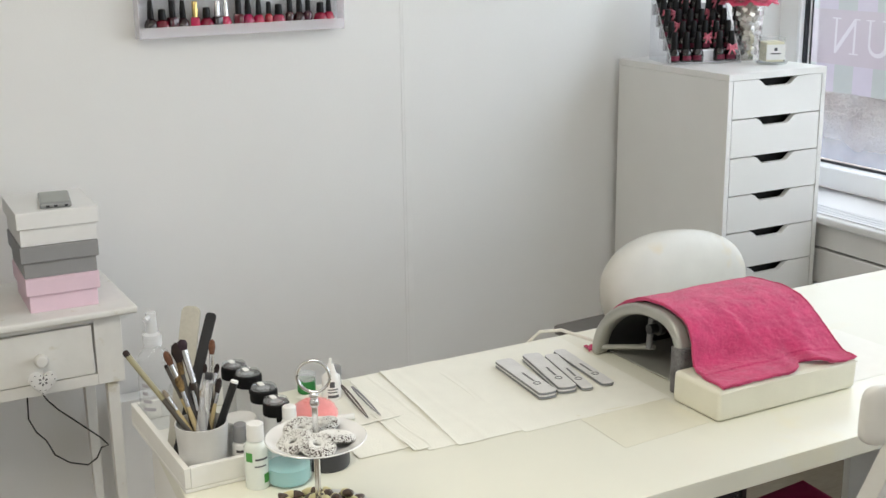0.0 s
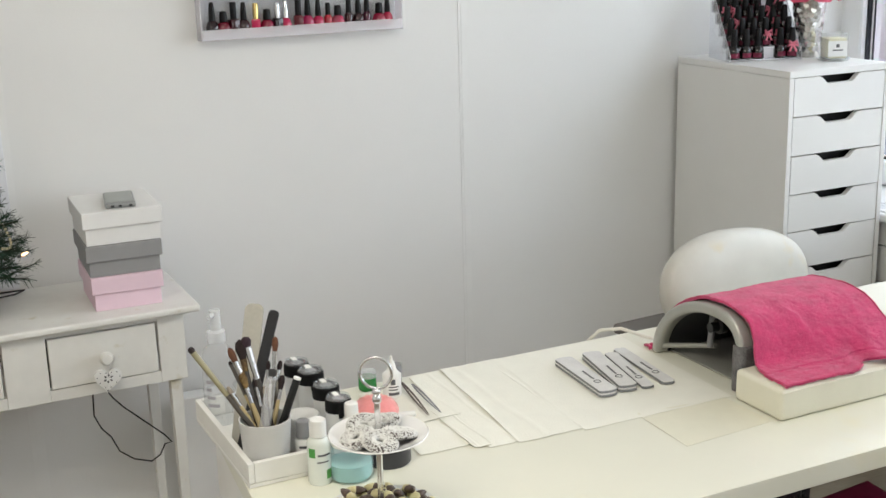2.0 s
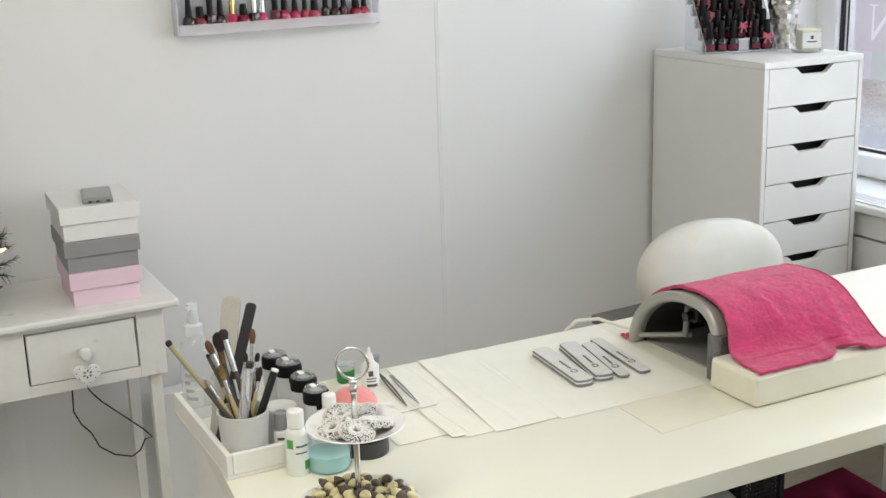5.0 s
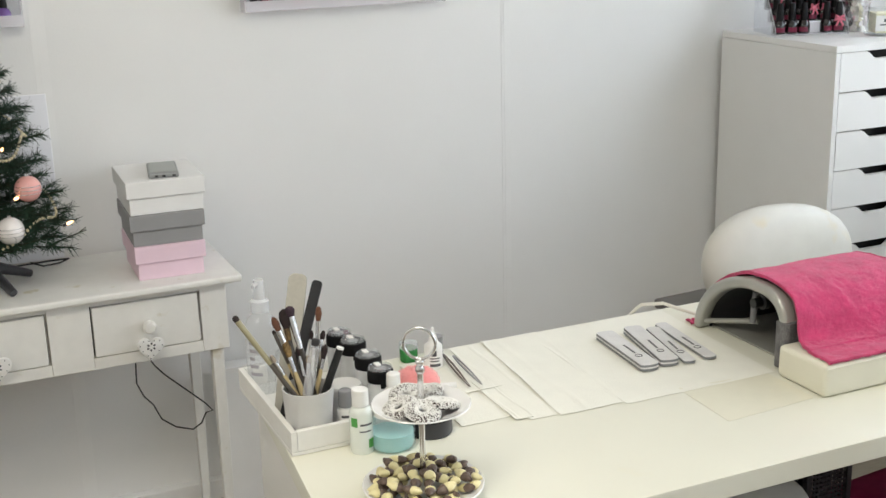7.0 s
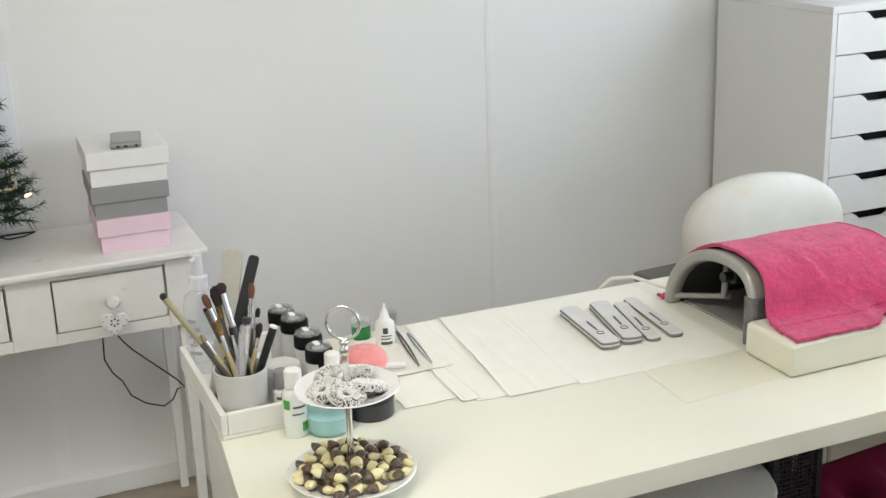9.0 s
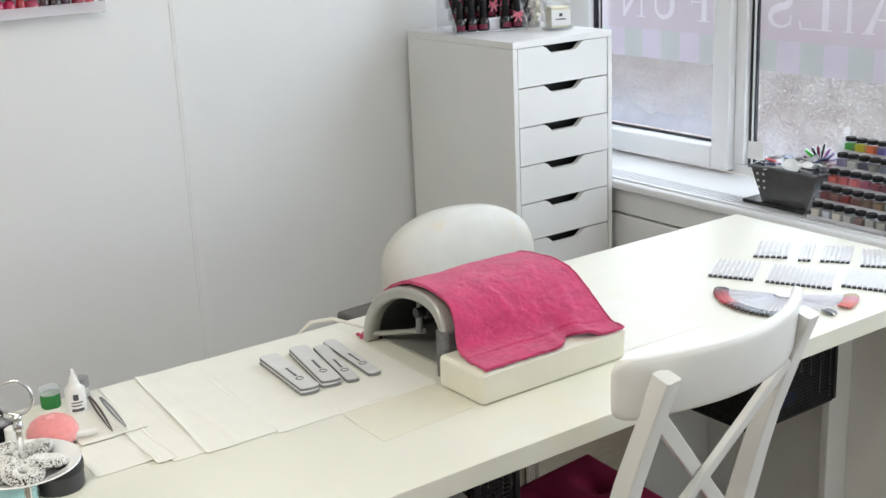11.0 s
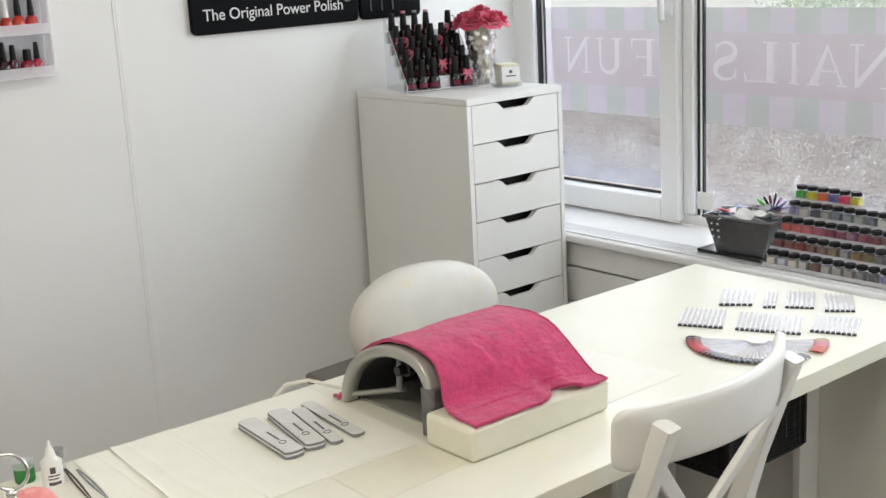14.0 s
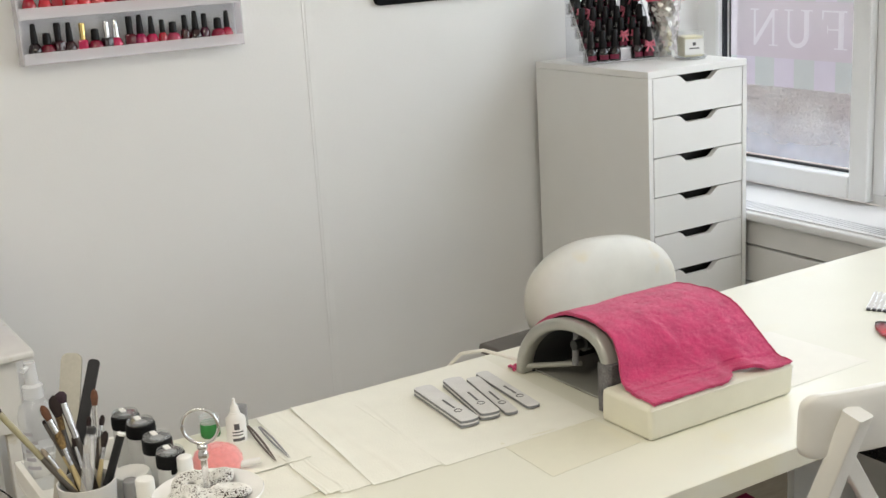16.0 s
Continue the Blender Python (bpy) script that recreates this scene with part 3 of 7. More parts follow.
for k in range(10):
    z1 = CZ - 0.0195 - PITCH * k
    z0 = z1 - PITCH + 0.0034
    out = [(fx0, z0), (fx1, z0), (fx1, z1), (mx + 0.072, z1), (mx + 0.062, z1 - 0.005), (mx + 0.048, z1 - 0.017), (mx + 0.040, z1 - 0.021),
           (mx - 0.040, z1 - 0.021), (mx - 0.048, z1 - 0.017), (mx - 0.062, z1 - 0.005), (mx - 0.072, z1), (fx0, z1)]
    dr = part("drawer_front", prism(out, CY0 + 0.001, CY0 + 0.017, 0.0, "y"), CAB, cab, smooth=False)
    dr.location.y = (0.0, 0.0005, -0.001, 0.0008, 0.0, -0.0006)[k % 6]

# ---------------------------------------------------------------- side table with two drawers
SZ, SX0, SX1, SY0, SY1 = 0.716, -0.10, 0.813, 2.982, 3.325
st = thing("side_table", "old white painted side table with two drawers", "table")
part("tabletop", box_bm(SX0, SX1, SY0, SY1, SZ - 0.017, SZ, 0.005), OLDWHITE, st)
ax0, ax1, ay = SX0 + 0.04, 0.778, SY0 + 0.022
fz0, fz1 = 0.540, SZ - 0.0175
# the apron, with an opening for each drawer
dspan = ((0.150, 0.382), (0.478, 0.715))
for a, b_ in ((ax0, dspan[0][0] - 0.003), (dspan[0][1] + 0.003, dspan[1][0] - 0.003), (dspan[1][1] + 0.003, ax1)):
    part("apron", box_bm(a, b_, ay, ay + 0.02, fz0, fz1, 0.0015), OLDWHITE, st)
for a, b_ in dspan:
    part("apron_rail", box_bm(a - 0.003, b_ + 0.003, ay + 0.001, ay + 0.019, fz0, 0.5665, 0.001), OLDWHITE, st)
    part("apron_rail", box_bm(a - 0.003, b_ + 0.003, ay + 0.001, ay + 0.019, 0.6855, fz1, 0.001), OLDWHITE, st)
    # the shade round each drawer is painted as a near-black sheet
    part("drawer_gap", box_bm(a, b_, ay + 0.02, ay + 0.024, 0.566, 0.687), GAP_SHADE, st)
    d = part("drawer", box_bm(a + 0.0012, b_ - 0.0025, ay - 0.001, ay + 0.016, 0.5685, 0.6825, 0.002), OLDWHITE, st)
    kx = (a + b_) / 2
    part("knob", turned(lathe([(0, 0.034), (0.011, 0.032), (0.0155, 0.024), (0.0135, 0.014), (0.007, 0.008), (0.008, 0.0)], 20),
                        Matrix.Translation((kx, ay - 0.001, 0.627)) @ pose(0, 0, 0, 90, 0, 0)), OLDWHITE, d)
part("side_apron", box_bm(ax1 - 0.02, ax1, ay + 0.0205, SY1 - 0.02, fz0, fz1, 0.0015), OLDWHITE, st)
part("side_apron", box_bm(ax0, ax0 + 0.02, ay + 0.0205, SY1 - 0.02, fz0, fz1, 0.0015), OLDWHITE, st)


def taper_leg(x, y):
    b = box_bm(x - 0.0135, x + 0.0135, y - 0.0135, y + 0.0135, 0, fz0 - 0.0005, 0.002)
    for v in b.verts:
        if v.co.z < 0.1:
            v.co.x, v.co.y = x + (v.co.x - x) * 0.72, y + (v.co.y - y) * 0.72
    return b


for x in (ax0 + 0.02, ax1 - 0.026):
    for y in (ay + 0.022, SY1 - 0.04):
        part("leg", taper_leg(x, y), OLDWHITE, st)

# ---------------------------------------------------------------- stacked boxes
CARDW = mat("card_white", (0.80, 0.80, 0.79, 1), 0.6, vary=0.03, grain=30)
CARDG = mat("card_grey", (0.29, 0.29, 0.295, 1), 0.6, vary=0.05, grain=30)
CARDP = mat("card_pink", "e6cbd8", 0.6, vary=0.04, grain=30)


def gift_box(label, m, w, d, h, lid, material):
    t = thing("gift_box", label, "box", m, group="stacked boxes")
    part("base", box_bm(-w / 2 + 0.006, w / 2 - 0.006, -d / 2 + 0.006, d / 2 - 0.006, 0, h - 0.003, 0.001), material, t)
    part("lid", box_bm(-w / 2, w / 2, -d / 2, d / 2, h - lid, h, 0.002), material, t)
    return t


gift_box("pale pink cardboard box with a lid", pose(0.672, 3.135, SZ, 0, 0, -2), 0.158, 0.195, 0.078, 0.039, CARDP)
gift_box("grey cardboard box with a lid", pose(0.672, 3.138, SZ + 0.0785, 0, 0, -2.5), 0.166, 0.203, 0.071, 0.036, CARDG)
gift_box("white cardboard box with a lid", pose(0.674, 3.143, SZ + 0.150, 0, 0, -2), 0.174, 0.212, 0.075, 0.037, CARDW)

# ---------------------------------------------------------------- hand lamp with its pad and towel
lamp = thing("nail_lamp", "grey dome-shaped nail lamp open at both ends", "lamp")
LX0, LX1, LYC, LR, LH = 1.450, 1.728, 2.030, 0.128, 0.136


def arch(grow, n=32, lean=0.045):
    """Points of a dome's section from the back foot over the top to the steeper front foot; grow widens it."""
    pts = []
    for k in range(n + 1):
        a = math.pi * k / n
        c, s = math.cos(a), math.sin(a)
        y = LYC + (LR + grow) * math.copysign(abs(c) ** 0.86, c) - lean * s ** 1.5
        pts.append((y, DZ + (LH + grow) * abs(s) ** 0.84))
    return pts


def fall(x, z):
    """The dome drops a little towards its far end."""
    return DZ + (z - DZ) * (1 - 0.115 * (x - LX0) / (LX1 - LX0))


def arch_shell(x0, x1, outer, inner):
    b = bmesh.new()
    o, i = arch(outer), arch(inner)
    ring = o + i[::-1]
    lo = [b.verts.new((x0, y, fall(x0, z))) for y, z in ring]
    hi = [b.verts.new((x1, y, fall(x1, z))) for y, z in ring]
    n, h = len(ring), len(o)
    for k in range(n):
        b.faces.new((lo[k], lo[(k + 1) % n], hi[(k + 1) % n], hi[k]))
    for k in range(h - 1):
        for s in (lo, hi):
            b.faces.new((s[k], s[k + 1], s[n - 2 - k], s[n - 1 - k]))
    bmesh.ops.recalc_face_normals(b, faces=b.faces[:])
    return b


part("shell", arch_shell(LX0 + 0.0285, LX1, -0.001, -0.012), SILVP, lamp)
rim_b = arch_shell(LX0, LX0 + 0.028, 0.0, -0.020)
bmesh.ops.bevel(rim_b, geom=[e for e in rim_b.edges if e.calc_face_angle(0) > 1.2], offset=0.007, segments=4, affect="EDGES", profile=0.5)
part("rim", rim_b, SILVP, lamp, "silver-grey rounded front rim")
part("lining", arch_shell(LX0 + 0.0285, LX1 - 0.01, -0.0125, -0.017), DGREYP, lamp, "dark inner lining")
part("back_wall", prism([(y, fall(LX1, z)) for y, z in arch(-0.0125)], LX1 - 0.009, LX1 - 0.002, axis="x"), DGREYP, lamp)
part("base_plate", box_bm(LX0 + 0.03, LX1 - 0.01, LYC - LR + 0.03, LYC + LR - 0.02, DZ + 0.0022, DZ + 0.005, 0.001), SILVP, lamp)
part("front_leg", prism([(LX0 - 0.0005, 1.899), (LX0 + 0.004, 1.895), (LX0 + 0.05, 1.895), (LX0 + 0.05, 1.925), (LX0 - 0.0005, 1.925)], DZ + 0.0022, DZ + 0.085, 0.0015), SPECK, lamp, "speckled grey front leg")
part("crossbar", tube([(LX0 + 0.012, LYC + 0.112, DZ + 0.014), (LX0 + 0.05, LYC + 0.05, DZ + 0.026), (LX0 + 0.06, LYC + 0.015, DZ + 0.034)], 0.005), SILVP, lamp)
part("reflector", prism([(1.93, DZ + 0.02), (1.955, DZ + 0.05), (2.05, DZ + 0.106), (1.99, DZ + 0.112), (1.925, DZ + 0.075)], LX0 + 0.07, LX0 + 0.12, 0.004, "x"), DGREYP, lamp, "dark reflector block")
part("bulb_holder", turned(lathe([(0, 0), (0.014, 0), (0.014, 0.012), (0.009, 0.014), (0.009, 0.03), (0, 0.03)], 18), pose(LX0 + 0.055, LYC - 0.012, DZ + 0.082, 0, -90, 0)), BLACKP, lamp)
part("socket", tube([(LX0 + 0.052, LYC + 0.02, DZ + 0.032), (LX0 + 0.058, LYC + 0.022, DZ + 0.088)], 0.006), GREYP, lamp)
part("bulb", tube([(LX0 + 0.06, 1.955, DZ + 0.04), (LX0 + 0.2, 1.955, DZ + 0.04)], 0.013, 14), mat("lamp_tube_grey", (0.5, 0.51, 0.53, 1), 0.2, vary=0.05), lamp, "pale unlit tube")

pad = thing("arm_pad", "cream vinyl hand rest cushion lying before the lamp", "cushion")
PT = DZ + 0.055                # the pad's top
pb = box_bm(1.430, 1.738, 1.778, 1.8945, DZ, PT, 0.0085, 3)
for v in pb.verts:
    if v.co.z > DZ + 0.02:
        v.co.z += 0.001 * math.sin(math.pi * (v.co.x - 1.432) / 0.306) + 0.0012 * noise.noise(v.co * 30)
    v.co.y += 0.002 * noise.noise((v.co.x * 14, v.co.z * 30, 3))
part("cushion", pb, PADV, pad)
part("seam", tube([(1.4315, 1.7785, DZ + 0.049), (1.59, 1.7775, DZ + 0.051), (1.7365, 1.779, DZ + 0.049)], 0.0012, 6), PADV, pad)
part("edge_strip", box_bm(1.4395, 1.4465, 1.8946, 1.8988, DZ + 0.001, DZ + 0.05, 0.001), BLACKP, pad)

# the towel's run from the back hem over the dome to the front hem, at its two ends
TOW_A = [(2.168, 0.752), (2.158, 0.79), (2.128, 0.827), (2.085, 0.860), (2.04, 0.881), (1.99, 0.889), (1.945, 0.888), (1.908, 0.875), (1.884, 0.848), (1.872, 0.822), (1.856, 0.8075), (1.825, 0.8055), (1.781, 0.8045)]
TOW_B = [(2.17, 0.752), (2.162, 0.79), (2.137, 0.83), (2.095, 0.864), (2.045, 0.884), (1.99, 0.889), (1.945, 0.887), (1.908, 0.876), (1.880, 0.860), (1.855, 0.842), (1.830, 0.822), (1.805, 0.809), (1.776, 0.8045)]


def along(pts, v):
    """A smooth place along a run of points."""
    s = v * (len(pts) - 1)
    k = min(int(s), len(pts) - 2)
    f_ = s - k
    p = [Vector(pts[max(0, min(len(pts) - 1, k + j))]) for j in (-1, 0, 1, 2)]
    return 0.5 * (2 * p[1] + (p[2] - p[0]) * f_ + (2 * p[0] - 5 * p[1] + 4 * p[2] - p[3]) * f_ ** 2 + (3 * p[1] - p[0] - 3 * p[2] + p[3]) * f_ ** 3)


def towel_place(u, v):
    """The towel over the dome: u along it, v from the back hem over the top to the front hem on the pad."""
    a, c = along(TOW_A, v), along(TOW_B, v)
    w = min(1, max(0, (u - 0.1) / 0.75))
    w = w * w * (3 - 2 * w)
    y, z = a.lerp(c, w)
    z -= 0.008 * u * max(0, min(1, (z - 0.80) / 0.06))
    fr = max(0, (v - 0.6) / 0.4)
    x = 1.476 + 0.264 * u - 0.010 * fr * u - 0.036 * fr * (1 - u) - 0.012 * math.sin(math.pi * v) * (1 - u)
    hem = max(0, (v - 0.78) / 0.22)
    rip = math.exp(-((u - 0.65) / 0.07) ** 2)
    y += 0.030 * hem * rip
    z += 0.010 * hem * math.exp(-((u - 0.74) / 0.055) ** 2) + 0.004 * hem * math.exp(-((u - 0.55) / 0.05) ** 2)
    z += 0.0045 * fr * math.sin(7 * u + 2.5) ** 2 * (1 - hem * 0.6)
    z += 0.0015 * math.sin(math.pi * u) * math.exp(-((v - 0.4) / 0.2) ** 2)
    # slack folds running down from the ridge, and the sewn row above the border
    z += 0.0030 * math.exp(-((u - 0.30 - 0.5 * (v - 0.5)) / 0.035) ** 2) * math.exp(-((v - 0.66) / 0.14) ** 2)
    z += 0.0026 * math.exp(-((u - 0.86 + 0.3 * (v - 0.5)) / 0.04) ** 2) * math.exp(-((v - 0.7) / 0.12) ** 2)
    z += 0.0022 * math.exp(-((v - 0.735 - 0.03 * math.sin(9 * u)) / 0.02) ** 2) * (0.5 + 0.5 * math.sin(70 * u)) * (1 if 0.12 < u < 0.72 else 0)
    # the flat woven border before the hem
    if 0.885 < v < 0.935:
        z -= 0.0020
    z += 0.0020 * noise.noise((x * 26, y * 26, 1)) + 0.0011 * noise.noise((x * 110, y * 110, z * 110)) + 0.0009 * noise.noise((x * 330, y * 330, z * 330))
    y -= 0.0008 * noise.noise((x * 330, y * 330, z * 330 + 9))
    return (x, y, z)


towel = thing("towel", "crimson pink terry towel draped over the lamp and pad", "towel")
part("tucked_corner", grid_bm(14, 10, lambda u, v: (1.452 + 0.018 * u, 2.160 + 0.022 * v + 0.004 * math.sin(9 * u), DZ + 0.003 + 0.006 * math.sin(3 * v) * (0.6 + 0.4 * math.sin(11 * u)) + 0.001 * noise.noise((u * 9, v * 9, 2))), 0.003), TOWEL, towel)
part("cloth", grid_bm(130, 170, towel_place, 0.004), TOWEL, towel)
part("hem", tube([Vector(towel_place(k / 60, 1.0)) + Vector((0, -0.0006, 0.001)) for k in range(61)], 0.0016, 6), TOWEL, towel)
part("hem", tube([Vector(towel_place(0.002, k / 60)) + Vector((0, 0, 0.0006)) for k in range(61)], 0.0013, 6), TOWEL, towel)
part("hem", tube([Vector(towel_place(0.998, k / 60)) + Vector((0, 0, 0.0006)) for k in range(61)], 0.0013, 6), TOWEL, towel)

# ---------------------------------------------------------------- white chair behind the desk
oc = thing("salon_chair", "white vinyl swivel chair with an oval backrest", "chair", pose(1.905, 2.47, 0, 0, 0, 4))


def pillow(w, h, t, n=40, m=14, power=2.5):
    """A padded oval lying in x and z, its thickness along y."""
    b = bmesh.new()
    rows = []
    for j in range(m + 1):
        a = -math.pi / 2 + math.pi * j / m
        r = max(1e-3, math.cos(a)) ** 0.5
        yy = t / 2 * math.sin(a)
        row = []
        for k in range(n):
            q = 2 * math.pi * k / n
            c, s = math.cos(q), math.sin(q)
            row.append(b.verts.new((w / 2 * r * math.copysign(abs(c) ** (2 / power), c), yy, h / 2 * r * math.copysign(abs(s) ** (2 / power), s))))
        rows.append(row)
    for p, q in zip(rows, rows[1:]):
        for k in range(n):
            b.faces.new((p[k], p[(k + 1) % n], q[(k + 1) % n], q[k]))
    b.faces.new(rows[0])
    b.faces.new(rows[-1])
    bmesh.ops.recalc_face_normals(b, faces=b.faces[:])
    return b


part("backrest", turned(pillow(0.434, 0.250, 0.10, power=2.25), pose(0.003, 0, 0.727, -6, 5, 0)), VINYL, oc)
part("back_bar", tube([(0, 0.06, 0.70), (0, 0.10, 0.60), (0, 0.06, 0.44), (0, -0.05, 0.415)], 0.016), GREYP, oc)
part("seat", turned(pillow(0.42, 0.40, 0.09), pose(0, -0.20, 0.46, 90, 0, 0)), VINYL, oc)
part("bracket", box_bm(-0.285, -0.10, 0.0, 0.082, 0.640, 0.664, 0.009), mat("taupe_plastic", (0.13, 0.12, 0.11, 1), 0.5, vary=0.1), oc, "grey-brown plastic side bracket")
part("column", tube([(0, -0.2, 0.06), (0, -0.2, 0.41)], 0.025, 14), CHROME, oc)
for k in range(5):
    a = 2 * math.pi * k / 5 + 0.3
    e = (0.27 * math.cos(a), -0.2 + 0.27 * math.sin(a))
    part("foot", tube([(0, -0.2, 0.10), (e[0], e[1], 0.06)], [0.022, 0.014]), CHROME, oc)
    part("castor", turned(lathe([(0, -0.011), (0.024, -0.011), (0.024, 0.011), (0, 0.011)], 14), pose(e[0], e[1], 0.0245, 90, 0, 30 * k)), BLACKP, oc)

# ---------------------------------------------------------------- dining chair at the desk
CHW = mat("chair_white_paint", (0.79, 0.785, 0.75, 1), 0.32, vary=0.04, grain=20, bump=0.04, coat=0.15)
dc = thing("dining_chair", "white painted wooden chair with a crossed back", "chair", pose(1.664, 1.466, 0, 0, 0, 6))


def slab(p, q, w, t, across, bm=None, bevel=0.003):
    """A square bar from p to q, w wide along across and t thick."""
    p, q = Vector(p), Vector(q)
    d = (q - p)
    a = Vector(across).normalized()
    a = (a - d.normalized() * a.dot(d.normalized())).normalized()
    n = d.normalized().cross(a)
    b = box_bm(-w / 2, w / 2, -t / 2, t / 2, 0, d.length, bevel)
    return merge_turned(b, Matrix.Translation(p) @ Matrix((a, n, d.normalized())).transposed().to_4x4(), bm)


def merge_turned(b, m, bm):
    turned(b, m)
    return merge(bm, b) if bm else b


def post_back(z):
    """How far in front of its top the leaning back post stands at height z."""
    q = 0.882 - z
    return 0.36 * q - 0.10 * max(0.0, q - 0.2)


def back_post(s):
    """A back post, leaning and growing wider downwards."""
    b = bmesh.new()
    rings = []
    for k in range(9):
        z = 0.40 + 0.482 * k / 8
        w, d = 0.0205 - 0.0055 * k / 8, 0.019 - 0.0045 * k / 8
        c = Vector((0.170 * s - 0.004 * k / 8, 0.002 + post_back(z), z))
        e = 0.003
        rings.append([b.verts.new(c + Vector((x, y, 0.30 * y if k == 8 else 0))) for x, y in
                      ((-w + e, -d), (w - e, -d), (w, -d + e), (w, d - e), (w - e, d), (-w + e, d), (-w, d - e), (-w, -d + e))])
    for p, q in zip(rings, rings[1:]):
        for k in range(8):
            b.faces.new((p[k], p[(k + 1) % 8], q[(k + 1) % 8], q[k]))
    b.faces.new(rings[0])
    b.faces.new(rings[-1])
    bmesh.ops.recalc_face_normals(b, faces=b.faces[:])
    return b


# back posts lean backwards and run on as the hind legs
for s in (-1, 1):
    part("back_post", back_post(s), CHW, dc)
    part("hind_leg", slab((s * 0.172, 0.075, 0), (s * 0.170, post_back(0.4) + 0.002, 0.3995), 0.038, 0.036, (1, 0, 0)), CHW, dc)
    fx = 0.185 if s > 0 else -0.100
    part("front_leg", slab((fx, 0.44, 0), (fx, 0.44, 0.418), 0.036, 0.036, (1, 0, 0)), CHW, dc)
    part("side_rail", slab((s * 0.165, 0.165, 0.395), (fx, 0.42, 0.395), 0.02, 0.05, (1, 0, 0)), CHW, dc)


def bowed_rail(half, zm, hgt, thick, y_end, bow, lift):
    """A bowed back rail, swept with a rounded section and rounded ends."""
    b = bmesh.new()
    rings = []
    n, m = 40, 20
    for i in range(n + 1):
        e = math.sin(math.pi / 2 * (2 * i / n - 1))
        x = half * e
        end = max(0.0, (abs(x) - half + 0.018) / 0.018)
        hh = hgt * (1 - 0.42 * (1 - math.sqrt(max(0, 1 - min(1, end) ** 2))))
        tt = thick * (1 - 0.75 * (1 - math.sqrt(max(0, 1 - min(1, end) ** 2))))
        zc, yc = zm + lift * (1 - e * e), y_end - bow * (1 - e * e)
        ring = []
        for k in range(m):
            q = 2 * math.pi * k / m
            c, s = math.cos(q), math.sin(q)
            dz = hh * math.copysign(abs(s) ** 0.42, s)
            ring.append(b.verts.new((x * (1 - 0.035 * (1 - dz / hgt) / 2), yc + tt * math.copysign(abs(c) ** 0.6, c) - 0.09 * dz, zc + dz)))
        rings.append(ring)
    for p, q in zip(rings, rings[1:]):
        for k in range(m):
            b.faces.new((p[k], p[(k + 1) % m], q[(k + 1) % m], q[k]))
    b.faces.new(rings[0])
    b.faces.new(rings[-1])
    bmesh.ops.recalc_face_normals(b, faces=b.faces[:])
    return b


part("top_rail", bowed_rail(0.222, 0.857, 0.047, 0.0115, 0.058, 0.072, 0.005), CHW, dc)
part("cross_bar", slab((-0.150, 0.036, 0.805), (0.118, 0.112, 0.530), 0.025, 0.013, (1, 0, 0)), CHW, dc)
part("cross_bar", slab((0.150, 0.022, 0.805), (-0.118, 0.098, 0.530), 0.025, 0.013, (1, 0, 0)), CHW, dc)
part("lower_back_rail", bowed_rail(0.152, 0.517, 0.021, 0.011, 0.134, 0.045, 0.0), CHW, dc)
part("front_rail", slab((-0.081, 0.44, 0.395), (0.166, 0.44, 0.395), 0.05, 0.02, (0, 0, 1)), CHW, dc)
part("seat", prism([(-0.130, 0.105), (0.130, 0.105), (0.203, 0.465), (-0.118, 0.465)], 0.42, 0.438, 0.004), CHW, dc)

cush = thing("seat_cushion", "dark raspberry tufted seat cushion on the wooden chair", "cushion", pose(1.664, 1.466, 0.438, 0, 0, 6))


def cushion_place(u, v, top=True):
    x, y = 0.007 + 0.029 * v + (2 * u - 1) * (0.105 + 0.047 * v), 0.105 + 0.36 * v
    e = min(u, 1 - u, v, 1 - v)
    h = 0.058 * (1 - math.exp(-e * 70)) + 0.008 * math.sin(math.pi * u) * math.sin(math.pi * v)
    for a in (0.3, 0.7):
        for c in (0.3, 0.7):
            h -= 0.024 * math.exp(-(((u - a) / 0.085) ** 2 + ((v - c) / 0.10) ** 2))
    return (x, y, h + 0.002)


part("pad", grid_bm(44, 44, cushion_place, 0.0), CUSH, cush)
part("underside", prism([(-0.097, 0.106), (0.111, 0.106), (0.187, 0.464), (-0.115, 0.464)], 0.0003, 0.0018), CUSH, cush)
for a in (0.3, 0.7):
    for c in (0.3, 0.7):
        part("button", lathe([(0, 0.006), (0.007, 0.003), (0.008, 0)], 12, cushion_place(a, c)), CUSH, cush)

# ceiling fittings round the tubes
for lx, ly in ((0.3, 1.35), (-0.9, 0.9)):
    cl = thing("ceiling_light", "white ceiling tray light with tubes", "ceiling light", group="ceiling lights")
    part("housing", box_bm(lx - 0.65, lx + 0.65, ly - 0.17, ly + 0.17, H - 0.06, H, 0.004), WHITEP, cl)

# ---------------------------------------------------------------- black mesh bins and a stool under the desk
MESHB = mat("black_mesh_steel", (0.014, 0.014, 0.016, 1), 0.45, vary=0.2)


def mesh_panel(w, h, step=0.0078, bar_=0.0034):
    """A sheet of crossed wires in x and z."""
    b = bmesh.new()
    k = 0.0
    while k <= w + 1e-6:
        box_bm(k - bar_ / 2, k + bar_ / 2, -0.001, 0.001, 0, h, bm=b)
        k += step
    k = 0.0
    while k <= h + 1e-6:
        box_bm(0, w, -0.0022, -0.0012, k - bar_ / 2, k + bar_ / 2, bm=b)
        k += step
    return b


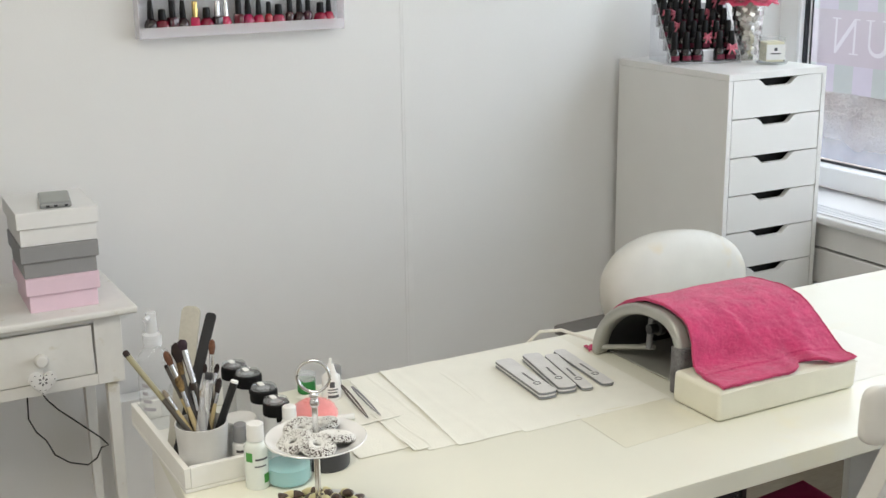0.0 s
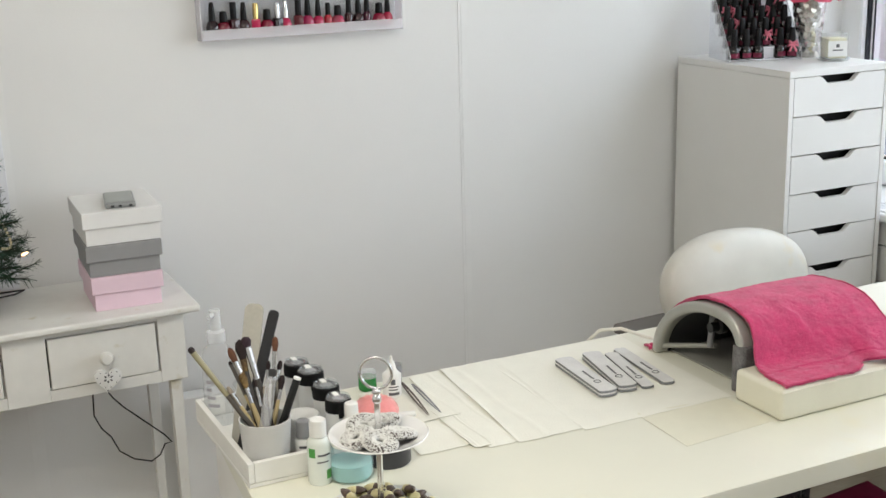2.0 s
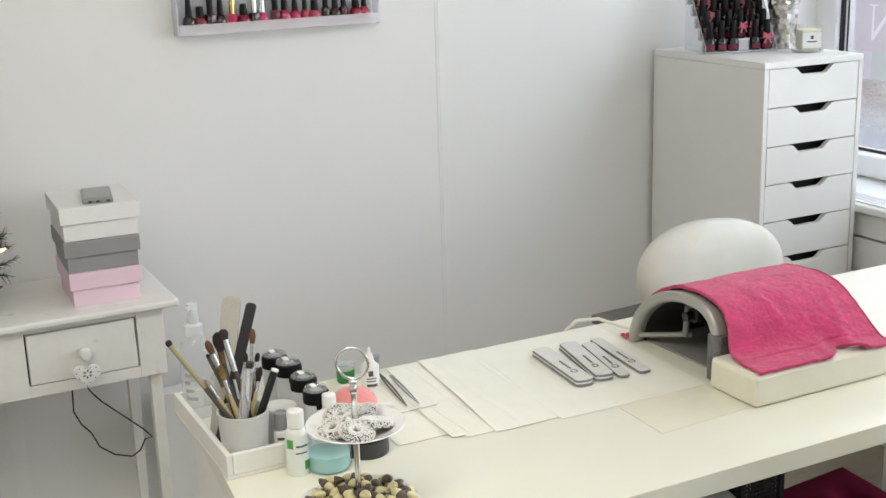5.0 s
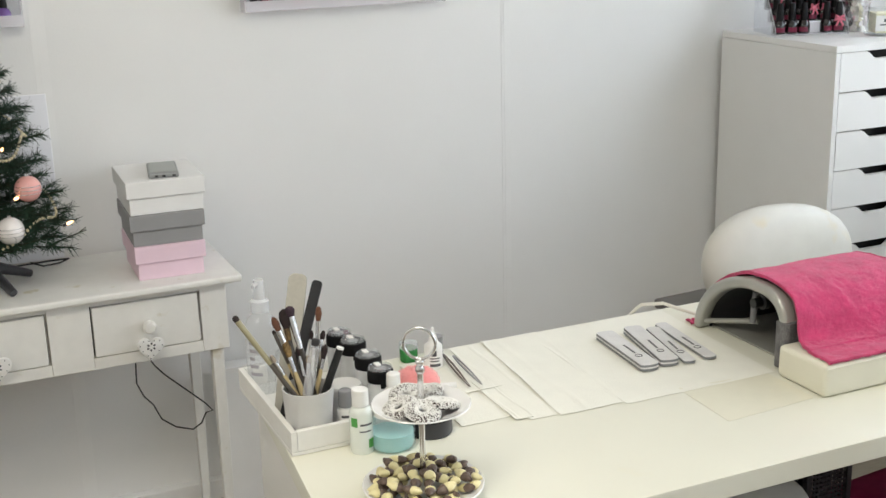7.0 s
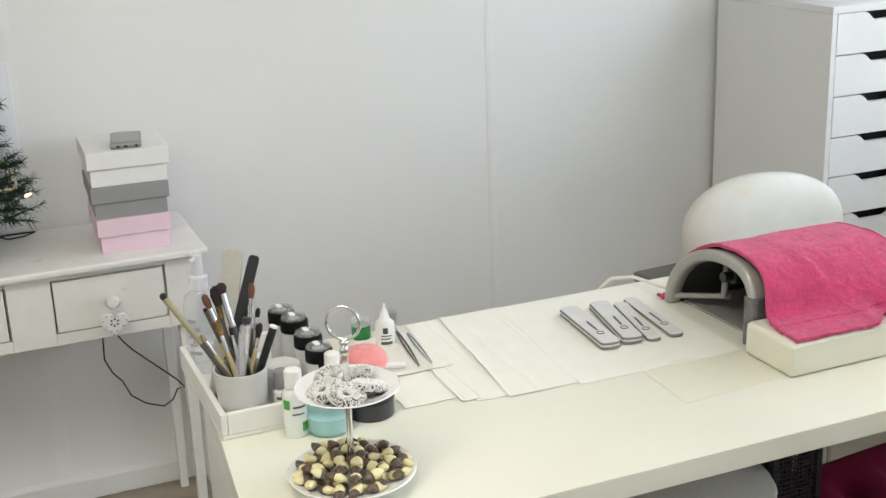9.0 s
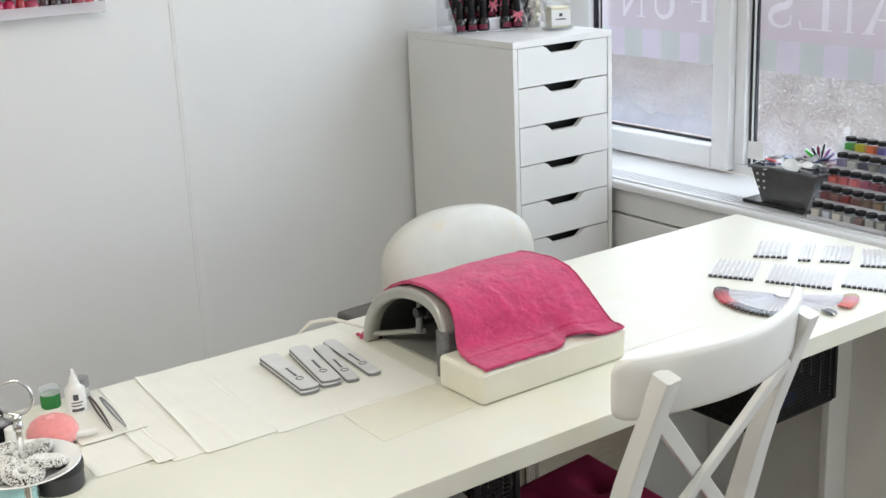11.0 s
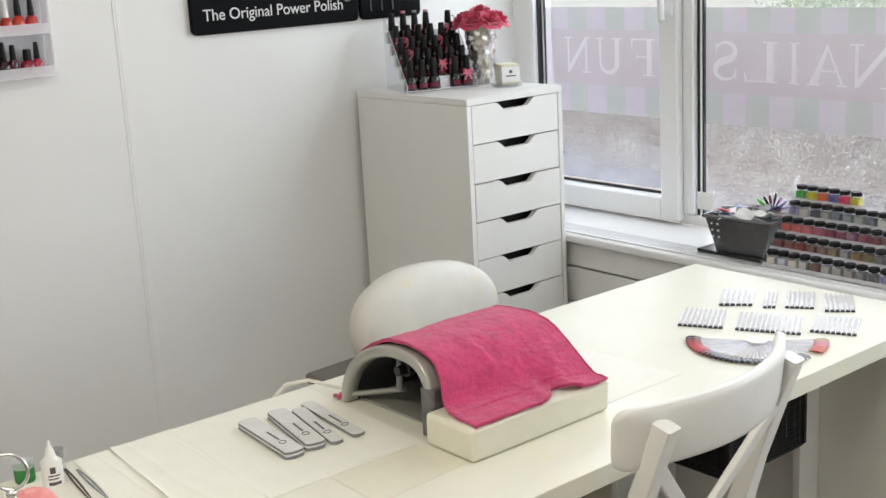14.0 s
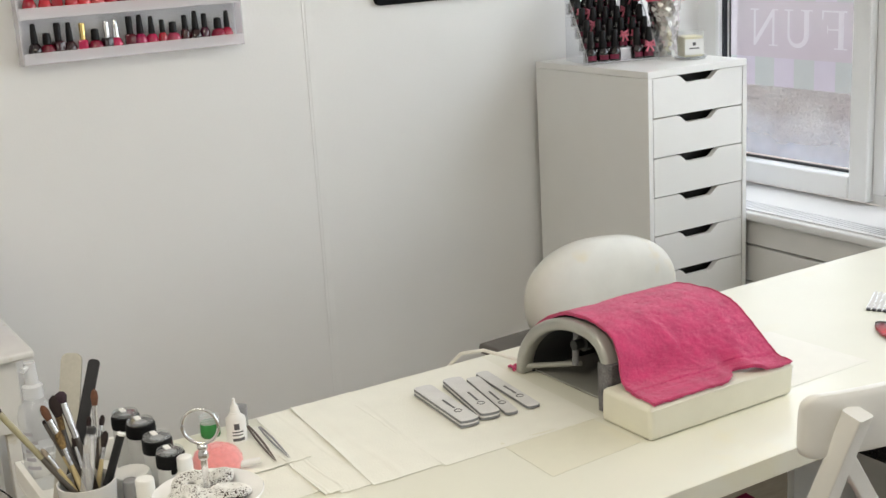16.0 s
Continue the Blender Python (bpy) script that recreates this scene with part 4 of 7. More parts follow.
def mesh_bin(name, label, m, w, d, h):
    t = thing(name, label, "basket", m)
    part("front_mesh", mesh_panel(w, h), MESHB, t)
    part("back_mesh", turned(mesh_panel(w, h), pose(0, d, 0)), MESHB, t)
    for x in (0.002, w - 0.002):
        part("side_mesh", turned(mesh_panel(d - 0.008, h), pose(x, 0.004, 0, 0, 0, 90)), MESHB, t)
    part("floor_plate", box_bm(0, w, 0, d, -0.006, -0.001, 0.001), MESHB, t)
    for x, y in ((0, 0), (w, 0), (0, d), (w, d)):
        part("corner_wire", box_bm(x - 0.005, x + 0.005, y - 0.005, y + 0.005, 0, h, 0.001), MESHB, t)
    part("rim", tube([(0, 0, h), (w, 0, h), (w, d, h), (0, d, h)], 0.005, 6, closed=True), MESHB, t)
    return t


mesh_bin("mesh_basket", "black wire mesh basket hung beneath the desktop", pose(2.112, 1.815, 0.480), 0.25, 0.30, 0.224)
mesh_bin("mesh_bin", "black wire mesh waste bin on the floor under the desk", pose(1.4135, 1.785, 0.006), 0.0835, 0.19, 0.66)
mesh_bin("mesh_bin", "black wire mesh waste bin beside the low stool", pose(0.985, 1.80, 0.006), 0.145, 0.2, 0.60)
mb = thing("dark_box", "black box with a blue face lying in the mesh basket", "box")
part("case", box_bm(2.13, 2.33, 1.84, 2.05, 0.481, 0.53, 0.006), BLACKP, mb)
part("face", box_bm(2.18, 2.27, 1.836, 1.8398, 0.488, 0.515, 0.003), mat("blue_plastic", "3a5fd0", 0.25, vary=0.1), mb, "blue plastic face")

stool = thing("stool", "low white round stool pushed under the desk", "stool", pose(1.275, 1.822, 0) @ Matrix.Diagonal((0.69, 0.69, 1.19, 1)))
part("seat", lathe([(0, 0.478), (0.18, 0.478), (0.198, 0.484), (0.20, 0.492), (0.192, 0.5), (0, 0.503)], 40), WHITEP, stool)
part("underframe", lathe([(0, 0.40), (0.10, 0.41), (0.14, 0.47), (0.14, 0.4775), (0, 0.4775)], 28), BLACKP, stool, "black frame under the seat")
part("column", lathe([(0.03, 0.05), (0.03, 0.4)], 16), BLACKP, stool)
part("foot_disc", lathe([(0, 0), (0.19, 0), (0.19, 0.012), (0.05, 0.04), (0.03, 0.052), (0, 0.052)], 32), BLACKP, stool)

# ---------------------------------------------------------------- paper sheets and nail files on the desk
rs = random.Random(11)


def crease(q):
    """A fold line wherever q passes a whole number."""
    return math.exp(-((q - round(q)) / 0.06) ** 2)


def sheet(x0, y0, x1, y1, z, skew=0.0, curl=None, lift=0.0022, name="paper_towel", label="thin white paper towel laid flat on the desk"):
    """A thin sheet with slightly raised edges; curl lifts one of its corners."""
    def f(u, v):
        e = min(u, 1 - u, v, 1 - v)
        x = x0 + (x1 - x0) * u + skew * (v - 0.5) + 0.002 * noise.noise((v * 4, z * 900, 0))
        y = y0 + (y1 - y0) * v + 0.002 * noise.noise((u * 4, z * 700, 3))
        h = 0.0003 * math.exp(-e * 30) + 0.0003 * (1 + noise.noise((x * 18, y * 18, z * 100)))
        h += lift * (math.exp(-u * 22) * (0.6 + 0.4 * math.sin(v * 9 + x0 * 40)))
        h += 0.0011 * crease(u * 1.4 + v * 0.25 + 0.10 * noise.noise((v * 3, x0, 7)) + x0 * 9) * (0.4 + 0.6 * abs(noise.noise((u * 2, v * 3, x0 * 5))))
        if curl:
            cu, cv, amp, width = curl
            h += amp * math.exp(-((u - cu) ** 2 + (v - cv) ** 2) / width ** 2)
        return (x, y, z + h)
    t = thing(name, label, "paper", group="paper towels")
    part("paper", grid_bm(26, 30, f, 0.0004), PAPERW, t)
    return t


sheet(1.150, 1.906, 1.442, 2.262, DZ + 0.0002, 0.012, lift=0.0012)
sheet(1.045, 1.914, 1.160, 2.264, DZ + 0.0010, 0.030, lift=0.0030)
sheet(0.988, 1.922, 1.050, 2.262, DZ + 0.0004, 0.016, lift=0.0010)
sheet(0.880, 1.948, 0.990, 2.20, DZ + 0.0006, 0.010, lift=0.0008)
sheet(0.960, 1.930, 0.992, 2.10, DZ + 0.0016, 0.004, lift=0.0024, name="folded_tissue", label="narrow folded white tissue strip on the paper")
sheet(0.890, 2.060, 0.995, 2.225, DZ + 0.0030, -0.012, lift=0.0008, name="tissue", label="white tissue under the tweezers")
mt_ = thing("cream_mat", "thin cream plastic sheet lying before the lamp", "mat")
part("sheet", grid_bm(14, 12, lambda u, v: (1.246 + 0.176 * u + 0.006 * v * (1 - u), 1.778 + 0.012 * u + (0.146 - 0.03 * u) * v, DZ + 0.0006 + 0.0002 * math.sin(7 * u + 4 * v)), 0.0003), mat("cream_sheet", (0.755, 0.735, 0.605, 1), 0.42, vary=0.03), mt_)
ps_ = thing("pad_sheet", "thin white sheet beside the hand pad", "paper")
part("sheet", grid_bm(10, 10, lambda u, v: (1.76 + 0.19 * u - 0.01 * v, 1.80 + 0.22 * v, DZ + 0.0006 + 0.0002 * math.sin(9 * u) * v), 0.0003), mat("sheet_film", (0.79, 0.775, 0.69, 1), 0.4, vary=0.03), ps_)

FILEG = mat("file_grit", "d8d8d7", 0.8, vary=0.10, grain=400, bump=0.1, bump_scale=900)
FILEE = mat("file_core", "85878a", 0.7, vary=0.1)
MARK = mat("print_dark", (0.13, 0.13, 0.135, 1), 0.6, vary=0.1)


def nail_file(m, ln=0.205, w=0.036, n=1, shape=0.0):
    """A long emery board; n boards on one another; shape narrows one end."""
    t = thing("nail_file", "grey emery nail file lying on the paper", "nail file", m, group="nail files")
    for k in range(n):
        z = k * 0.0052
        sh = 0.004 * (n - 1 - k)
        out = []
        for j in range(13):
            a = math.pi * j / 12
            out.append((w / 2 * math.cos(a), ln / 2 - 0.006 + 0.006 * math.sin(a)))
        for j in range(13):
            a = math.pi + math.pi * j / 12
            out.append((w / 2 * (1 - shape) * math.cos(a), -ln / 2 + 0.006 + 0.006 * math.sin(a)))
        part("core", prism([(a - sh * 0.5, b_ - sh) for a, b_ in out], z, z + 0.0038, 0.0003), FILEE, t)
        part("grit", prism([(a * 0.985 - sh * 0.5, b_ * 0.998 - sh) for a, b_ in out], z + 0.0039, z + 0.0052, 0.0003), FILEG, t)
    top = (n - 1) * 0.0052 + 0.0054
    ringm = tube([(0.006 * math.cos(2 * math.pi * k / 16), -0.045 + 0.006 * math.sin(2 * math.pi * k / 16), top) for k in range(16)], 0.0009, 4, closed=True)
    part("printed_mark", ringm, MARK, t)
    part("printed_bar", box_bm(-0.002, 0.002, -0.032, 0.01, top - 0.0002, top + 0.0002), MARK, t)
    return t


FZ = DZ + 0.0024
nail_file(pose(1.264, 2.094, FZ, 0, 0, -5), 0.178, 0.034, 2)
nail_file(pose(1.315, 2.096, FZ, 0, 0, -11), 0.178, 0.034, 2)
nail_file(pose(1.351, 2.086, FZ, 0, 0, -12), 0.178, 0.025, 1, 0.1)
nail_file(pose(1.386, 2.092, FZ, 0, 0, -6), 0.188, 0.024, 1)

# tweezers
for (xa, ya), (xb, yb), mt in (((0.965, 2.216), (0.945, 2.066), mat("brown_steel", "5e5048", 0.35, metal=0.3, vary=0.2)), ((0.978, 2.20), (0.967, 2.066), mat("grey_steel", (0.35, 0.35, 0.36, 1), 0.3, metal=0.8, vary=0.1))):
    tz = thing("tweezers", "slim pointed metal tweezers on a tissue", "tweezers", group="tweezers")
    for s in (-1, 1):
        p0, p1 = Vector((xa, ya, DZ + 0.012)), Vector((xb, yb, DZ + 0.010))
        side = (p1 - p0).cross(Vector((0, 0, 1))).normalized()
        pts = [p0.lerp(p1, q) + side * s * (0.0008 + 0.0022 * math.sin(math.pi * q ** 0.8)) for q in (0, 0.15, 0.35, 0.55, 0.75, 0.9, 1)]
        part("arm", tube(pts, [0.0018, 0.0020, 0.0020, 0.0019, 0.0015, 0.0010, 0.0005], 8, flat=0.5), mt, tz)

# ---------------------------------------------------------------- tray with cup, brushes and bottles
tray = thing("tray", "white wooden tray at the end of the desk", "tray")
TX0, TX1, TY0, TY1, TH = 0.610, 0.80, 1.968, 2.255, 0.038
TZ = DZ + 0.0005
part("base", box_bm(TX0, TX1, TY0, TY1, TZ, TZ + 0.006, 0.001), OLDWHITE, tray)
for x0, x1, y0, y1 in ((TX0, TX0 + 0.009, TY0, TY1), (TX1 - 0.009, TX1, TY0, TY1), (TX0 + 0.0095, TX1 - 0.0095, TY0, TY0 + 0.009), (TX0 + 0.0095, TX1 - 0.0095, TY1 - 0.009, TY1)):
    part("side", box_bm(x0, x1, y0, y1, TZ + 0.0065, TZ + TH, 0.001), OLDWHITE, tray)
B0 = TZ + 0.0065             # the tray's floor

CUPM = mat("cup_white", (0.78, 0.78, 0.77, 1), 0.45, vary=0.04, trans=0.25)
CUPX, CUPY = 0.653, 2.012
cup = thing("cup", "white plastic cup full of brushes and files", "cup", pose(CUPX, CUPY, B0))
part("body", lathe([(0, 0.0), (0.0315, 0.0), (0.033, 0.002), (0.0385, 0.080), (0.0365, 0.080), (0.031, 0.004), (0, 0.004)], 40), CUPM, cup)

WOODB = mat("brush_handle_dark", "38322c", 0.3, vary=0.2, coat=0.4)
WOODL = mat("brush_handle_pale", "b8a77e", 0.4, vary=0.15, grain=60)
FERR = mat("ferrule_metal", (0.65, 0.65, 0.66, 1), 0.25, metal=1.0, vary=0.06)
HAIRB = mat("brush_hair_brown", "55382a", 0.8, vary=0.35, grain=300, bump=0.5, bump_scale=700)
HAIRD = mat("brush_hair_dark", "2b2020", 0.85, vary=0.35, grain=300, bump=0.5, bump_scale=700)
HAIRP = mat("brush_hair_pale", "9a8f82", 0.85, vary=0.3, grain=300)
CLEARP = glassy("clear_plastic", "f2f3f5", 0.08, 0.25)
ZF = B0 + 0.006


def brush(tip, foot, handle, hair, r=0.0032, ferr=0.03, hl=0.025, hr=0.006, name="brush", label="slim cosmetic brush standing in the cup", ferrule=None):
    """A brush from its foot in the cup to the tip of its hair."""
    tip, foot = Vector(tip), Vector(foot)
    d = (tip - foot).normalized()
    ln = (tip - foot).length
    t = thing(name, label, "brush", group="brushes in the cup")
    a = ln - hl - ferr
    part("handle", tube([foot, foot + d * a * 0.3, foot + d * a * 0.7, foot + d * a], [r * 0.6, r * 1.1, r * 1.25, r], 10), handle, t)
    part("ferrule", tube([foot + d * a, foot + d * (a + ferr)], [r * 1.05, r * 1.2], 10), ferrule or FERR, t)
    part("hair", tube([foot + d * (a + ferr), foot + d * (a + ferr + hl * 0.5), foot + d * (a + ferr + hl * 0.85), tip], [r * 1.15, hr, hr * 0.75, 0.0008], 12), hair, t)
    return t


def foot(dx, dy):
    return (CUPX + dx, CUPY + dy, ZF)


PALEF = mat("ferrule_pale_yellow", "9c9678", 0.35, vary=0.1, grain=60, coat=0.3)
GREYH = mat("brush_handle_grey", "55504a", 0.35, vary=0.15, coat=0.3)
AMBER = mat("brush_hair_amber", "8c7448", 0.8, vary=0.4, grain=300, second="3c2a20", bump=0.5, bump_scale=700)
RUST = mat("brush_hair_rust", "6a4634", 0.8, vary=0.35, grain=300, bump=0.5, bump_scale=700)
PLUM = mat("brush_hair_plum", "3a2a34", 0.85, vary=0.35, grain=300, bump=0.5, bump_scale=700)
CLEARH = glassy("brush_handle_clear", "eeeae0", 0.06, 0.45)
brush((0.562, 2.062, 0.942), foot(0.019, 0.0), GREYH, HAIRD, 0.0038, 0.082, 0.009, 0.0050, label="long brush with a pale yellow ferrule and grey handle", ferrule=PALEF)
brush((0.637, 2.063, 0.941), foot(-0.002, 0.001), WOODB, HAIRD, 0.0042, 0.018, 0.030, 0.0088, label="broad dark brush with amber roots in the cup", ferrule=AMBER)
brush((0.645, 2.060, 0.945), foot(0.021, -0.002), WOODB, PLUM, 0.0046, 0.050, 0.016, 0.0082, label="round plum-haired brush with a silver ferrule")
brush((0.620, 2.059, 0.932), foot(0.021, -0.003), WOODB, RUST, 0.0036, 0.030, 0.022, 0.0058, label="rust-haired brush with a silver ferrule in the cup")
brush((0.620, 2.062, 0.910), foot(0.015, 0.0), WOODL, HAIRD, 0.0026, 0.050, 0.005, 0.0028, label="thin dark-tipped liner brush in the cup", ferrule=GREYH)
brush((0.687, 2.043, 0.943), foot(0.014, 0.019), WOODB, RUST, 0.0032, 0.044, 0.022, 0.0052, label="thin brush with rust-brown hair in the cup")
brush((0.681, 2.065, 0.899), foot(-0.008, 0.003), CLEARH, HAIRD, 0.0026, 0.016, 0.014, 0.0036)
brush((0.697, 2.056, 0.899), foot(-0.006, 0.001), CLEARH, HAIRD, 0.0028, 0.018, 0.014, 0.0040)
brush((0.695, 2.043, 0.881), foot(-0.002, 0.001), WOODL, HAIRD, 0.0030, 0.016, 0.022, 0.0050)
brush((0.632, 2.050, 0.898), foot(0.008, -0.008), WOODL, AMBER, 0.0034, 0.024, 0.028, 0.0062, label="amber-haired brush standing in the cup")
brush((0.652, 2.045, 0.884), foot(0.006, -0.010), WOODB, HAIRD, 0.0030, 0.030, 0.014, 0.0044)
brush((0.664, 2.035, 0.872), foot(-0.004, -0.012), CLEARH, HAIRP, 0.0032, 0.020, 0.012, 0.0040)
brush((0.608, 2.040, 0.880), foot(0.016, 0.006), WOODL, HAIRP, 0.0030, 0.024, 0.012, 0.0036)


def standing_board(tip, foot_, w, t_, material, label, across=(1, -0.5, 0)):
    tip, foot_ = Vector(tip), Vector(foot_)
    t = thing("nail_file", label, "nail file", group="files behind the cup")
    d = tip - foot_
    a = Vector(across).normalized()
    a = (a - d.normalized() * a.dot(d.normalized())).normalized()
    r, ln = w * 0.36, d.length
    out = [(-w / 2, 0), (w / 2, 0)]
    for cx, a0 in ((w / 2 - r, 0), (-w / 2 + r, 90)):
        out += [(cx + r * math.cos(radians(a0 + 15 * k)), ln - r + r * math.sin(radians(a0 + 15 * k))) for k in range(7)]
    b = prism(out, -t_ / 2, t_ / 2, min(t_ * 0.25, 0.001), "y")
    part("board", merge_turned(b, Matrix.Translation(foot_) @ Matrix((a, d.normalized().cross(a), d.normalized())).transposed().to_4x4(), None), material, t)
    return t


standing_board((0.687, 2.135, 0.969), (0.630, 2.079, B0 + 0.001), 0.029, 0.006, mat("file_pale_grey", "b5b2a8", 0.85, vary=0.08, grain=200, bump=0.2, bump_scale=800), "pale grey nail file leaning behind the cup")
standing_board((0.713, 2.120, 0.958), (0.628, 2.070, B0 + 0.001), 0.0165, 0.004, mat("file_black", "2e2e31", 0.8, vary=0.15, grain=300), "black emery file leaning behind the cup")
pen = thing("pen", "black pen with a white end in the cup", "pen")
pt, pf = Vector((0.704, 2.004, 0.886)), Vector((CUPX + 0.001, CUPY - 0.002, ZF))
pd = (pt - pf).normalized()
part("barrel", tube([pf, pt - pd * 0.001], 0.0058, 14), BLACKP, pen)
part("cap_end", tube([pt - pd * 0.001, pt + pd * 0.002], 0.0057, 14), WHITEP, pen)
tubep = thing("applicator_tube", "clear plastic applicator tube standing in the cup", "tube")
qt, qf = Vector((0.664, 2.0, 0.897)), Vector((CUPX - 0.018, CUPY - 0.012, ZF))
part("tube", slab(qf, qt, 0.016, 0.012, (1, -0.4, 0), bevel=0.003), CLEARP, tubep)
part("end", slab(qt + (qt - qf).normalized() * 0.001, qt + (qt - qf).normalized() * 0.013, 0.012, 0.006, (1, -0.4, 0)), DGREYP, tubep)

LBL = mat("label_white", (0.8, 0.8, 0.78, 1), 0.6, vary=0.03)
LBLF = mat("label_faint", (0.42, 0.41, 0.45, 1), 0.6, vary=0.1)
LBLD = mat("label_print", (0.09, 0.09, 0.1, 1), 0.6, vary=0.1)
LEAFG = mat("label_green", "4f9a4a", 0.6, vary=0.1)
REDL = mat("label_red", "b3302c", 0.6, vary=0.1)


def curved(r, z0, z1, a0, a1, n=10):
    """A label bent round a bottle of radius r."""
    return grid_bm(n, 1, lambda u, v: (r * math.cos(radians(a0 + (a1 - a0) * u)), r * math.sin(radians(a0 + (a1 - a0) * u)), z0 + (z1 - z0) * v), 0.0002)


def bottle(name, label, m, prof, body, capprof, capm, bars=(), fill=None, group=""):
    """A turned bottle with its cap, an optional filling and bent labels (radius, z0, z1, from, to, material)."""
    t = thing(name, label, "bottle", m, group)
    part("body", lathe(prof, 28), body, t)
    if fill:
        part("filling", lathe(fill[0], 24), fill[1], t)
    part("cap", lathe(capprof, 24), capm, t)
    for r, z0, z1, a0, a1, mm in bars:
        part("label", curved(r, z0, z1, a0, a1), mm, t)
    return t


FROSTC = glassy("frosted_cap", "f2f4f6", 0.2, 0.45)
SPRAYB = glassy("spray_bottle_clear", "fafbfc", 0.05, 0.10)
sp = bottle("spray_bottle", "clear spray bottle with a frosted pump in the tray", pose(0.645, 2.222, B0) @ Matrix.Scale(1.1, 4),
            [(0, 0), (0.023, 0), (0.0245, 0.003), (0.0245, 0.098), (0.021, 0.112), (0.012, 0.120), (0.011, 0.124), (0, 0.124)], SPRAYB,
            [(0, 0.124), (0.0135, 0.124), (0.0135, 0.140), (0.009, 0.143), (0.008, 0.158), (0.0075, 0.172), (0, 0.173)], FROSTC,
            [(0.0248, 0.03 + 0.012 * k, 0.035 + 0.012 * k, 205, 250 - 12 * (k % 3), LBLF) for k in range(5)])
part("nozzle", tube([(-0.004, -0.004, 0.167), (-0.012, -0.012, 0.166)], 0.0035, 8), FROSTC, sp)
bottle("pump_bottle", "short clear bottle behind the brushes in the tray", pose(0.668, 2.165, B0),
       [(0, 0), (0.019, 0), (0.02, 0.003), (0.02, 0.07), (0.016, 0.082), (0.01, 0.086), (0, 0.086)], SPRAYB,
       [(0, 0.0862), (0.0115, 0.0862), (0.0115, 0.104), (0, 0.106)], CLEARP, [(0.0203, 0.02, 0.05, 190, 280, LBL)])
bottle("drop_bottle", "small white bottle with a grey cap in the tray", pose(0.708, 2.003, B0),
       [(0, 0), (0.0125, 0), (0.0135, 0.002), (0.0135, 0.036), (0.008, 0.042), (0, 0.042)], WHITEP,
       [(0, 0.042), (0.0115, 0.042), (0.0105, 0.066), (0.0085, 0.068), (0, 0.068)], GREYP,
       [(0.0137, 0.012, 0.024, 250, 300, REDL), (0.0137, 0.027, 0.031, 220, 300, LBLD)])
JARC = glassy("jar_clear", "f4f6f7", 0.06, 0.22)
MILK = mat("milky_plastic", (0.78, 0.79, 0.79, 1), 0.35, vary=0.04, trans=0.15)
LIDS = mat("pale_lid_ring", (0.40, 0.41, 0.42, 1), 0.08, vary=0.1, coat=1.0)
LIDK = mat("matt_black_lid", (0.010, 0.010, 0.011, 1), 0.6, vary=0.1, spec=0.1)
LIDC = glassy("lid_clear", "f4f6f7", 0.04, 0.10)
for (x, y, zt, r) in ((0.755, 2.157, 0.857, 0.0200), (0.764, 2.117, 0.855, 0.0205), (0.769, 2.063, 0.848, 0.0205), (0.771, 2.017, 0.842, 0.0195)):
    h = zt - B0
    t = thing("lidded_jar", "white jar with a clear and black flip lid", "jar", pose(x, y, B0), group="jars with flip lids")
    part("body", lathe([(0, 0), (r * 0.95, 0), (r, 0.003), (r, h - 0.024), (0, h - 0.024)], 28), MILK, t)
    part("lid", lathe([(0, h - 0.0238), (r * 1.03, h - 0.0238), (r * 1.05, h - 0.018), (r * 1.03, h - 0.007), (r * 0.92, h - 0.0045), (r * 0.55, h - 0.0045), (r * 0.52, h - 0.0085), (0, h - 0.0085)], 28), LIDK, t, "black lid")
    part("disc", lathe([(r * 0.80, h - 0.0043), (r * 0.94, h - 0.0043), (r * 0.95, h - 0.002), (r * 0.90, h - 0.0002), (r * 0.84, h - 0.0005), (r * 0.80, h - 0.002)], 28), LIDC, t, "clear raised ring")
    part("window", lathe([(0, h - 0.0082), (r * 0.48, h - 0.0082), (r * 0.48, h - 0.004), (0, h - 0.0035)], 24), LIDS, t, "pale glossy middle of the lid")
    part("hinge", box_bm(-0.004, 0.004, r * 0.2, r * 0.95, h - 0.003, h - 0.001, 0.0005), WHITEP, t)
    part("tab", box_bm(-0.008, 0.008, -r * 1.12, -r * 1.035, h - 0.030, h - 0.010, 0.001), LIDK, t)
bottle("cream_jar", "white jar with a clear round lid in the tray", pose(0.722, 2.045, B0),
       [(0, 0), (0.0245, 0), (0.0255, 0.003), (0.0255, 0.045), (0, 0.045)], MILK,
       [(0, 0.0452), (0.027, 0.0452), (0.0275, 0.056), (0.025, 0.060), (0, 0.061)], WHITEP)
bottle("soft_bottle", "milky white soft bottle in the tray", pose(0.782, 1.992, B0),
       [(0, 0), (0.017, 0), (0.018, 0.003), (0.018, 0.05), (0.012, 0.062), (0.009, 0.066), (0, 0.066)], WHITEP,
       [(0, 0.0662), (0.011, 0.0662), (0.0105, 0.083), (0.008, 0.085), (0, 0.085)], WHITEP)

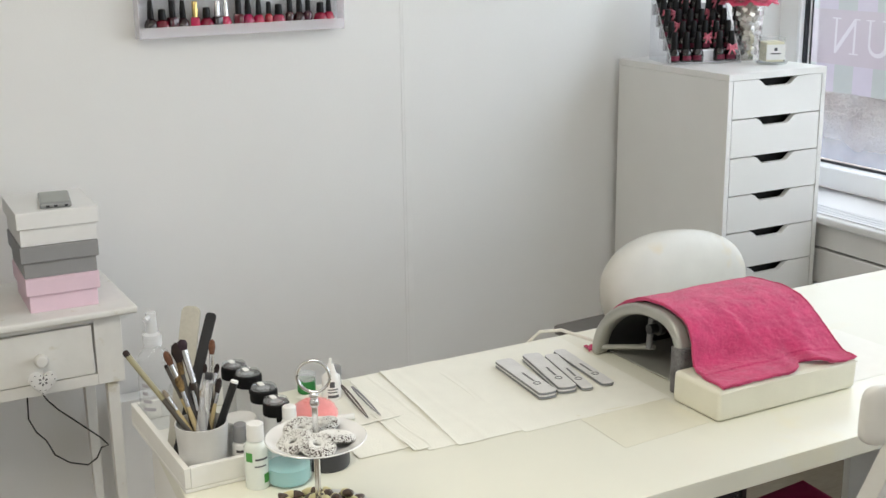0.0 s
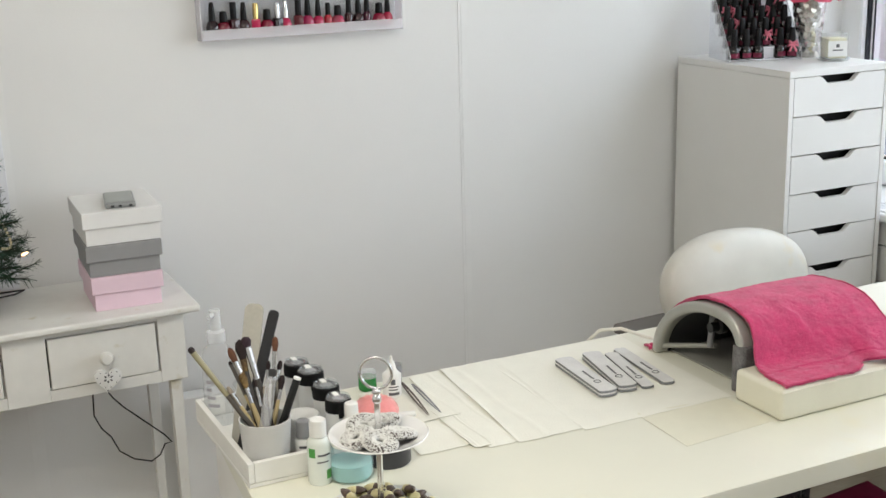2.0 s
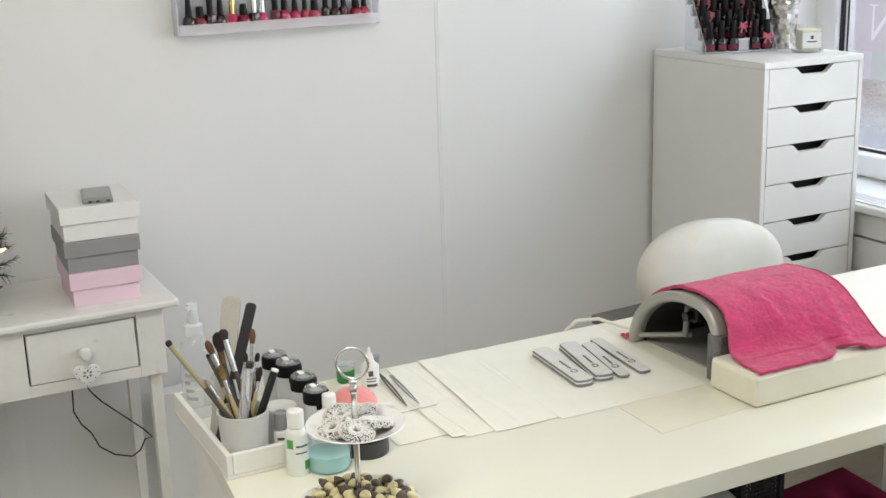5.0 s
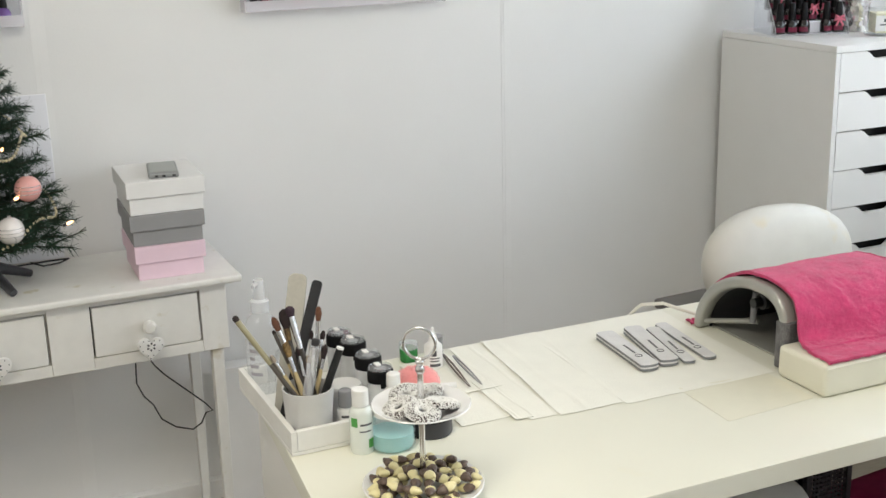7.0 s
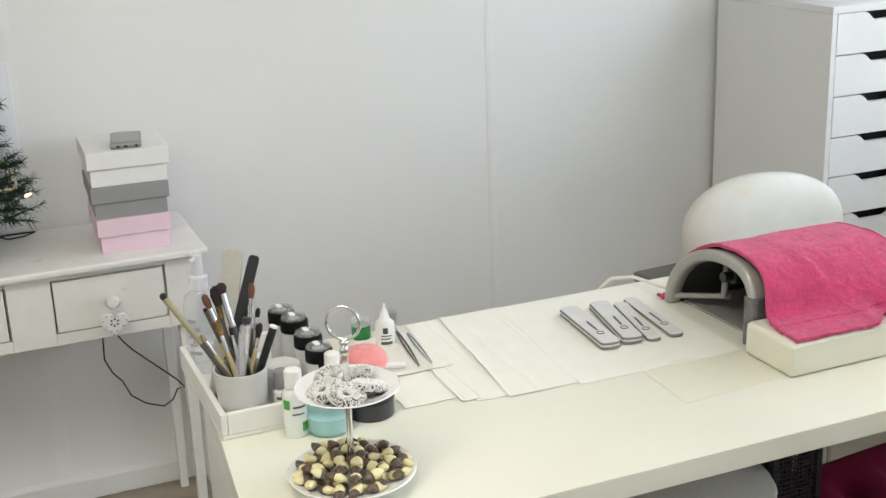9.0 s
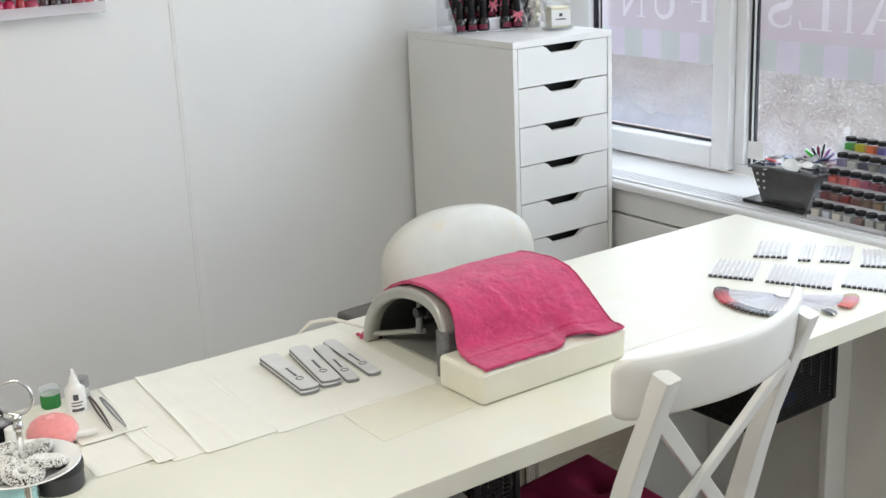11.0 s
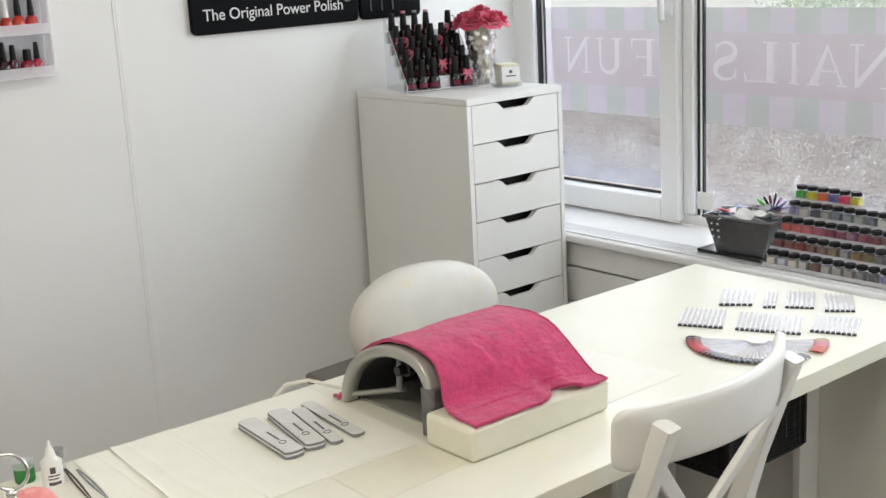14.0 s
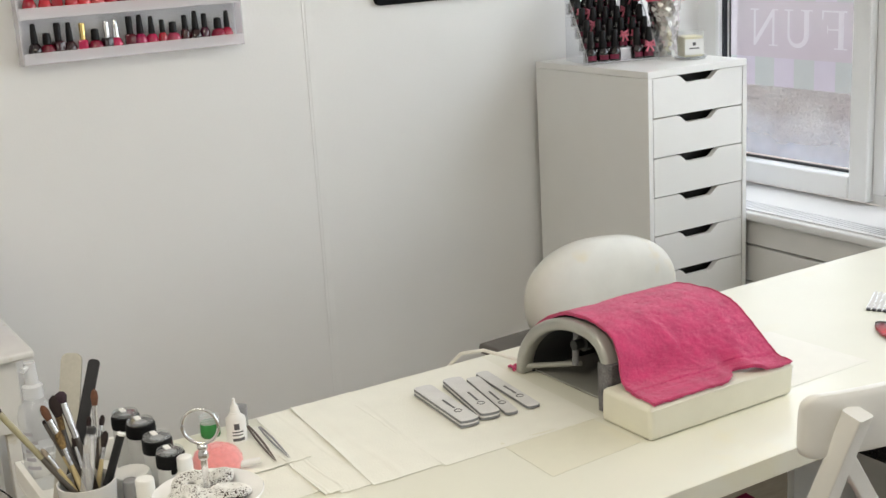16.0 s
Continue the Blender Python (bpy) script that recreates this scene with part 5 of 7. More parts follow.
# bottles standing on the desk before the tray
bottle("lotion_bottle", "pale green lotion bottle with a white cap", pose(0.710, 1.943, DZ),
       [(0, 0), (0.0165, 0), (0.0175, 0.003), (0.0175, 0.062), (0.014, 0.070), (0.009, 0.073), (0, 0.073)], mat("pale_green_bottle", (0.74, 0.78, 0.73, 1), 0.25, vary=0.04, coat=0.4),
       [(0, 0.0732), (0.0125, 0.0732), (0.0125, 0.096), (0.011, 0.098), (0, 0.098)], WHITEP,
       [(0.0177, 0.044, 0.058, 195, 232, LEAFG), (0.0177, 0.010, 0.024, 285, 318, LEAFG), (0.0177, 0.046, 0.049, 245, 310, LBLD), (0.0177, 0.036, 0.038, 240, 300, LBLD)])
TURQ = mat("turquoise_liquid", "bfeeee", 0.12, vary=0.06, trans=0.35, ior=1.33)
bottle("turquoise_jar", "round clear jar half full of turquoise gel", pose(0.756, 1.937, DZ),
       [(0, 0), (0.030, 0), (0.034, 0.006), (0.034, 0.045), (0.028, 0.052), (0.026, 0.053), (0, 0.053)], glassy("jar_aqua", "f4fcfc", 0.05, 0.12),
       [(0, 0.0532), (0.028, 0.0532), (0.028, 0.066), (0, 0.067)], WHITEP, fill=([(0, 0.002), (0.029, 0.002), (0.032, 0.007), (0.032, 0.026), (0, 0.026)], TURQ))
dt = thing("dark_tub", "low round black tub standing on the desk", "tub", pose(0.826, 1.958, DZ))
part("tub", lathe([(0, 0), (0.032, 0), (0.034, 0.003), (0.034, 0.026), (0, 0.026)], 32), DGREYP, dt)
part("lid", lathe([(0, 0.0262), (0.0352, 0.0262), (0.0352, 0.037), (0.033, 0.039), (0, 0.039)], 32), BLACKP, dt)

PINKF = mat("pink_fluff", "f59e9c", 0.95, vary=0.15, grain=120, bump=0.6, bump_scale=400, sheen=0.6)
pf_ = thing("powder_brush", "fluffy coral pink dusting brush standing on its head", "brush", pose(0.868, 2.105, DZ) @ Matrix.Diagonal((1.12, 1.12, 0.78, 1)))
rb_ = random.Random(4)
fb = lathe([(0, 0.0), (0.026, 0.002), (0.033, 0.012), (0.034, 0.026), (0.029, 0.041), (0.018, 0.051), (0, 0.055)], 30)
part("hair", fb, PINKF, pf_)
fz = bmesh.new()
for _ in range(2600):
    a, q = rb_.uniform(0, 2 * math.pi), rb_.uniform(0.05, 1.4)
    d = Vector((math.cos(a) * math.sin(q + 0.15), math.sin(a) * math.sin(q + 0.15), math.cos(q)))
    p = Vector((0, 0, 0.016)) + Vector((d.x * 0.033, d.y * 0.033, d.z * 0.038))
    s = d.cross(Vector((rb_.uniform(-1, 1), rb_.uniform(-1, 1), rb_.uniform(-1, 1)))).normalized() * 0.0002
    vv = [fz.verts.new(p - s), fz.verts.new(p + s), fz.verts.new(p + d * rb_.uniform(0.001, 0.004))]
    fz.faces.new(vv)
part("loose_hair", fz, PINKF, pf_)
part("ring", lathe([(0, -0.0), (0.022, 0.0), (0.022, 0.0015), (0, 0.0015)], 20), BLACKP, pf_)
dbm = thing("dropper_bottle", "small white dropper bottle with a dark printed label", "bottle", pose(0.936, 2.192, DZ))
part("body", lathe([(0, 0), (0.015, 0), (0.016, 0.002), (0.016, 0.042), (0.0085, 0.049), (0.0085, 0.052), (0, 0.052)], 28), WHITEP, dbm)
part("cap", lathe([(0, 0.0522), (0.0075, 0.0522), (0.0065, 0.060), (0.003, 0.066), (0.0022, 0.074), (0, 0.0745)], 18), WHITEP, dbm)
for z0, z1, a0, a1 in ((0.027, 0.037, 238, 268), (0.022, 0.024, 225, 290), (0.017, 0.019, 225, 285), (0.008, 0.013, 225, 295)):
    part("label", curved(0.0162, z0, z1, a0, a1), LBLD, dbm)
GREENG = glassy("green_glass", "4fae62", 0.04, 0.5)
bottle("green_jar", "small green glass jar with a clear lid", pose(0.912, 2.245, DZ),
       [(0, 0), (0.014, 0), (0.016, 0.003), (0.016, 0.024), (0, 0.024)], GREENG, [(0, 0.0242), (0.0165, 0.0242), (0.0165, 0.034), (0, 0.035)], JARC)
bottle("grey_jar", "small grey jar behind the dropper bottle", pose(0.962, 2.238, DZ),
       [(0, 0), (0.011, 0), (0.012, 0.002), (0.012, 0.024), (0, 0.024)], JARC, [(0, 0.0242), (0.0125, 0.0242), (0.0125, 0.040), (0, 0.041)], GREYP)
sw = thing("marker_cap", "white applicator with a black tip on the tissue", "applicator")
part("barrel", tube([(0.885, 2.085, DZ + 0.014), (0.925, 2.075, DZ + 0.014)], 0.005, 10), WHITEP, sw)
part("tip", tube([(0.876, 2.087, DZ + 0.014), (0.8845, 2.0851, DZ + 0.014)], [0.0042, 0.0051], 10), BLACKP, sw)

# ---------------------------------------------------------------- two-tier cake stand
KX, KY = 0.734, 1.772
ks = thing("cake_stand", "two-tier white porcelain stand with a chrome rod", "cake stand", pose(KX, KY, DZ))


def plate(r, z):
    return lathe([(0, z), (r * 0.55, z), (r * 0.62, z + 0.002), (r * 0.97, z + 0.0125), (r, z + 0.014), (r * 0.985, z + 0.0155), (r * 0.64, z + 0.0055), (r * 0.5, z + 0.0035), (0, z + 0.0035)], 56)


PZ = 0.122
part("lower_plate", plate(0.083, 0.006), PORC, ks)
part("foot_ring", lathe([(0.04, 0), (0.046, 0), (0.045, 0.0058), (0.041, 0.0058)], 36), PORC, ks)
part("upper_plate", plate(0.067, PZ), PORC, ks)
part("rod", tube([(0, 0, 0.0095), (0, 0, PZ - 0.0005)], 0.0042, 14), CHROME, ks)
part("upper_rod", lathe([(0.0055, PZ + 0.0037), (0.0045, PZ + 0.010), (0.004, PZ + 0.02), (0.004, 0.178), (0.006, 0.181), (0.006, 0.187), (0.0042, 0.19), (0.006, 0.193), (0.006, 0.197), (0.003, 0.2)], 18), CHROME, ks)
rv = Vector((0.82, -0.57, 0))
part("ring_handle", tube([Vector((0, 0, 0.2205)) + 0.0215 * (math.cos(2 * math.pi * k / 40) * rv + math.sin(2 * math.pi * k / 40) * Vector((0, 0, 1))) for k in range(40)], 0.0021, 10, closed=True), CHROME, ks)

CHOC = mat("dark_chocolate", "33201a", 0.4, vary=0.2, grain=80)
NONP = mat("nonpareil_white", (0.82, 0.82, 0.8, 1), 0.5, vary=0.05)
CREAM = mat("white_chocolate", "e9dfae", 0.4, vary=0.06, grain=60)
CREAMD = mat("marbled_chocolate", "78665c", 0.35, vary=0.25, grain=160, second="4a3c34")


def ring_cookie(m, r=0.0225, t_=0.0096, seed=1):
    """A chocolate ring covered with white sugar beads."""
    t = thing("chocolate_ring", "dark chocolate ring coated with white sugar beads", "biscuit", m, group="chocolate rings on the upper plate")
    part("ring", tube([(r * 0.66 * math.cos(2 * math.pi * k / 28), r * 0.66 * math.sin(2 * math.pi * k / 28), t_) for k in range(28)], t_, 12, closed=True, flat=0.62), CHOC, t)
    rr = random.Random(seed)
    vs, fs = [], []
    for _ in range(2400):
        a, q = rr.uniform(0, 2 * math.pi), rr.uniform(-0.5, math.pi + 0.5)
        c = r * 0.66 + t_ * math.cos(q)
        p = Vector((c * math.cos(a), c * math.sin(a), t_ + t_ * 0.62 * math.sin(q)))
        n0 = len(vs)
        vs += [p + Vector(o) * 0.00098 for o in ((1, 0, 0), (-1, 0, 0), (0, 1, 0), (0, -1, 0), (0, 0, 1), (0, 0, -1))]
        fs += [tuple(n0 + e for e in f_) for f_ in ((0, 2, 4), (2, 1, 4), (1, 3, 4), (3, 0, 4), (2, 0, 5), (1, 2, 5), (3, 1, 5), (0, 3, 5))]
    me = bpy.data.meshes.new("sugar_coating")
    me.from_pydata(vs, [], fs)
    me.materials.append(NONP)
    for p in me.polygons:
        p.use_smooth = True
    new("sugar_coating", me).parent = t
    return t


UZ = DZ + PZ + 0.0048
for k, (dx, dy, dz, rx, ry) in enumerate(((-0.028, 0.000, 0.004, 4, -22), (-0.010, -0.024, 0.004, 14, -4), (0.022, -0.014, 0.004, 8, 12), (0.022, 0.026, 0.004, -12, 12), (-0.008, 0.030, 0.006, -20, -4))):
    ring_cookie(pose(KX + dx, KY + dy, UZ - 0.0042 + dz, rx, ry, 37 * k), seed=20 + k)


def shell_choc(m, dark, big=1.0):
    """A small chocolate shell: a cream half and a marbled half."""
    t = thing("chocolate_shell", "small marbled chocolate shell", "chocolate", m, group="chocolate shells on the lower plate")
    for s, mm in ((-1, CREAM), (1, CREAMD)):
        b = bmesh.new()
        bmesh.ops.create_uvsphere(b, u_segments=14, v_segments=9, radius=1.0)
        for v in b.verts:
            taper = 1 - 0.62 * (v.co.x * s * 0.5 + 0.5) ** 1.6
            v.co = Vector((v.co.x * 0.0094, v.co.y * 0.0092 * taper, v.co.z * 0.0064 * taper)) * big
            v.co.z += 0.0006 * math.sin(v.co.y * 2000) - 0.0016 * abs(v.co.x * s) * 60 * 0.01
        bmesh.ops.translate(b, vec=(s * 0.0058 * big, 0, 0.0068 * big), verts=b.verts[:])
        part("half", b, mm, t)
    return t


rc = random.Random(8)
protos = [shell_choc(pose(KX + 0.03, KY, DZ + 0.0145, 0, 0, 30), True, 1.04), shell_choc(pose(KX - 0.03, KY + 0.01, DZ + 0.0145, 0, 0, 200), False, 0.96)]
spots = []
for layer, (n, rad, z) in enumerate(((21, 0.064, 0.0148), (13, 0.042, 0.0135), (14, 0.053, 0.0255), (9, 0.030, 0.027), (4, 0.016, 0.034))):
    for k in range(n):
        a = 2 * math.pi * (k + 0.5 * layer) / n + rc.uniform(-0.1, 0.1)
        rr = rad + rc.uniform(-0.004, 0.004)
        spots.append((rr * math.cos(a), rr * math.sin(a), z))
for k, (dx, dy, z) in enumerate(spots):
    copy_thing(protos[k % 2], pose(KX + dx, KY + dy, DZ + z + rc.uniform(0, 0.002), rc.uniform(-25, 25), rc.uniform(-25, 25), rc.uniform(0, 360)))

# ---------------------------------------------------------------- nail polish
CAPB = mat("polish_cap_black", (0.008, 0.008, 0.009, 1), 0.28, vary=0.15, spec=0.2)
CAPG = mat("polish_cap_gold", (0.75, 0.55, 0.22, 1), 0.25, metal=1.0, vary=0.05)
CAPS = mat("polish_cap_silver", (0.7, 0.7, 0.71, 1), 0.2, metal=1.0, vary=0.05)
CAPW = mat("polish_cap_white", (0.8, 0.8, 0.8, 1), 0.35, vary=0.03)
POL = {}


def polish_mat(hexa):
    if hexa not in POL:
        POL[hexa] = mat("polish_" + hexa, hexa, 0.12, vary=0.1, grain=60, coat=0.7)
    return POL[hexa]


PMESH = {}


def polish_meshes(style):
    """Glass and cap meshes for a style of bottle: 0 round, 1 square, 2 squat with a short cap, 3 slim, 4 round with a broad cap."""
    if style in PMESH:
        return PMESH[style]
    if style == 0:
        g = lathe([(0, 0), (0.0115, 0), (0.0135, 0.003), (0.0138, 0.016), (0.0105, 0.026), (0.006, 0.0295), (0, 0.0295)], 20)
        c = lathe([(0, 0.0297), (0.0072, 0.0297), (0.0066, 0.045), (0.0048, 0.066), (0.004, 0.0675), (0, 0.068)], 16)
    elif style == 1:
        g = box_bm(-0.0105, 0.0105, -0.0105, 0.0105, 0, 0.031, 0.003, 2)
        c = lathe([(0, 0.0312), (0.0066, 0.0312), (0.0066, 0.064), (0.0058, 0.066), (0, 0.0662)], 16)
    elif style == 2:
        g = lathe([(0, 0), (0.014, 0), (0.016, 0.003), (0.016, 0.014), (0.012, 0.024), (0.007, 0.027), (0, 0.027)], 20)
        c = lathe([(0, 0.0272), (0.009, 0.0272), (0.0085, 0.036), (0.0075, 0.049), (0, 0.051)], 16)
    elif style == 4:
        g = lathe([(0, 0), (0.0118, 0), (0.0138, 0.003), (0.0138, 0.018), (0.0118, 0.025), (0.0085, 0.0285), (0, 0.0285)], 20)
        c = lathe([(0, 0.0287), (0.0090, 0.0287), (0.0090, 0.034), (0.0080, 0.048), (0.0068, 0.0655), (0.0058, 0.0675), (0, 0.068)], 16)
    else:
        g = lathe([(0, 0), (0.0085, 0), (0.0098, 0.002), (0.0098, 0.026), (0.006, 0.031), (0, 0.031)], 18)
        c = lathe([(0, 0.0312), (0.0062, 0.0312), (0.0058, 0.058), (0.005, 0.060), (0, 0.0605)], 16)
    res = []
    for nm, b in (("glass", g), ("cap", c)):
        me = bpy.data.meshes.new(nm)
        b.to_mesh(me)
        b.free()
        for p in me.polygons:
            p.use_smooth = True
        me.set_sharp_from_angle(angle=radians(38))
        me.materials.append(None)
        res.append(me)
    PMESH[style] = res
    return res


CAPNAME = {"b": CAPB, "g": CAPG, "s": CAPS, "w": CAPW}
HUE = {}


def polish(hexa, cap, style, m, label, group, scale=1.0):
    """One bottle of nail polish, whose meshes are shared within its style."""
    t = thing("nail_polish", label, "nail polish", m @ Matrix.Scale(scale, 4), group)
    for me, mm, nm in zip(polish_meshes(style), (polish_mat(hexa), CAPNAME[cap]), ("glass", "cap")):
        ob = new(nm, me)
        ob.parent = t
        ob.material_slots[0].link = "OBJECT"
        ob.material_slots[0].material = mm
    return t


CAPWORD = {"b": "black", "g": "gold", "s": "silver", "w": "white"}


def tone(hexa):
    c = [int(hexa[i:i + 2], 16) for i in (0, 2, 4)]
    if max(c) < 70:
        return "near-black"
    if min(c) > 170:
        return "pale"
    if c[2] > c[0] * 0.95 and c[0] > c[1]:
        return "purple"
    if c[0] > 150 and c[2] > 110:
        return "pink"
    if c[0] > 130:
        return "red"
    if c[0] > c[1] * 1.5:
        return "dark red"
    return "grey"


def wall_rack(x0, x1, zs, rows, seed):
    """A clear wall rack with a ledge for each row of polish."""
    t = thing("polish_rack", "clear acrylic wall rack filled with nail polish", "rack")
    part("back_sheet", box_bm(x0, x1, WY - 0.005, WY - 0.002, zs[0] - 0.014, zs[-1] + 0.10), ACRYL, t)
    for x in (x0, x1 - 0.003):
        part("side_sheet", box_bm(x, x + 0.003, WY - 0.044, WY - 0.0052, zs[0] - 0.014, zs[-1] + 0.10), ACRYL_EDGE, t)
    for z in zs:
        part("ledge", box_bm(x0 + 0.0032, x1 - 0.0032, WY - 0.044, WY - 0.0052, z - 0.004, z - 0.001), ACRYL_EDGE, t)
        part("lip", box_bm(x0 + 0.0032, x1 - 0.0032, WY - 0.047, WY - 0.0442, z - 0.012, z + 0.013), ACRYL_EDGE, t)
    rr = random.Random(seed)
    for z, row in zip(zs, rows):
        n = len(row)
        for k, (hexa, cap, style) in enumerate(row):
            x = x0 + 0.02 + (x1 - x0 - 0.04) * (k + 0.5) / n + rr.uniform(-0.003, 0.003)
            polish(hexa, cap, style, pose(x, WY - 0.025 + rr.uniform(-0.002, 0.002), z - 0.0008, 0, 0, rr.uniform(-30, 30)),
                   f"{tone(hexa)} nail polish bottle with a {CAPWORD[cap]} cap", "polish in the wall racks", rr.uniform(1.04, 1.17) if style != 2 else 1.12)
    return t


DR, RD, BR, PK = "6e0f26", "a31228", "c01f2e", "c22456"
row1 = [("1d0c12", "b", 0), (DR, "b", 2), ("3a0a18", "b", 1), ("2c1018", "b", 0), (PK, "g", 1), ("7d1030", "b", 2), ("241018", "s", 1), (PK, "s", 0), ("5a0d20", "b", 1),
        ("a02050", "b", 0), ("b0184a", "b", 0), (RD, "b", 3), ("a8405a", "b", 2), ("3c1c20", "b", 3), ("2a0f14", "b", 0), ("44122a", "b", 3), ("8c1838", "b", 2), ("a81c40", "b", 0)]
row2 = [(RD, "b", 0), (BR, "b", 0), (RD, "b", 1), (BR, "b", 0), ("d0303a", "b", 0), ("c64b52", "b", 2), (RD, "w", 0), (DR, "b", 0), (BR, "b", 1), ("cf2f45", "b", 0), (RD, "b", 0), ("b9283c", "b", 3),
        ("c23a2e", "b", 0), ("b5301f", "w", 0), ("c4372b", "b", 0), ("bf2d35", "b", 0)]
row3 = [(PK, "b", 0), ("d04a6c", "b", 1), (PK, "b", 0), ("c73a5c", "w", 0), (PK, "b", 0), ("d65a78", "b", 0), ("b92a50", "b", 1), (PK, "b", 0), ("cc3a62", "b", 0), ("c02a58", "b", 0), (PK, "b", 2), ("cf4168", "b", 0), (PK, "b", 0), ("c9355e", "b", 0), (PK, "b", 0)]
wall_rack(0.950, 1.482, (1.281, 1.381, 1.478), (row1, row2, row3), 5)
purples = [("5a3a78", "b", 0), ("7a5a9a", "w", 0), ("4a3068", "b", 1), ("8a6aa8", "b", 0), ("6a4a90", "b", 0), ("9a7ab4", "s", 0), ("53306c", "b", 0), ("6d4f94", "b", 2)]
wall_rack(0.12, 0.440, (1.281, 1.381), (purples, purples[::-1]), 6)

# ---------------------------------------------------------------- black display boards
BOARD = mat("display_black", (0.004, 0.004, 0.005, 1), 0.3, vary=0.1, spec=0.05)
PRINTW = mat("print_white", (0.72, 0.72, 0.72, 1), 0.5, vary=0.02)


def rounded(x0, x1, z0, z1, r, n=6):
    out = []
    for cx, cz, a0 in ((x1 - r, z1 - r, 0), (x0 + r, z1 - r, 90), (x0 + r, z0 + r, 180), (x1 - r, z0 + r, 270)):
        for k in range(n + 1):
            a = radians(a0 + 90 * k / n)
            out.append((cx + r * math.cos(a), cz + r * math.sin(a)))
    return out


def board(x0, x1, z0, z1, shelf_z, sx0, sx1, colours, label):
    t = thing("display_board", label, "display", group="polish display boards")
    part("panel", prism(rounded(x0, x1, z0, z1, 0.016), WY - 0.016, WY - 0.001, 0.002, "y"), BOARD, t)
    sh = part("shelf", box_bm(sx0, sx1, WY - 0.055, WY - 0.0165, shelf_z - 0.004, shelf_z - 0.001), ACRYL_EDGE, t)
    part("shelf_lip", box_bm(sx0, sx1, WY - 0.058, WY - 0.0552, shelf_z - 0.004, shelf_z + 0.006), ACRYL_EDGE, t)
    n = len(colours)
    for k, c in enumerate(colours):
        x = sx0 + 0.012 + (sx1 - sx0 - 0.024) * (k + 0.5) / n
        polish(c, "b" if k % 5 else "s", 1, pose(x, WY - 0.037, shelf_z - 0.0008), f"{tone(c)} nail polish bottle on the display shelf", "polish on the display boards")
    return t


b1 = board(1.873, 2.408, 1.327, 1.98, 1.443, 1.932, 2.392, ["e2d3d8", "dcb6c4", "d9c8cf", "b490cc", "cf8fb8", "c48aac", "8e2f86", "c0b2c0", "c8404e", "b03a48", "d257a0", "b8244a"],
           "black rounded display board with printed white lettering")
word("The Original Power Polish", 0.0428, Matrix.Translation((2.131, WY - 0.0165, 1.376)) @ pose(0, 0, 0, 90, 0, 0), PRINTW, b1, spacing=0.985)
word("TM", 0.014, Matrix.Translation((2.371, WY - 0.0165, 1.388)) @ pose(0, 0, 0, 90, 0, 0), PRINTW, b1)
b2 = board(2.418, 2.637, 1.327, 1.98, 1.445, 2.42, 2.632, ["c9c9c4", "d8d8d4", "d2cfc6", "c4c030", "c9c532", "cfd0cc"], "narrow black display board with a clear shelf")
part("card", box_bm(2.555, 2.585, WY - 0.0205, WY - 0.0165, 1.385, 1.432, 0.001), LBL, b2, "white price card")
for x in (2.45, 2.49, 2.53):
    part("rib", box_bm(x, x + 0.004, WY - 0.019, WY - 0.0165, 1.35, 1.432), DGREYP, b2)

# ---------------------------------------------------------------- on the drawer cabinet
DPT = pose(2.520, 3.160, CZ, 0, 0, -17)
dp = thing("polish_stand", "stepped clear acrylic stand full of black gel polish", "stand", DPT)
SR, SDY, SDZ = 5, 0.030, 0.0315
for k in range(SR):
    y0, z = -0.078 + SDY * k, 0.006 + SDZ * k
    part("step", box_bm(-0.104, 0.104, y0, y0 + SDY - 0.0025, z - 0.003, z, 0.0005), ACRYL_EDGE, dp)
    part("riser", box_bm(-0.104, 0.104, y0 + SDY - 0.0022, y0 + SDY - 0.0003, z - 0.003, z + SDZ - 0.004), ACRYL_EDGE, dp)
for x in (-0.1075, 0.1045):
    part("side_sheet", prism([(-0.084, 0), (0.075, 0), (0.075, 0.195), (0.062, 0.195), (-0.084, 0.02)], x, x + 0.0025, axis="x"), ACRYL, dp)
    part("sheet_edge", tube([(x + 0.001, -0.0845, 0.0015), (x + 0.001, -0.0845, 0.02), (x + 0.001, 0.0615, 0.1955), (x + 0.001, 0.075, 0.1955)], 0.0013, 6), ACRYL_EDGE, dp)
GELB = "100a0c"
PINKL = mat("pink_label", "6e1c38", 0.35, vary=0.2, grain=200)
rg = random.Random(3)
BOWM = mat("pink_bow", "e07a90", 0.5, vary=0.15, grain=200)
NCOL = 6
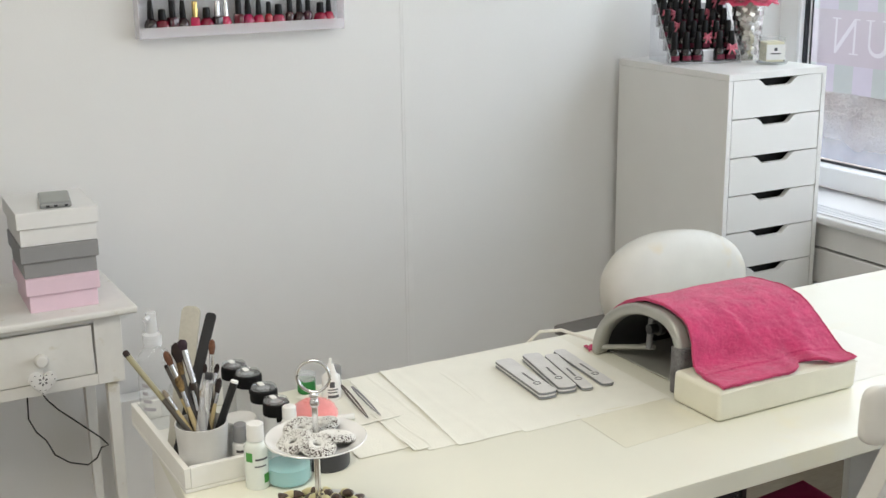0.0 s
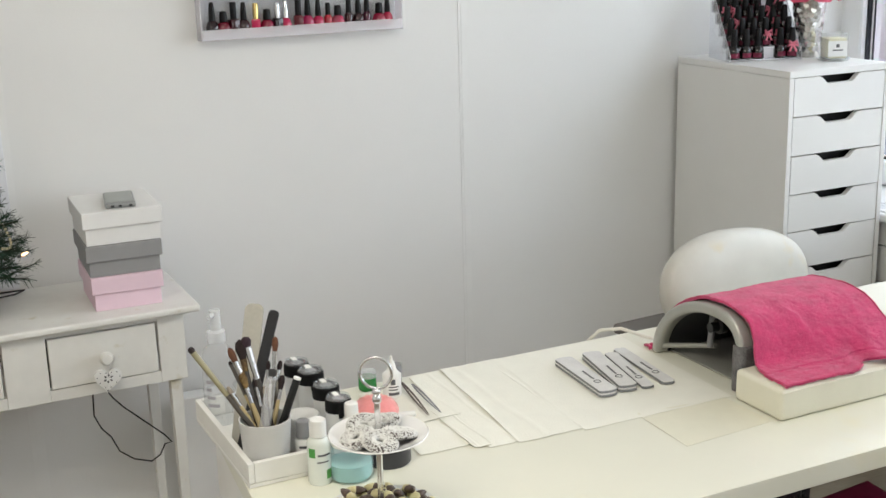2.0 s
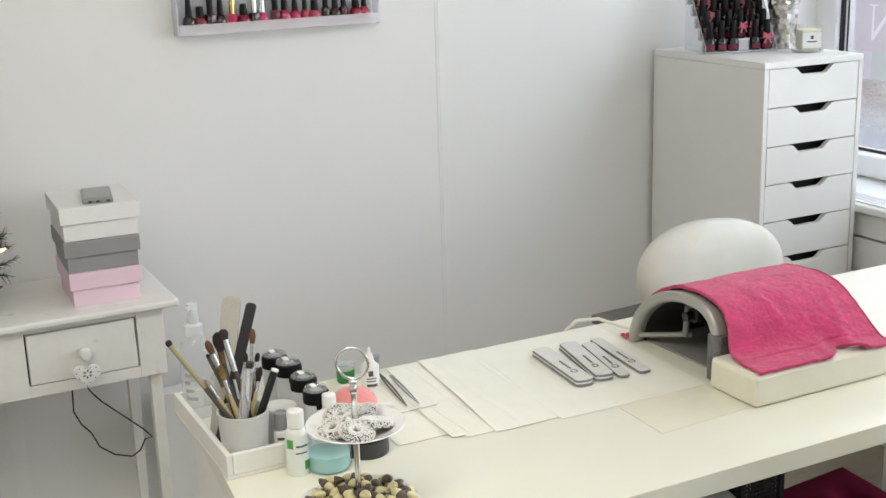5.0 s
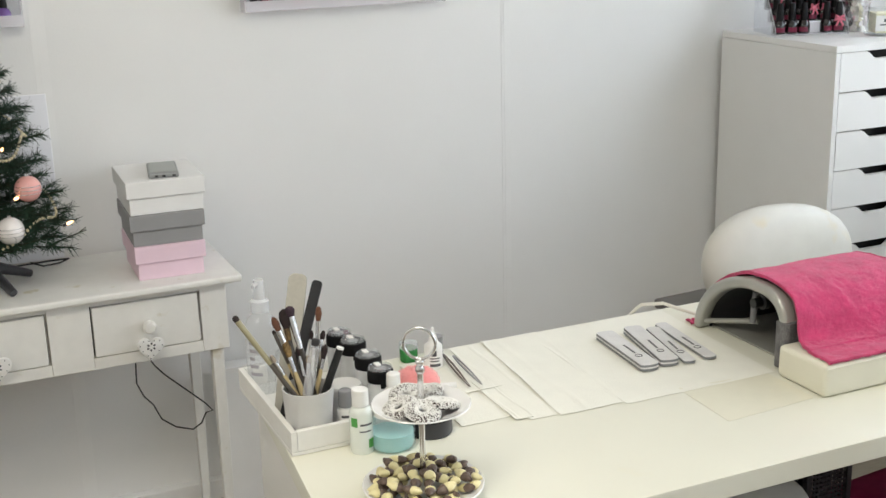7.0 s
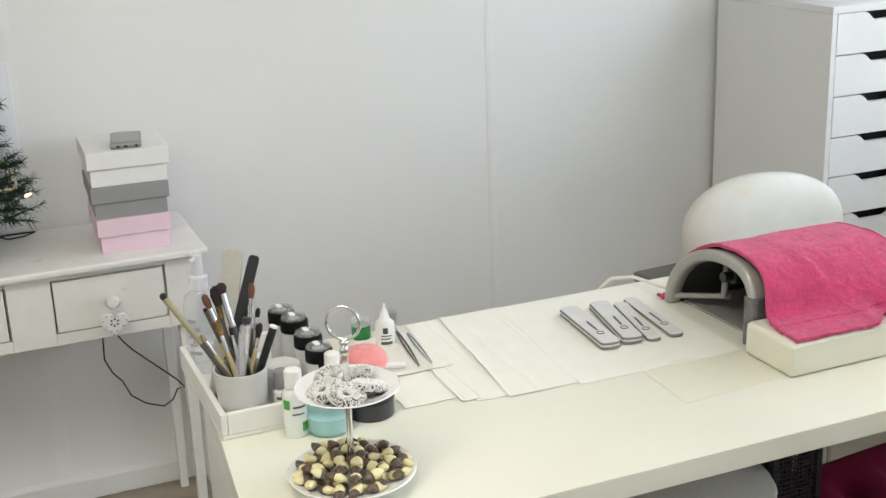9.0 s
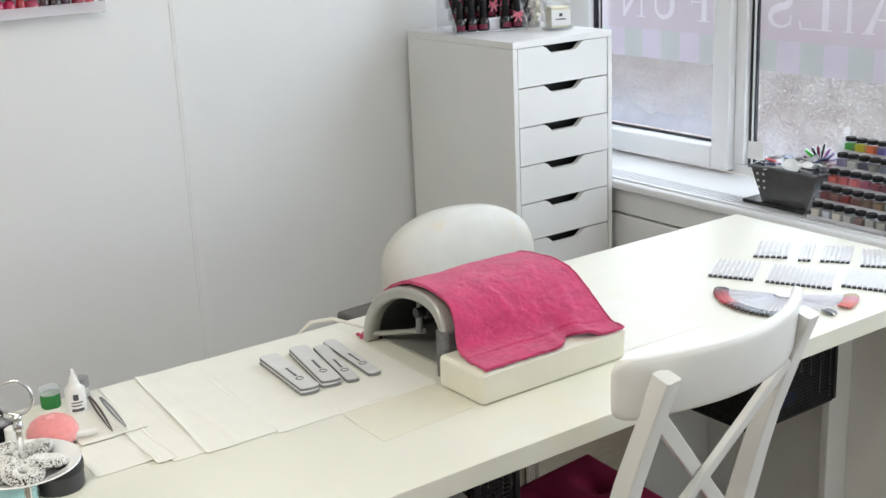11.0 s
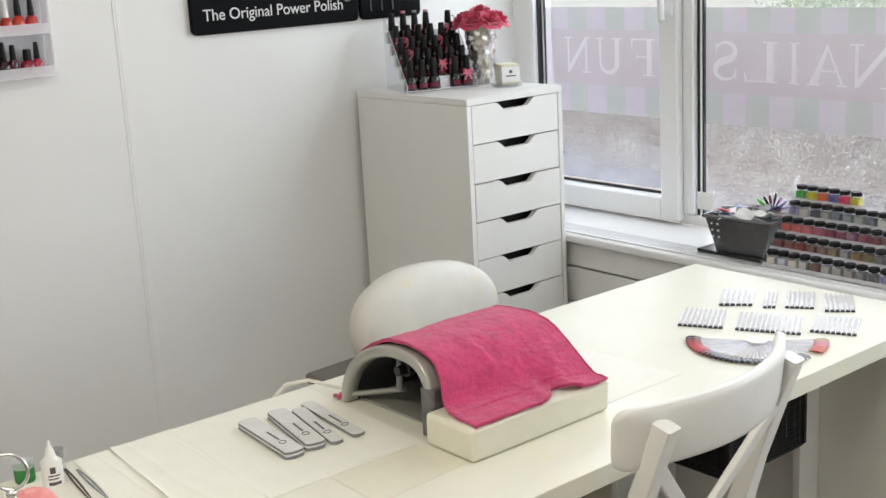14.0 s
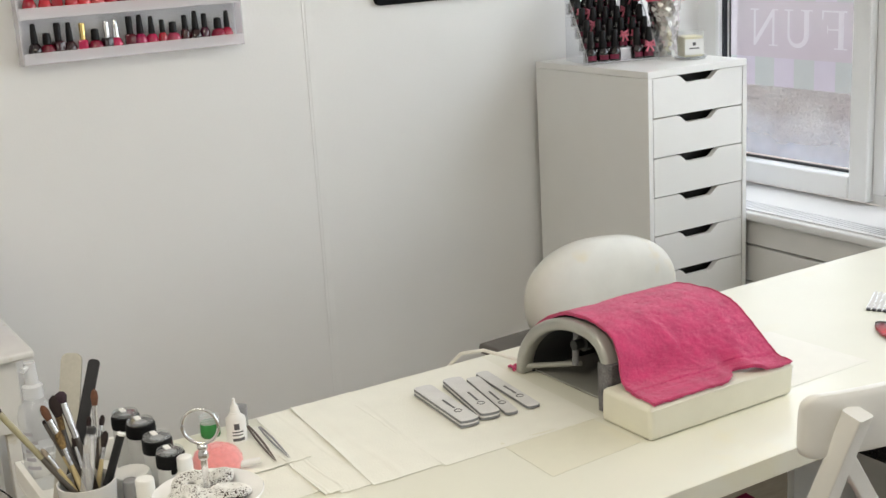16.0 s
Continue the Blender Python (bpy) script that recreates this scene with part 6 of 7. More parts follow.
for k in range(SR):
    for j in range(NCOL):
        if (k, j) in ((0, 3), (4, 4)):
            continue
        x, y, z = -0.088 + 0.0345 * j + rg.uniform(-0.0015, 0.0015), -0.064 + SDY * k, 0.0065 + SDZ * k
        if k == 0 and j < 3:
            y -= 0.004
        g = polish(GELB, "b", 4, DPT @ pose(x, y, z, 0, 0, rg.uniform(-20, 20)), "black gel polish bottle with a dark pink label", "gel polish on the stand", 1.18 if k else 1.24)
        part("label", curved(0.0139, 0.004, 0.0145, 215, 305, 8), PINKL, g, "dark pink label")
        if (k, j) in ((0, 5), (1, 3), (1, 4), (2, 1), (3, 0), (3, 1), (3, 4), (2, 4), (4, 5), (4, 2)):
            bow = bmesh.new()
            for s in (-1, 1):
                tube([(0, -0.0085, 0.0305), (s * 0.009, -0.0135, 0.037), (s * 0.0115, -0.0135, 0.027), (0, -0.0085, 0.0305)], 0.0034, 6, bm=bow)
                tube([(0, -0.009, 0.030), (s * 0.005, -0.0145, 0.020), (s * 0.008, -0.015, 0.014)], 0.0024, 6, bm=bow)
            part("bow", bow, BOWM, g, "small pink bow")
        if k == SR - 1 and j in (1, 2, 3):
            part("coloured_top", lathe([(0, 0.0682), (0.0058, 0.0682), (0.0058, 0.0725), (0, 0.073)], 14), mat(("top_pink", "top_grey", "top_mauve")[j - 1], ("d9788c", "a09c9e", "a8707c")[j - 1], 0.4), g)

# vase with roses
VX, VY = 2.662, 3.098
MOS = mat("mirror_mosaic", (0.62, 0.61, 0.59, 1), 0.22, metal=0.9, vary=0.4, grain=90, second="7a756c", bump=0.8, bump_scale=160)
vase = thing("vase", "silver mirror-mosaic vase of pink roses", "vase", pose(VX, VY, CZ) @ Matrix.Scale(1.12, 4))
part("body", lathe([(0, 0), (0.027, 0), (0.0285, 0.004), (0.036, 0.09), (0.044, 0.155), (0.042, 0.155), (0.034, 0.09), (0.026, 0.006), (0, 0.006)], 40), MOS, vase)
chip = prism([(-0.0072, -0.003), (-0.001, -0.0082), (0.0068, -0.0046), (0.0056, 0.0054), (-0.0032, 0.0078)], -0.0005, 0.0005, 0.0002, "y")
chm = bpy.data.meshes.new("chip")
chip.to_mesh(chm)
chip.free()
CHIP = mat("mirror_chip", (0.70, 0.69, 0.67, 1), 0.2, metal=1.0, vary=0.1, piece=0.3)
chm.materials.append(CHIP)
rv_ = random.Random(9)
for i in range(12):
    z = 0.010 + 0.0122 * i
    r = 0.0287 + (0.036 - 0.0287) * min(1, z / 0.09) + max(0, z - 0.09) / 0.065 * 0.008
    n = 20
    for k in range(n):
        if rv_.random() < 0.3:
            continue
        a = 2 * math.pi * (k + 0.5 * (i % 2)) / n
        ob = new("mosaic_chip", chm)
        ob.parent = vase
        ob.matrix_basis = Matrix.Translation((r * math.cos(a), r * math.sin(a), z)) @ pose(0, 0, 0, 0, 0, math.degrees(a) - 90) @ pose(0, 0, 0, rv_.uniform(-9, 9), rv_.uniform(-180, 180), rv_.uniform(-9, 9))
ROSE = mat("rose_pink", "d4486a", 0.6, vary=0.25, grain=50, sheen=0.2)


def rose(m, s=1.0, seed=0):
    """A full rose of overlapping curled petals."""
    t = thing("rose", "full pink-red artificial rose in the vase", "flower", m, group="roses in the vase")
    r = random.Random(seed)
    for ringi, (n, rad, h, open_) in enumerate(((3, 0.006, 0.020, 0.1), (4, 0.011, 0.019, 0.35), (5, 0.017, 0.016, 0.7), (6, 0.023, 0.011, 1.05))):
        for k in range(n):
            a = 2 * math.pi * k / n + ringi * 0.7 + r.uniform(-0.15, 0.15)

            def f(u, v, a=a, rad=rad, h=h, open_=open_, n=n):
                w = (u - 0.5) * 2 * (2.4 / n + 0.25)
                e = 1 - 0.35 * (2 * u - 1) ** 2 * v
                rr_ = rad * (0.35 + 0.65 * v ** 0.8) + 0.004 * open_ * max(0, v - 0.75) * 4
                z = h * v * e - 0.004 * open_ * max(0, v - 0.7) * 3
                return (rr_ * math.cos(a + w) * s, rr_ * math.sin(a + w) * s, z * s)
            part("petal", grid_bm(6, 6, f, 0.0006), ROSE, t)
    return t


for k in range(8):
    a = 2 * math.pi * k / 7 if k < 7 else 0
    rad = 0.049 if k < 7 else 0.0
    rose(Matrix.Translation((VX + rad * math.cos(a), VY + rad * math.sin(a), CZ + (0.176 if k < 7 else 0.196))) @ pose(0, 0, 0, 0, 0, math.degrees(a)) @ pose(0, 0, 0, 0, 38 if k < 7 else 0, 0), 1.5, k)

# candle in a square glass on a dish
cd = thing("candle", "cream candle in a square glass on a dish", "candle", pose(2.650, 2.982, CZ, 0, 0, -22) @ Matrix.Scale(1.12, 4))
part("dish", lathe([(0, 0), (0.036, 0), (0.039, 0.003), (0.041, 0.007), (0.0395, 0.007), (0.036, 0.004), (0, 0.004)], 36), JARC, cd)
WAX = mat("candle_wax", "efe8c6", 0.45, vary=0.04)
part("wax", box_bm(-0.0236, 0.0236, -0.0236, 0.0236, 0.0065, 0.056, 0.003), WAX, cd)
for x0, x1, y0, y1 in ((-0.0265, -0.0238, -0.0265, 0.0265), (0.0238, 0.0265, -0.0265, 0.0265), (-0.0237, 0.0237, -0.0265, -0.0238), (-0.0237, 0.0237, 0.0238, 0.0265)):
    part("glass_side", box_bm(x0, x1, y0, y1, 0.0042, 0.068, 0.0006), glassy("candle_glass", "fcfdfd", 0.05, 0.04), cd)
part("label", box_bm(-0.024, 0.024, -0.0272, -0.0266, 0.012, 0.050), LBL, cd, "white paper label")
part("printed_mark", box_bm(-0.004, 0.004, -0.0276, -0.0273, 0.034, 0.042), LBLD, cd)
part("printed_bar", box_bm(-0.013, 0.013, -0.0276, -0.0273, 0.026, 0.029), LBLD, cd)

# ---------------------------------------------------------------- on the window sill
bk = thing("basket", "dark grey plastic basket full of nail supplies", "basket", pose(2.86, 2.305, SILL + 0.0145, 0, 0, 2))
SZB = 0.092


def tapered(w0, d0, w1, d1, h, t_):
    """An open tapered box with walls."""
    b = bmesh.new()
    def ring(w, d, z):
        return [b.verts.new((sx * w / 2, sy * d / 2, z)) for sx, sy in ((-1, -1), (1, -1), (1, 1), (-1, 1))]
    o0, o1 = ring(w0, d0, 0), ring(w1, d1, h)
    i1, i0 = ring(w1 - 2 * t_, d1 - 2 * t_, h), ring(w0 - 2 * t_, d0 - 2 * t_, t_)
    for p, q in ((o0, o1), (o1, i1), (i1, i0)):
        for k in range(4):
            b.faces.new((p[k], p[(k + 1) % 4], q[(k + 1) % 4], q[k]))
    b.faces.new(o0)
    b.faces.new(i0)
    bmesh.ops.recalc_face_normals(b, faces=b.faces[:])
    return b


BSK = mat("basket_grey", (0.085, 0.087, 0.095, 1), 0.25, vary=0.25, grain=30, coat=0.5)
part("body", tapered(0.105, 0.145, 0.14, 0.195, SZB, 0.004), BSK, bk)
part("rim", tube([(-0.072, -0.1, SZB), (0.072, -0.1, SZB), (0.072, 0.1, SZB), (-0.072, 0.1, SZB)], 0.005, 8, closed=True), BSK, bk)
HOLE = mat("basket_hole", (0.6, 0.62, 0.65, 1), 0.5, vary=0.05)
for k in range(3):
    for j in range(2):
        part("slot", box_bm(-0.0665 + 0.003 * k - 0.004, -0.0655 + 0.003 * k - 0.0035, 0.055 + 0.018 * j, 0.061 + 0.018 * j, 0.072 - 0.018 * k, 0.077 - 0.018 * k), HOLE, bk)
bt = thing("flat_case", "flat black case under the basket", "case")
part("case", box_bm(2.792, 2.93, 2.205, 2.43, SILL + 0.0052, SILL + 0.014, 0.003), BLACKP, bt)
rj = random.Random(21)
JCOL = ("e4e7ec", "d6d9de", "eeece8", "7a7f88", "c8606a", "3a4a78", "e2e4e4", "b4b7be", "f0f0f2", "dfe2e8")
for k in range(26):
    t = thing("sachet", "crumpled foil and plastic supply packet in the basket", "packet",
              pose(2.86 + rj.uniform(-0.05, 0.05), 2.305 + rj.uniform(-0.075, 0.075), SILL + 0.0145 + SZB - 0.008 + rj.uniform(-0.006, 0.022), rj.uniform(-35, 35), rj.uniform(-35, 35), rj.uniform(0, 180)),
              group="packets in the basket")
    w, d = rj.uniform(0.012, 0.024), rj.uniform(0.02, 0.034)
    sd = k * 3.1
    part("packet", grid_bm(6, 6, lambda u, v: ((u - 0.5) * 2 * w, (v - 0.5) * 2 * d, 0.006 * noise.noise((u * 3, v * 3, sd))), 0.0018), mat("packet_" + JCOL[k % 10], JCOL[k % 10], 0.3, vary=0.15, grain=30), t)
part("filler", box_bm(-0.06, 0.06, -0.086, 0.086, SZB - 0.03, SZB - 0.014, 0.006), mat("packet_mass", "c2c6cc", 0.5, vary=0.4, grain=60), bk, "packed supplies in the basket")
sf = thing("swatch_fan", "round fan of coloured nail tips standing in the basket", "nail swatches", pose(2.885, 2.262, SILL + 0.0145 + SZB + 0.006))
part("hub", lathe([(0, -0.002), (0.016, -0.002), (0.016, 0.002), (0, 0.002)], 20), WHITEP, sf, at=pose(0, 0, 0.004, 90, 0, -65))
for k, c in enumerate(("e58aa0", "f0a0b0", "5a1a30", "35c02a", "1c2030", "7a2038", "2a2a30", "a060b0", "8a70b8", "c0a0d0", "d0a0a8", "f0c0c8")):
    a = radians(200 - 220 * k / 11)
    tipd = Vector((math.cos(a) * 0.42, -math.cos(a) * -0.9 * -1, math.sin(a) * 1.0))
    p0 = Vector((0, 0, 0.004)) + tipd * 0.012
    p1 = Vector((0, 0, 0.004)) + tipd * (0.046 + 0.006 * (k % 3 == 0))
    part("nail_tip", tube([p0, p0.lerp(p1, 0.5), p1.lerp(p0, 0.1), p1], [0.004, 0.0085, 0.008, 0.002], 8, flat=0.45), polish_mat(c), sf)
cdm = thing("notice_card", "small white card stuck on the window frame", "card")
part("card", box_bm(WX + 0.0022, WX + 0.0038, 2.562, 2.618, 0.756, 0.806), LBL, cdm)

# stepped stand of pigment jars
JX, JY0, JY1 = 2.775, 2.212, 1.70
js = thing("jar_stand", "stepped clear acrylic stand of small pigment jars", "stand")
ROWS_J = 5
for k in range(ROWS_J):
    x, z = JX + 0.030 * k, SILL + 0.006 + 0.036 * k
    part("step", box_bm(x, x + 0.029, JY1, JY0, z, z + 0.003, 0.0005), ACRYL, js)
    part("riser", box_bm(x + 0.0292, x + 0.0308, JY1, JY0, z, z + 0.036), ACRYL, js)
    part("lip", box_bm(x - 0.0015, x - 0.0002, JY1, JY0, z, z + 0.010), ACRYL_EDGE, js)
for y in (JY0 + 0.0002, JY1 - 0.0032):
    part("side_sheet", prism([(JX - 0.004, SILL + 0.0055), (JX + 0.155, SILL + 0.0055), (JX + 0.155, SILL + 0.21), (JX + 0.14, SILL + 0.21), (JX - 0.004, SILL + 0.02)], y, y + 0.003, axis="y"), ACRYL, js)
jar_b = box_bm(-0.0136, 0.0136, -0.0136, 0.0136, 0, 0.0272, 0.0015, 1)
pow_b = box_bm(-0.0108, 0.0108, -0.0108, 0.0108, 0.0016, 0.0215, 0.0015, 1)
lid_b = lathe([(0, 0.0274), (0.0133, 0.0274), (0.0133, 0.036), (0.0124, 0.0372), (0, 0.0372)], 18)
JLID = mat("jar_lid_black", (0.012, 0.012, 0.014, 1), 0.5, vary=0.2, spec=0.2)
JM = []
for nm, b in (("jar", jar_b), ("powder", pow_b), ("lid", lid_b)):
    me = bpy.data.meshes.new(nm)
    b.to_mesh(me)
    b.free()
    for p in me.polygons:
        p.use_smooth = True
    me.set_sharp_from_angle(angle=radians(38))
    me.materials.append(None)
    JM.append(me)
PIG = (("d8d0c4", "ccd0e0", "d0c8bc", "b8b4ae", "6e4a40", "a8a4a0", "a8a49c", "a09890", "7c7c84", "5e5c60", "7a76a0", "6a7468"),
       ("7a2c34", "8a4a44", "8e2a2e", "7a4a44", "7d5a4a", "8a6a4a", "8c8c88", "8a6c38", "7e6c48", "7a747a", "9a9490", "7d7068"),
       ("e06a60", "d85a60", "e07078", "b04868", "8a2844", "7a2c48", "9a5a80", "8e3048", "7a2c38", "7c5a5c", "8a6a6a", "8c4a58"),
       ("8a82a8", "d0d0cc", "4a4660", "8a8a88", "6d7488", "7c8c98", "9a9a98", "6a7080", "c8c8c4", "3a7a80", "2a7a72", "2c7c74"),
       ("35a83c", "d0cc20", "e87030", "6a60a8", "f04878", "c8c030", None, None, "8a8078", "b09088", "a08a80", "a89088"))
JGLASS = glassy("jar_glass", "fafbfb", 0.05, 0.04)


def powder_mat(hexa):
    return mat("powder_" + hexa, hexa, 0.7, vary=0.15, grain=120)


rp = random.Random(17)
for k in range(ROWS_J):
    n = 22
    for j in range(n):
        y = JY0 - 0.019 - 0.0306 * j
        if y < JY1 + 0.015:
            break
        c = PIG[k][j] if j < 12 else PIG[k][(j * 5 + k) % 12]
        if c is None:
            continue
        t = thing("pigment_jar", "small clear jar of coloured powder with a black lid", "jar",
                  pose(JX + 0.0145 + 0.030 * k, y, SILL + 0.0092 + 0.036 * k, 0, 0, rp.uniform(-5, 5)), group="pigment jars on the stand")
        for me, mm, nm in zip(JM, (JGLASS, powder_mat(c), JLID), ("jar", "powder", "lid")):
            ob = new(nm, me)
            ob.parent = t
            ob.material_slots[0].link = "OBJECT"
            ob.material_slots[0].material = mm

# ---------------------------------------------------------------- nail tip samples on the desk
TIPC = glassy("tip_clear", "f4f4fa", 0.06, 0.10, 0.5)
DARKT = mat("tip_label_dark", (0.03, 0.03, 0.04, 1), 0.3, vary=0.2)


def tip_row(p, q, back, n):
    """A row of clear nail tips on a strip, with dark glued ends along p to q; back is the way they point."""
    p, q, back = Vector(p), Vector(q), Vector(back)
    t = thing("nail_tip_strip", "row of clear sample nail tips with dark ends", "nail tips", group="nail tip strips on the desk")
    d = (q - p).normalized()
    w = (q - p).length / n
    for k in range(n):
        c = p + d * w * (k + 0.5)
        def f(u, v, c=c):
            arc = 0.0016 * (1 - (2 * u - 1) ** 2)
            return c + d * w * 0.96 * (u - 0.5) + back * v * (1 - 0.1 * (2 * u - 1) ** 2) + Vector((0, 0, 0.003 + arc))
        part("tip", grid_bm(4, 4, f), TIPC, t)
        part("dark_end", prism([((c + d * w * a + back * b_).x, (c + d * w * a + back * b_).y) for a, b_ in ((-0.4, -0.04), (0.4, -0.04), (0.36, 0.035), (-0.36, 0.035))], DZ + 0.0005, DZ + 0.0042, 0.0004), DARKT, t)
    return t


zt = DZ
tip_row((2.338, 2.013, zt), (2.382, 1.956, zt), (0.10, 0.062, 0), 6)
tip_row((2.381, 1.931, zt), (2.399, 1.911, zt), (0.10, 0.062, 0), 3)
tip_row((2.410, 1.897, zt), (2.443, 1.847, zt), (0.10, 0.062, 0), 6)
tip_row((2.439, 1.821, zt), (2.476, 1.772, zt), (0.10, 0.068, 0), 6)
tip_row((2.173, 1.989, zt), (2.215, 1.907, zt), (0.10, 0.062, 0), 9)
tip_row((2.224, 1.886, zt), (2.279, 1.769, zt), (0.10, 0.060, 0), 13)
tip_row((2.307, 1.769, zt), (2.342, 1.686, zt), (0.10, 0.050, 0), 9)

fan = thing("nail_colour_fan", "half wheel of clear sticks tipped with nail colours", "nail swatches", pose(2.186, 1.806, DZ) @ Matrix.Diagonal((1.06, 1.06, 1, 1)))
part("hub", lathe([(0, 0.001), (0.019, 0.001), (0.019, 0.0055), (0, 0.0055)], 32), WHITEP, fan, "white hub")
wheel_cols = ["1a1012", "5a1420", "7a1426", "8e1828", "a01c2c", "b02830", "c0303a", "b83038", "c23c40", "8a1a24", "5c1a20", "4a1a1e", "3a1618", "30181a", "2a1a1c", "281c1c", "221c1e", "242022", "2a2628", "202022", "2c2c2e",
              "38383a", "444446", None, "5a5c60", "707276", "8a8c90", None, None, "4a4c50", "808286", None, None, None, "d06058", "d86a60", "d07870", "d68a88", "cc8090", "c88a98", "c0988a", "b8a888"]
nW = len(wheel_cols)
for k, c in enumerate(wheel_cols):
    a = radians(122 + 190 * k / (nW - 1))
    d = Vector((math.cos(a), math.sin(a), 0))
    part("stick", tube([d * 0.0195 + Vector((0, 0, 0.0030)), d * 0.100 + Vector((0, 0, 0.0035 + 0.0008 * (k % 3)))], [0.0009, 0.0024], 6, flat=0.5), TIPC, fan)
    if c:
        part("nail", tube([d * 0.100 + Vector((0, 0, 0.004)), d * 0.108 + Vector((0, 0, 0.0055)), d * 0.121 + Vector((0, 0, 0.0055)), d * 0.127 + Vector((0, 0, 0.0035))], [0.003, 0.0048, 0.0048, 0.002], 8, flat=0.5), polish_mat(c), fan)

# ---------------------------------------------------------------- side table: phone, ornaments, tree
ph = thing("mobile_phone", "old grey mobile phone on the white box", "phone", pose(0.682, 3.118, SZ + 0.150 + 0.0752, 0, 0, -9) @ Matrix.Diagonal((0.92, 1.18, 1.1, 1)))
part("body", box_bm(-0.036, 0.036, -0.055, 0.055, 0.0, 0.011, 0.004, 3), mat("phone_grey", (0.27, 0.28, 0.28, 1), 0.35, vary=0.08), ph)
part("screen", box_bm(-0.031, 0.031, -0.046, 0.05, 0.0111, 0.0117, 0.0004), mat("phone_screen", (0.30, 0.32, 0.30, 1), 0.3, vary=0.04), ph, "pale grey screen")
for x in (-0.018, 0.0, 0.024):
    part("button", box_bm(x - 0.004, x + 0.004, -0.0562, -0.0552, 0.003, 0.007, 0.0003), BLACKP, ph)

HEARTM = mat("heart_white", (0.8, 0.8, 0.78, 1), 0.45, vary=0.05, bump=0.1)
CORD = mat("cord_black", (0.02, 0.02, 0.022, 1), 0.6, vary=0.2)


def heart(m):
    t = thing("heart_pendant", "white pierced heart hung from the drawer knob", "ornament", m, group="heart pendants")
    out = []
    for k in range(40):
        a = 2 * math.pi * k / 40
        out.append((0.0019 * 16 * math.sin(a) ** 3, 0.0019 * (13 * math.cos(a) - 5 * math.cos(2 * a) - 2 * math.cos(3 * a) - math.cos(4 * a))))
    part("heart", prism(out, -0.004, 0.004, 0.001, "y"), HEARTM, t)
    for k in range(6):
        a = math.pi / 3 * k + 0.5
        part("pierced_petal", prism([(0.004 * math.cos(a) + 0.0075 * math.cos(a) * q[0] - 0.0026 * math.sin(a) * q[1], 0.003 + 0.004 * math.sin(a) + 0.0075 * math.sin(a) * q[0] + 0.0026 * math.cos(a) * q[1])
                                     for q in ((0, 0), (0.5, 1), (1, 0), (0.5, -1))], -0.0046, -0.0041, axis="y"), MARK, t)
    for k in range(14):
        a = 2 * math.pi * (k + 0.5) / 14
        part("pierced_hole", lathe([(0, 0), (0.0013, 0), (0.0013, 0.0006), (0, 0.0006)], 8), MARK, t,
             at=Matrix.Translation((0.0019 * 13 * math.sin(a) ** 3, -0.0042, 0.0019 * 0.82 * (13 * math.cos(a) - 5 * math.cos(2 * a) - 2 * math.cos(3 * a) - math.cos(4 * a)))) @ pose(0, 0, 0, 90, 0, 0))
    part("loop", tube([(0, 0, 0.012), (0.003, -0.002, 0.03), (0.0, 0.0, 0.042), (-0.003, -0.002, 0.03)], 0.0008, 6, closed=True), HEARTM, t)
    return t


heart(pose(0.594, ay - 0.028, 0.581, 4, 6, 4))
heart(pose(0.272, ay - 0.028, 0.590, 4, -4, -3))

cords = thing("cable", "thin black cable looping below the table", "cable")
part("cable", tube([Vector(p) for p in (
    (0.582, 3.12, 0.548), (0.580, 3.12, 0.49), (0.578, 3.12, 0.445), (0.592, 3.12, 0.41), (0.612, 3.12, 0.385), (0.628, 3.12, 0.345), (0.66, 3.12, 0.318), (0.70, 3.12, 0.303), (0.722, 3.12, 0.315),
    (0.735, 3.12, 0.34), (0.752, 3.12, 0.342), (0.735, 3.12, 0.365), (0.70, 3.12, 0.40), (0.67, 3.12, 0.43), (0.645, 3.12, 0.455), (0.625, 3.12, 0.48), (0.607, 3.12, 0.51), (0.60, 3.12, 0.548))], 0.0019, 6), CORD, cords)

lean = thing("white_panel", "plain white board leaning on the wall", "board", pose(0.30, 3.338, SZ, -2.2, 0, 0))
part("sheet", box_bm(-0.33, 0.172, -0.012, -0.004, 0.0, 0.392, 0.0015), mat("panel_white", (0.84, 0.85, 0.89, 1), 0.4, vary=0.02, grain=6), lean)

# lamp cable behind the desk
lc = thing("lamp_cable", "white cable of the lamp curling over the desk's back edge", "cable")
part("cable", tube([(1.50, 2.15, DZ + 0.006), (1.47, 2.20, DZ + 0.012), (1.44, 2.24, DZ + 0.022), (1.405, 2.262, DZ + 0.018), (1.385, 2.2745, DZ - 0.005), (1.38, 2.278, DZ - 0.06), (1.40, 2.30, DZ - 0.2)], 0.0036, 8), mat("cable_white", (0.75, 0.73, 0.66, 1), 0.45, vary=0.04), lc)

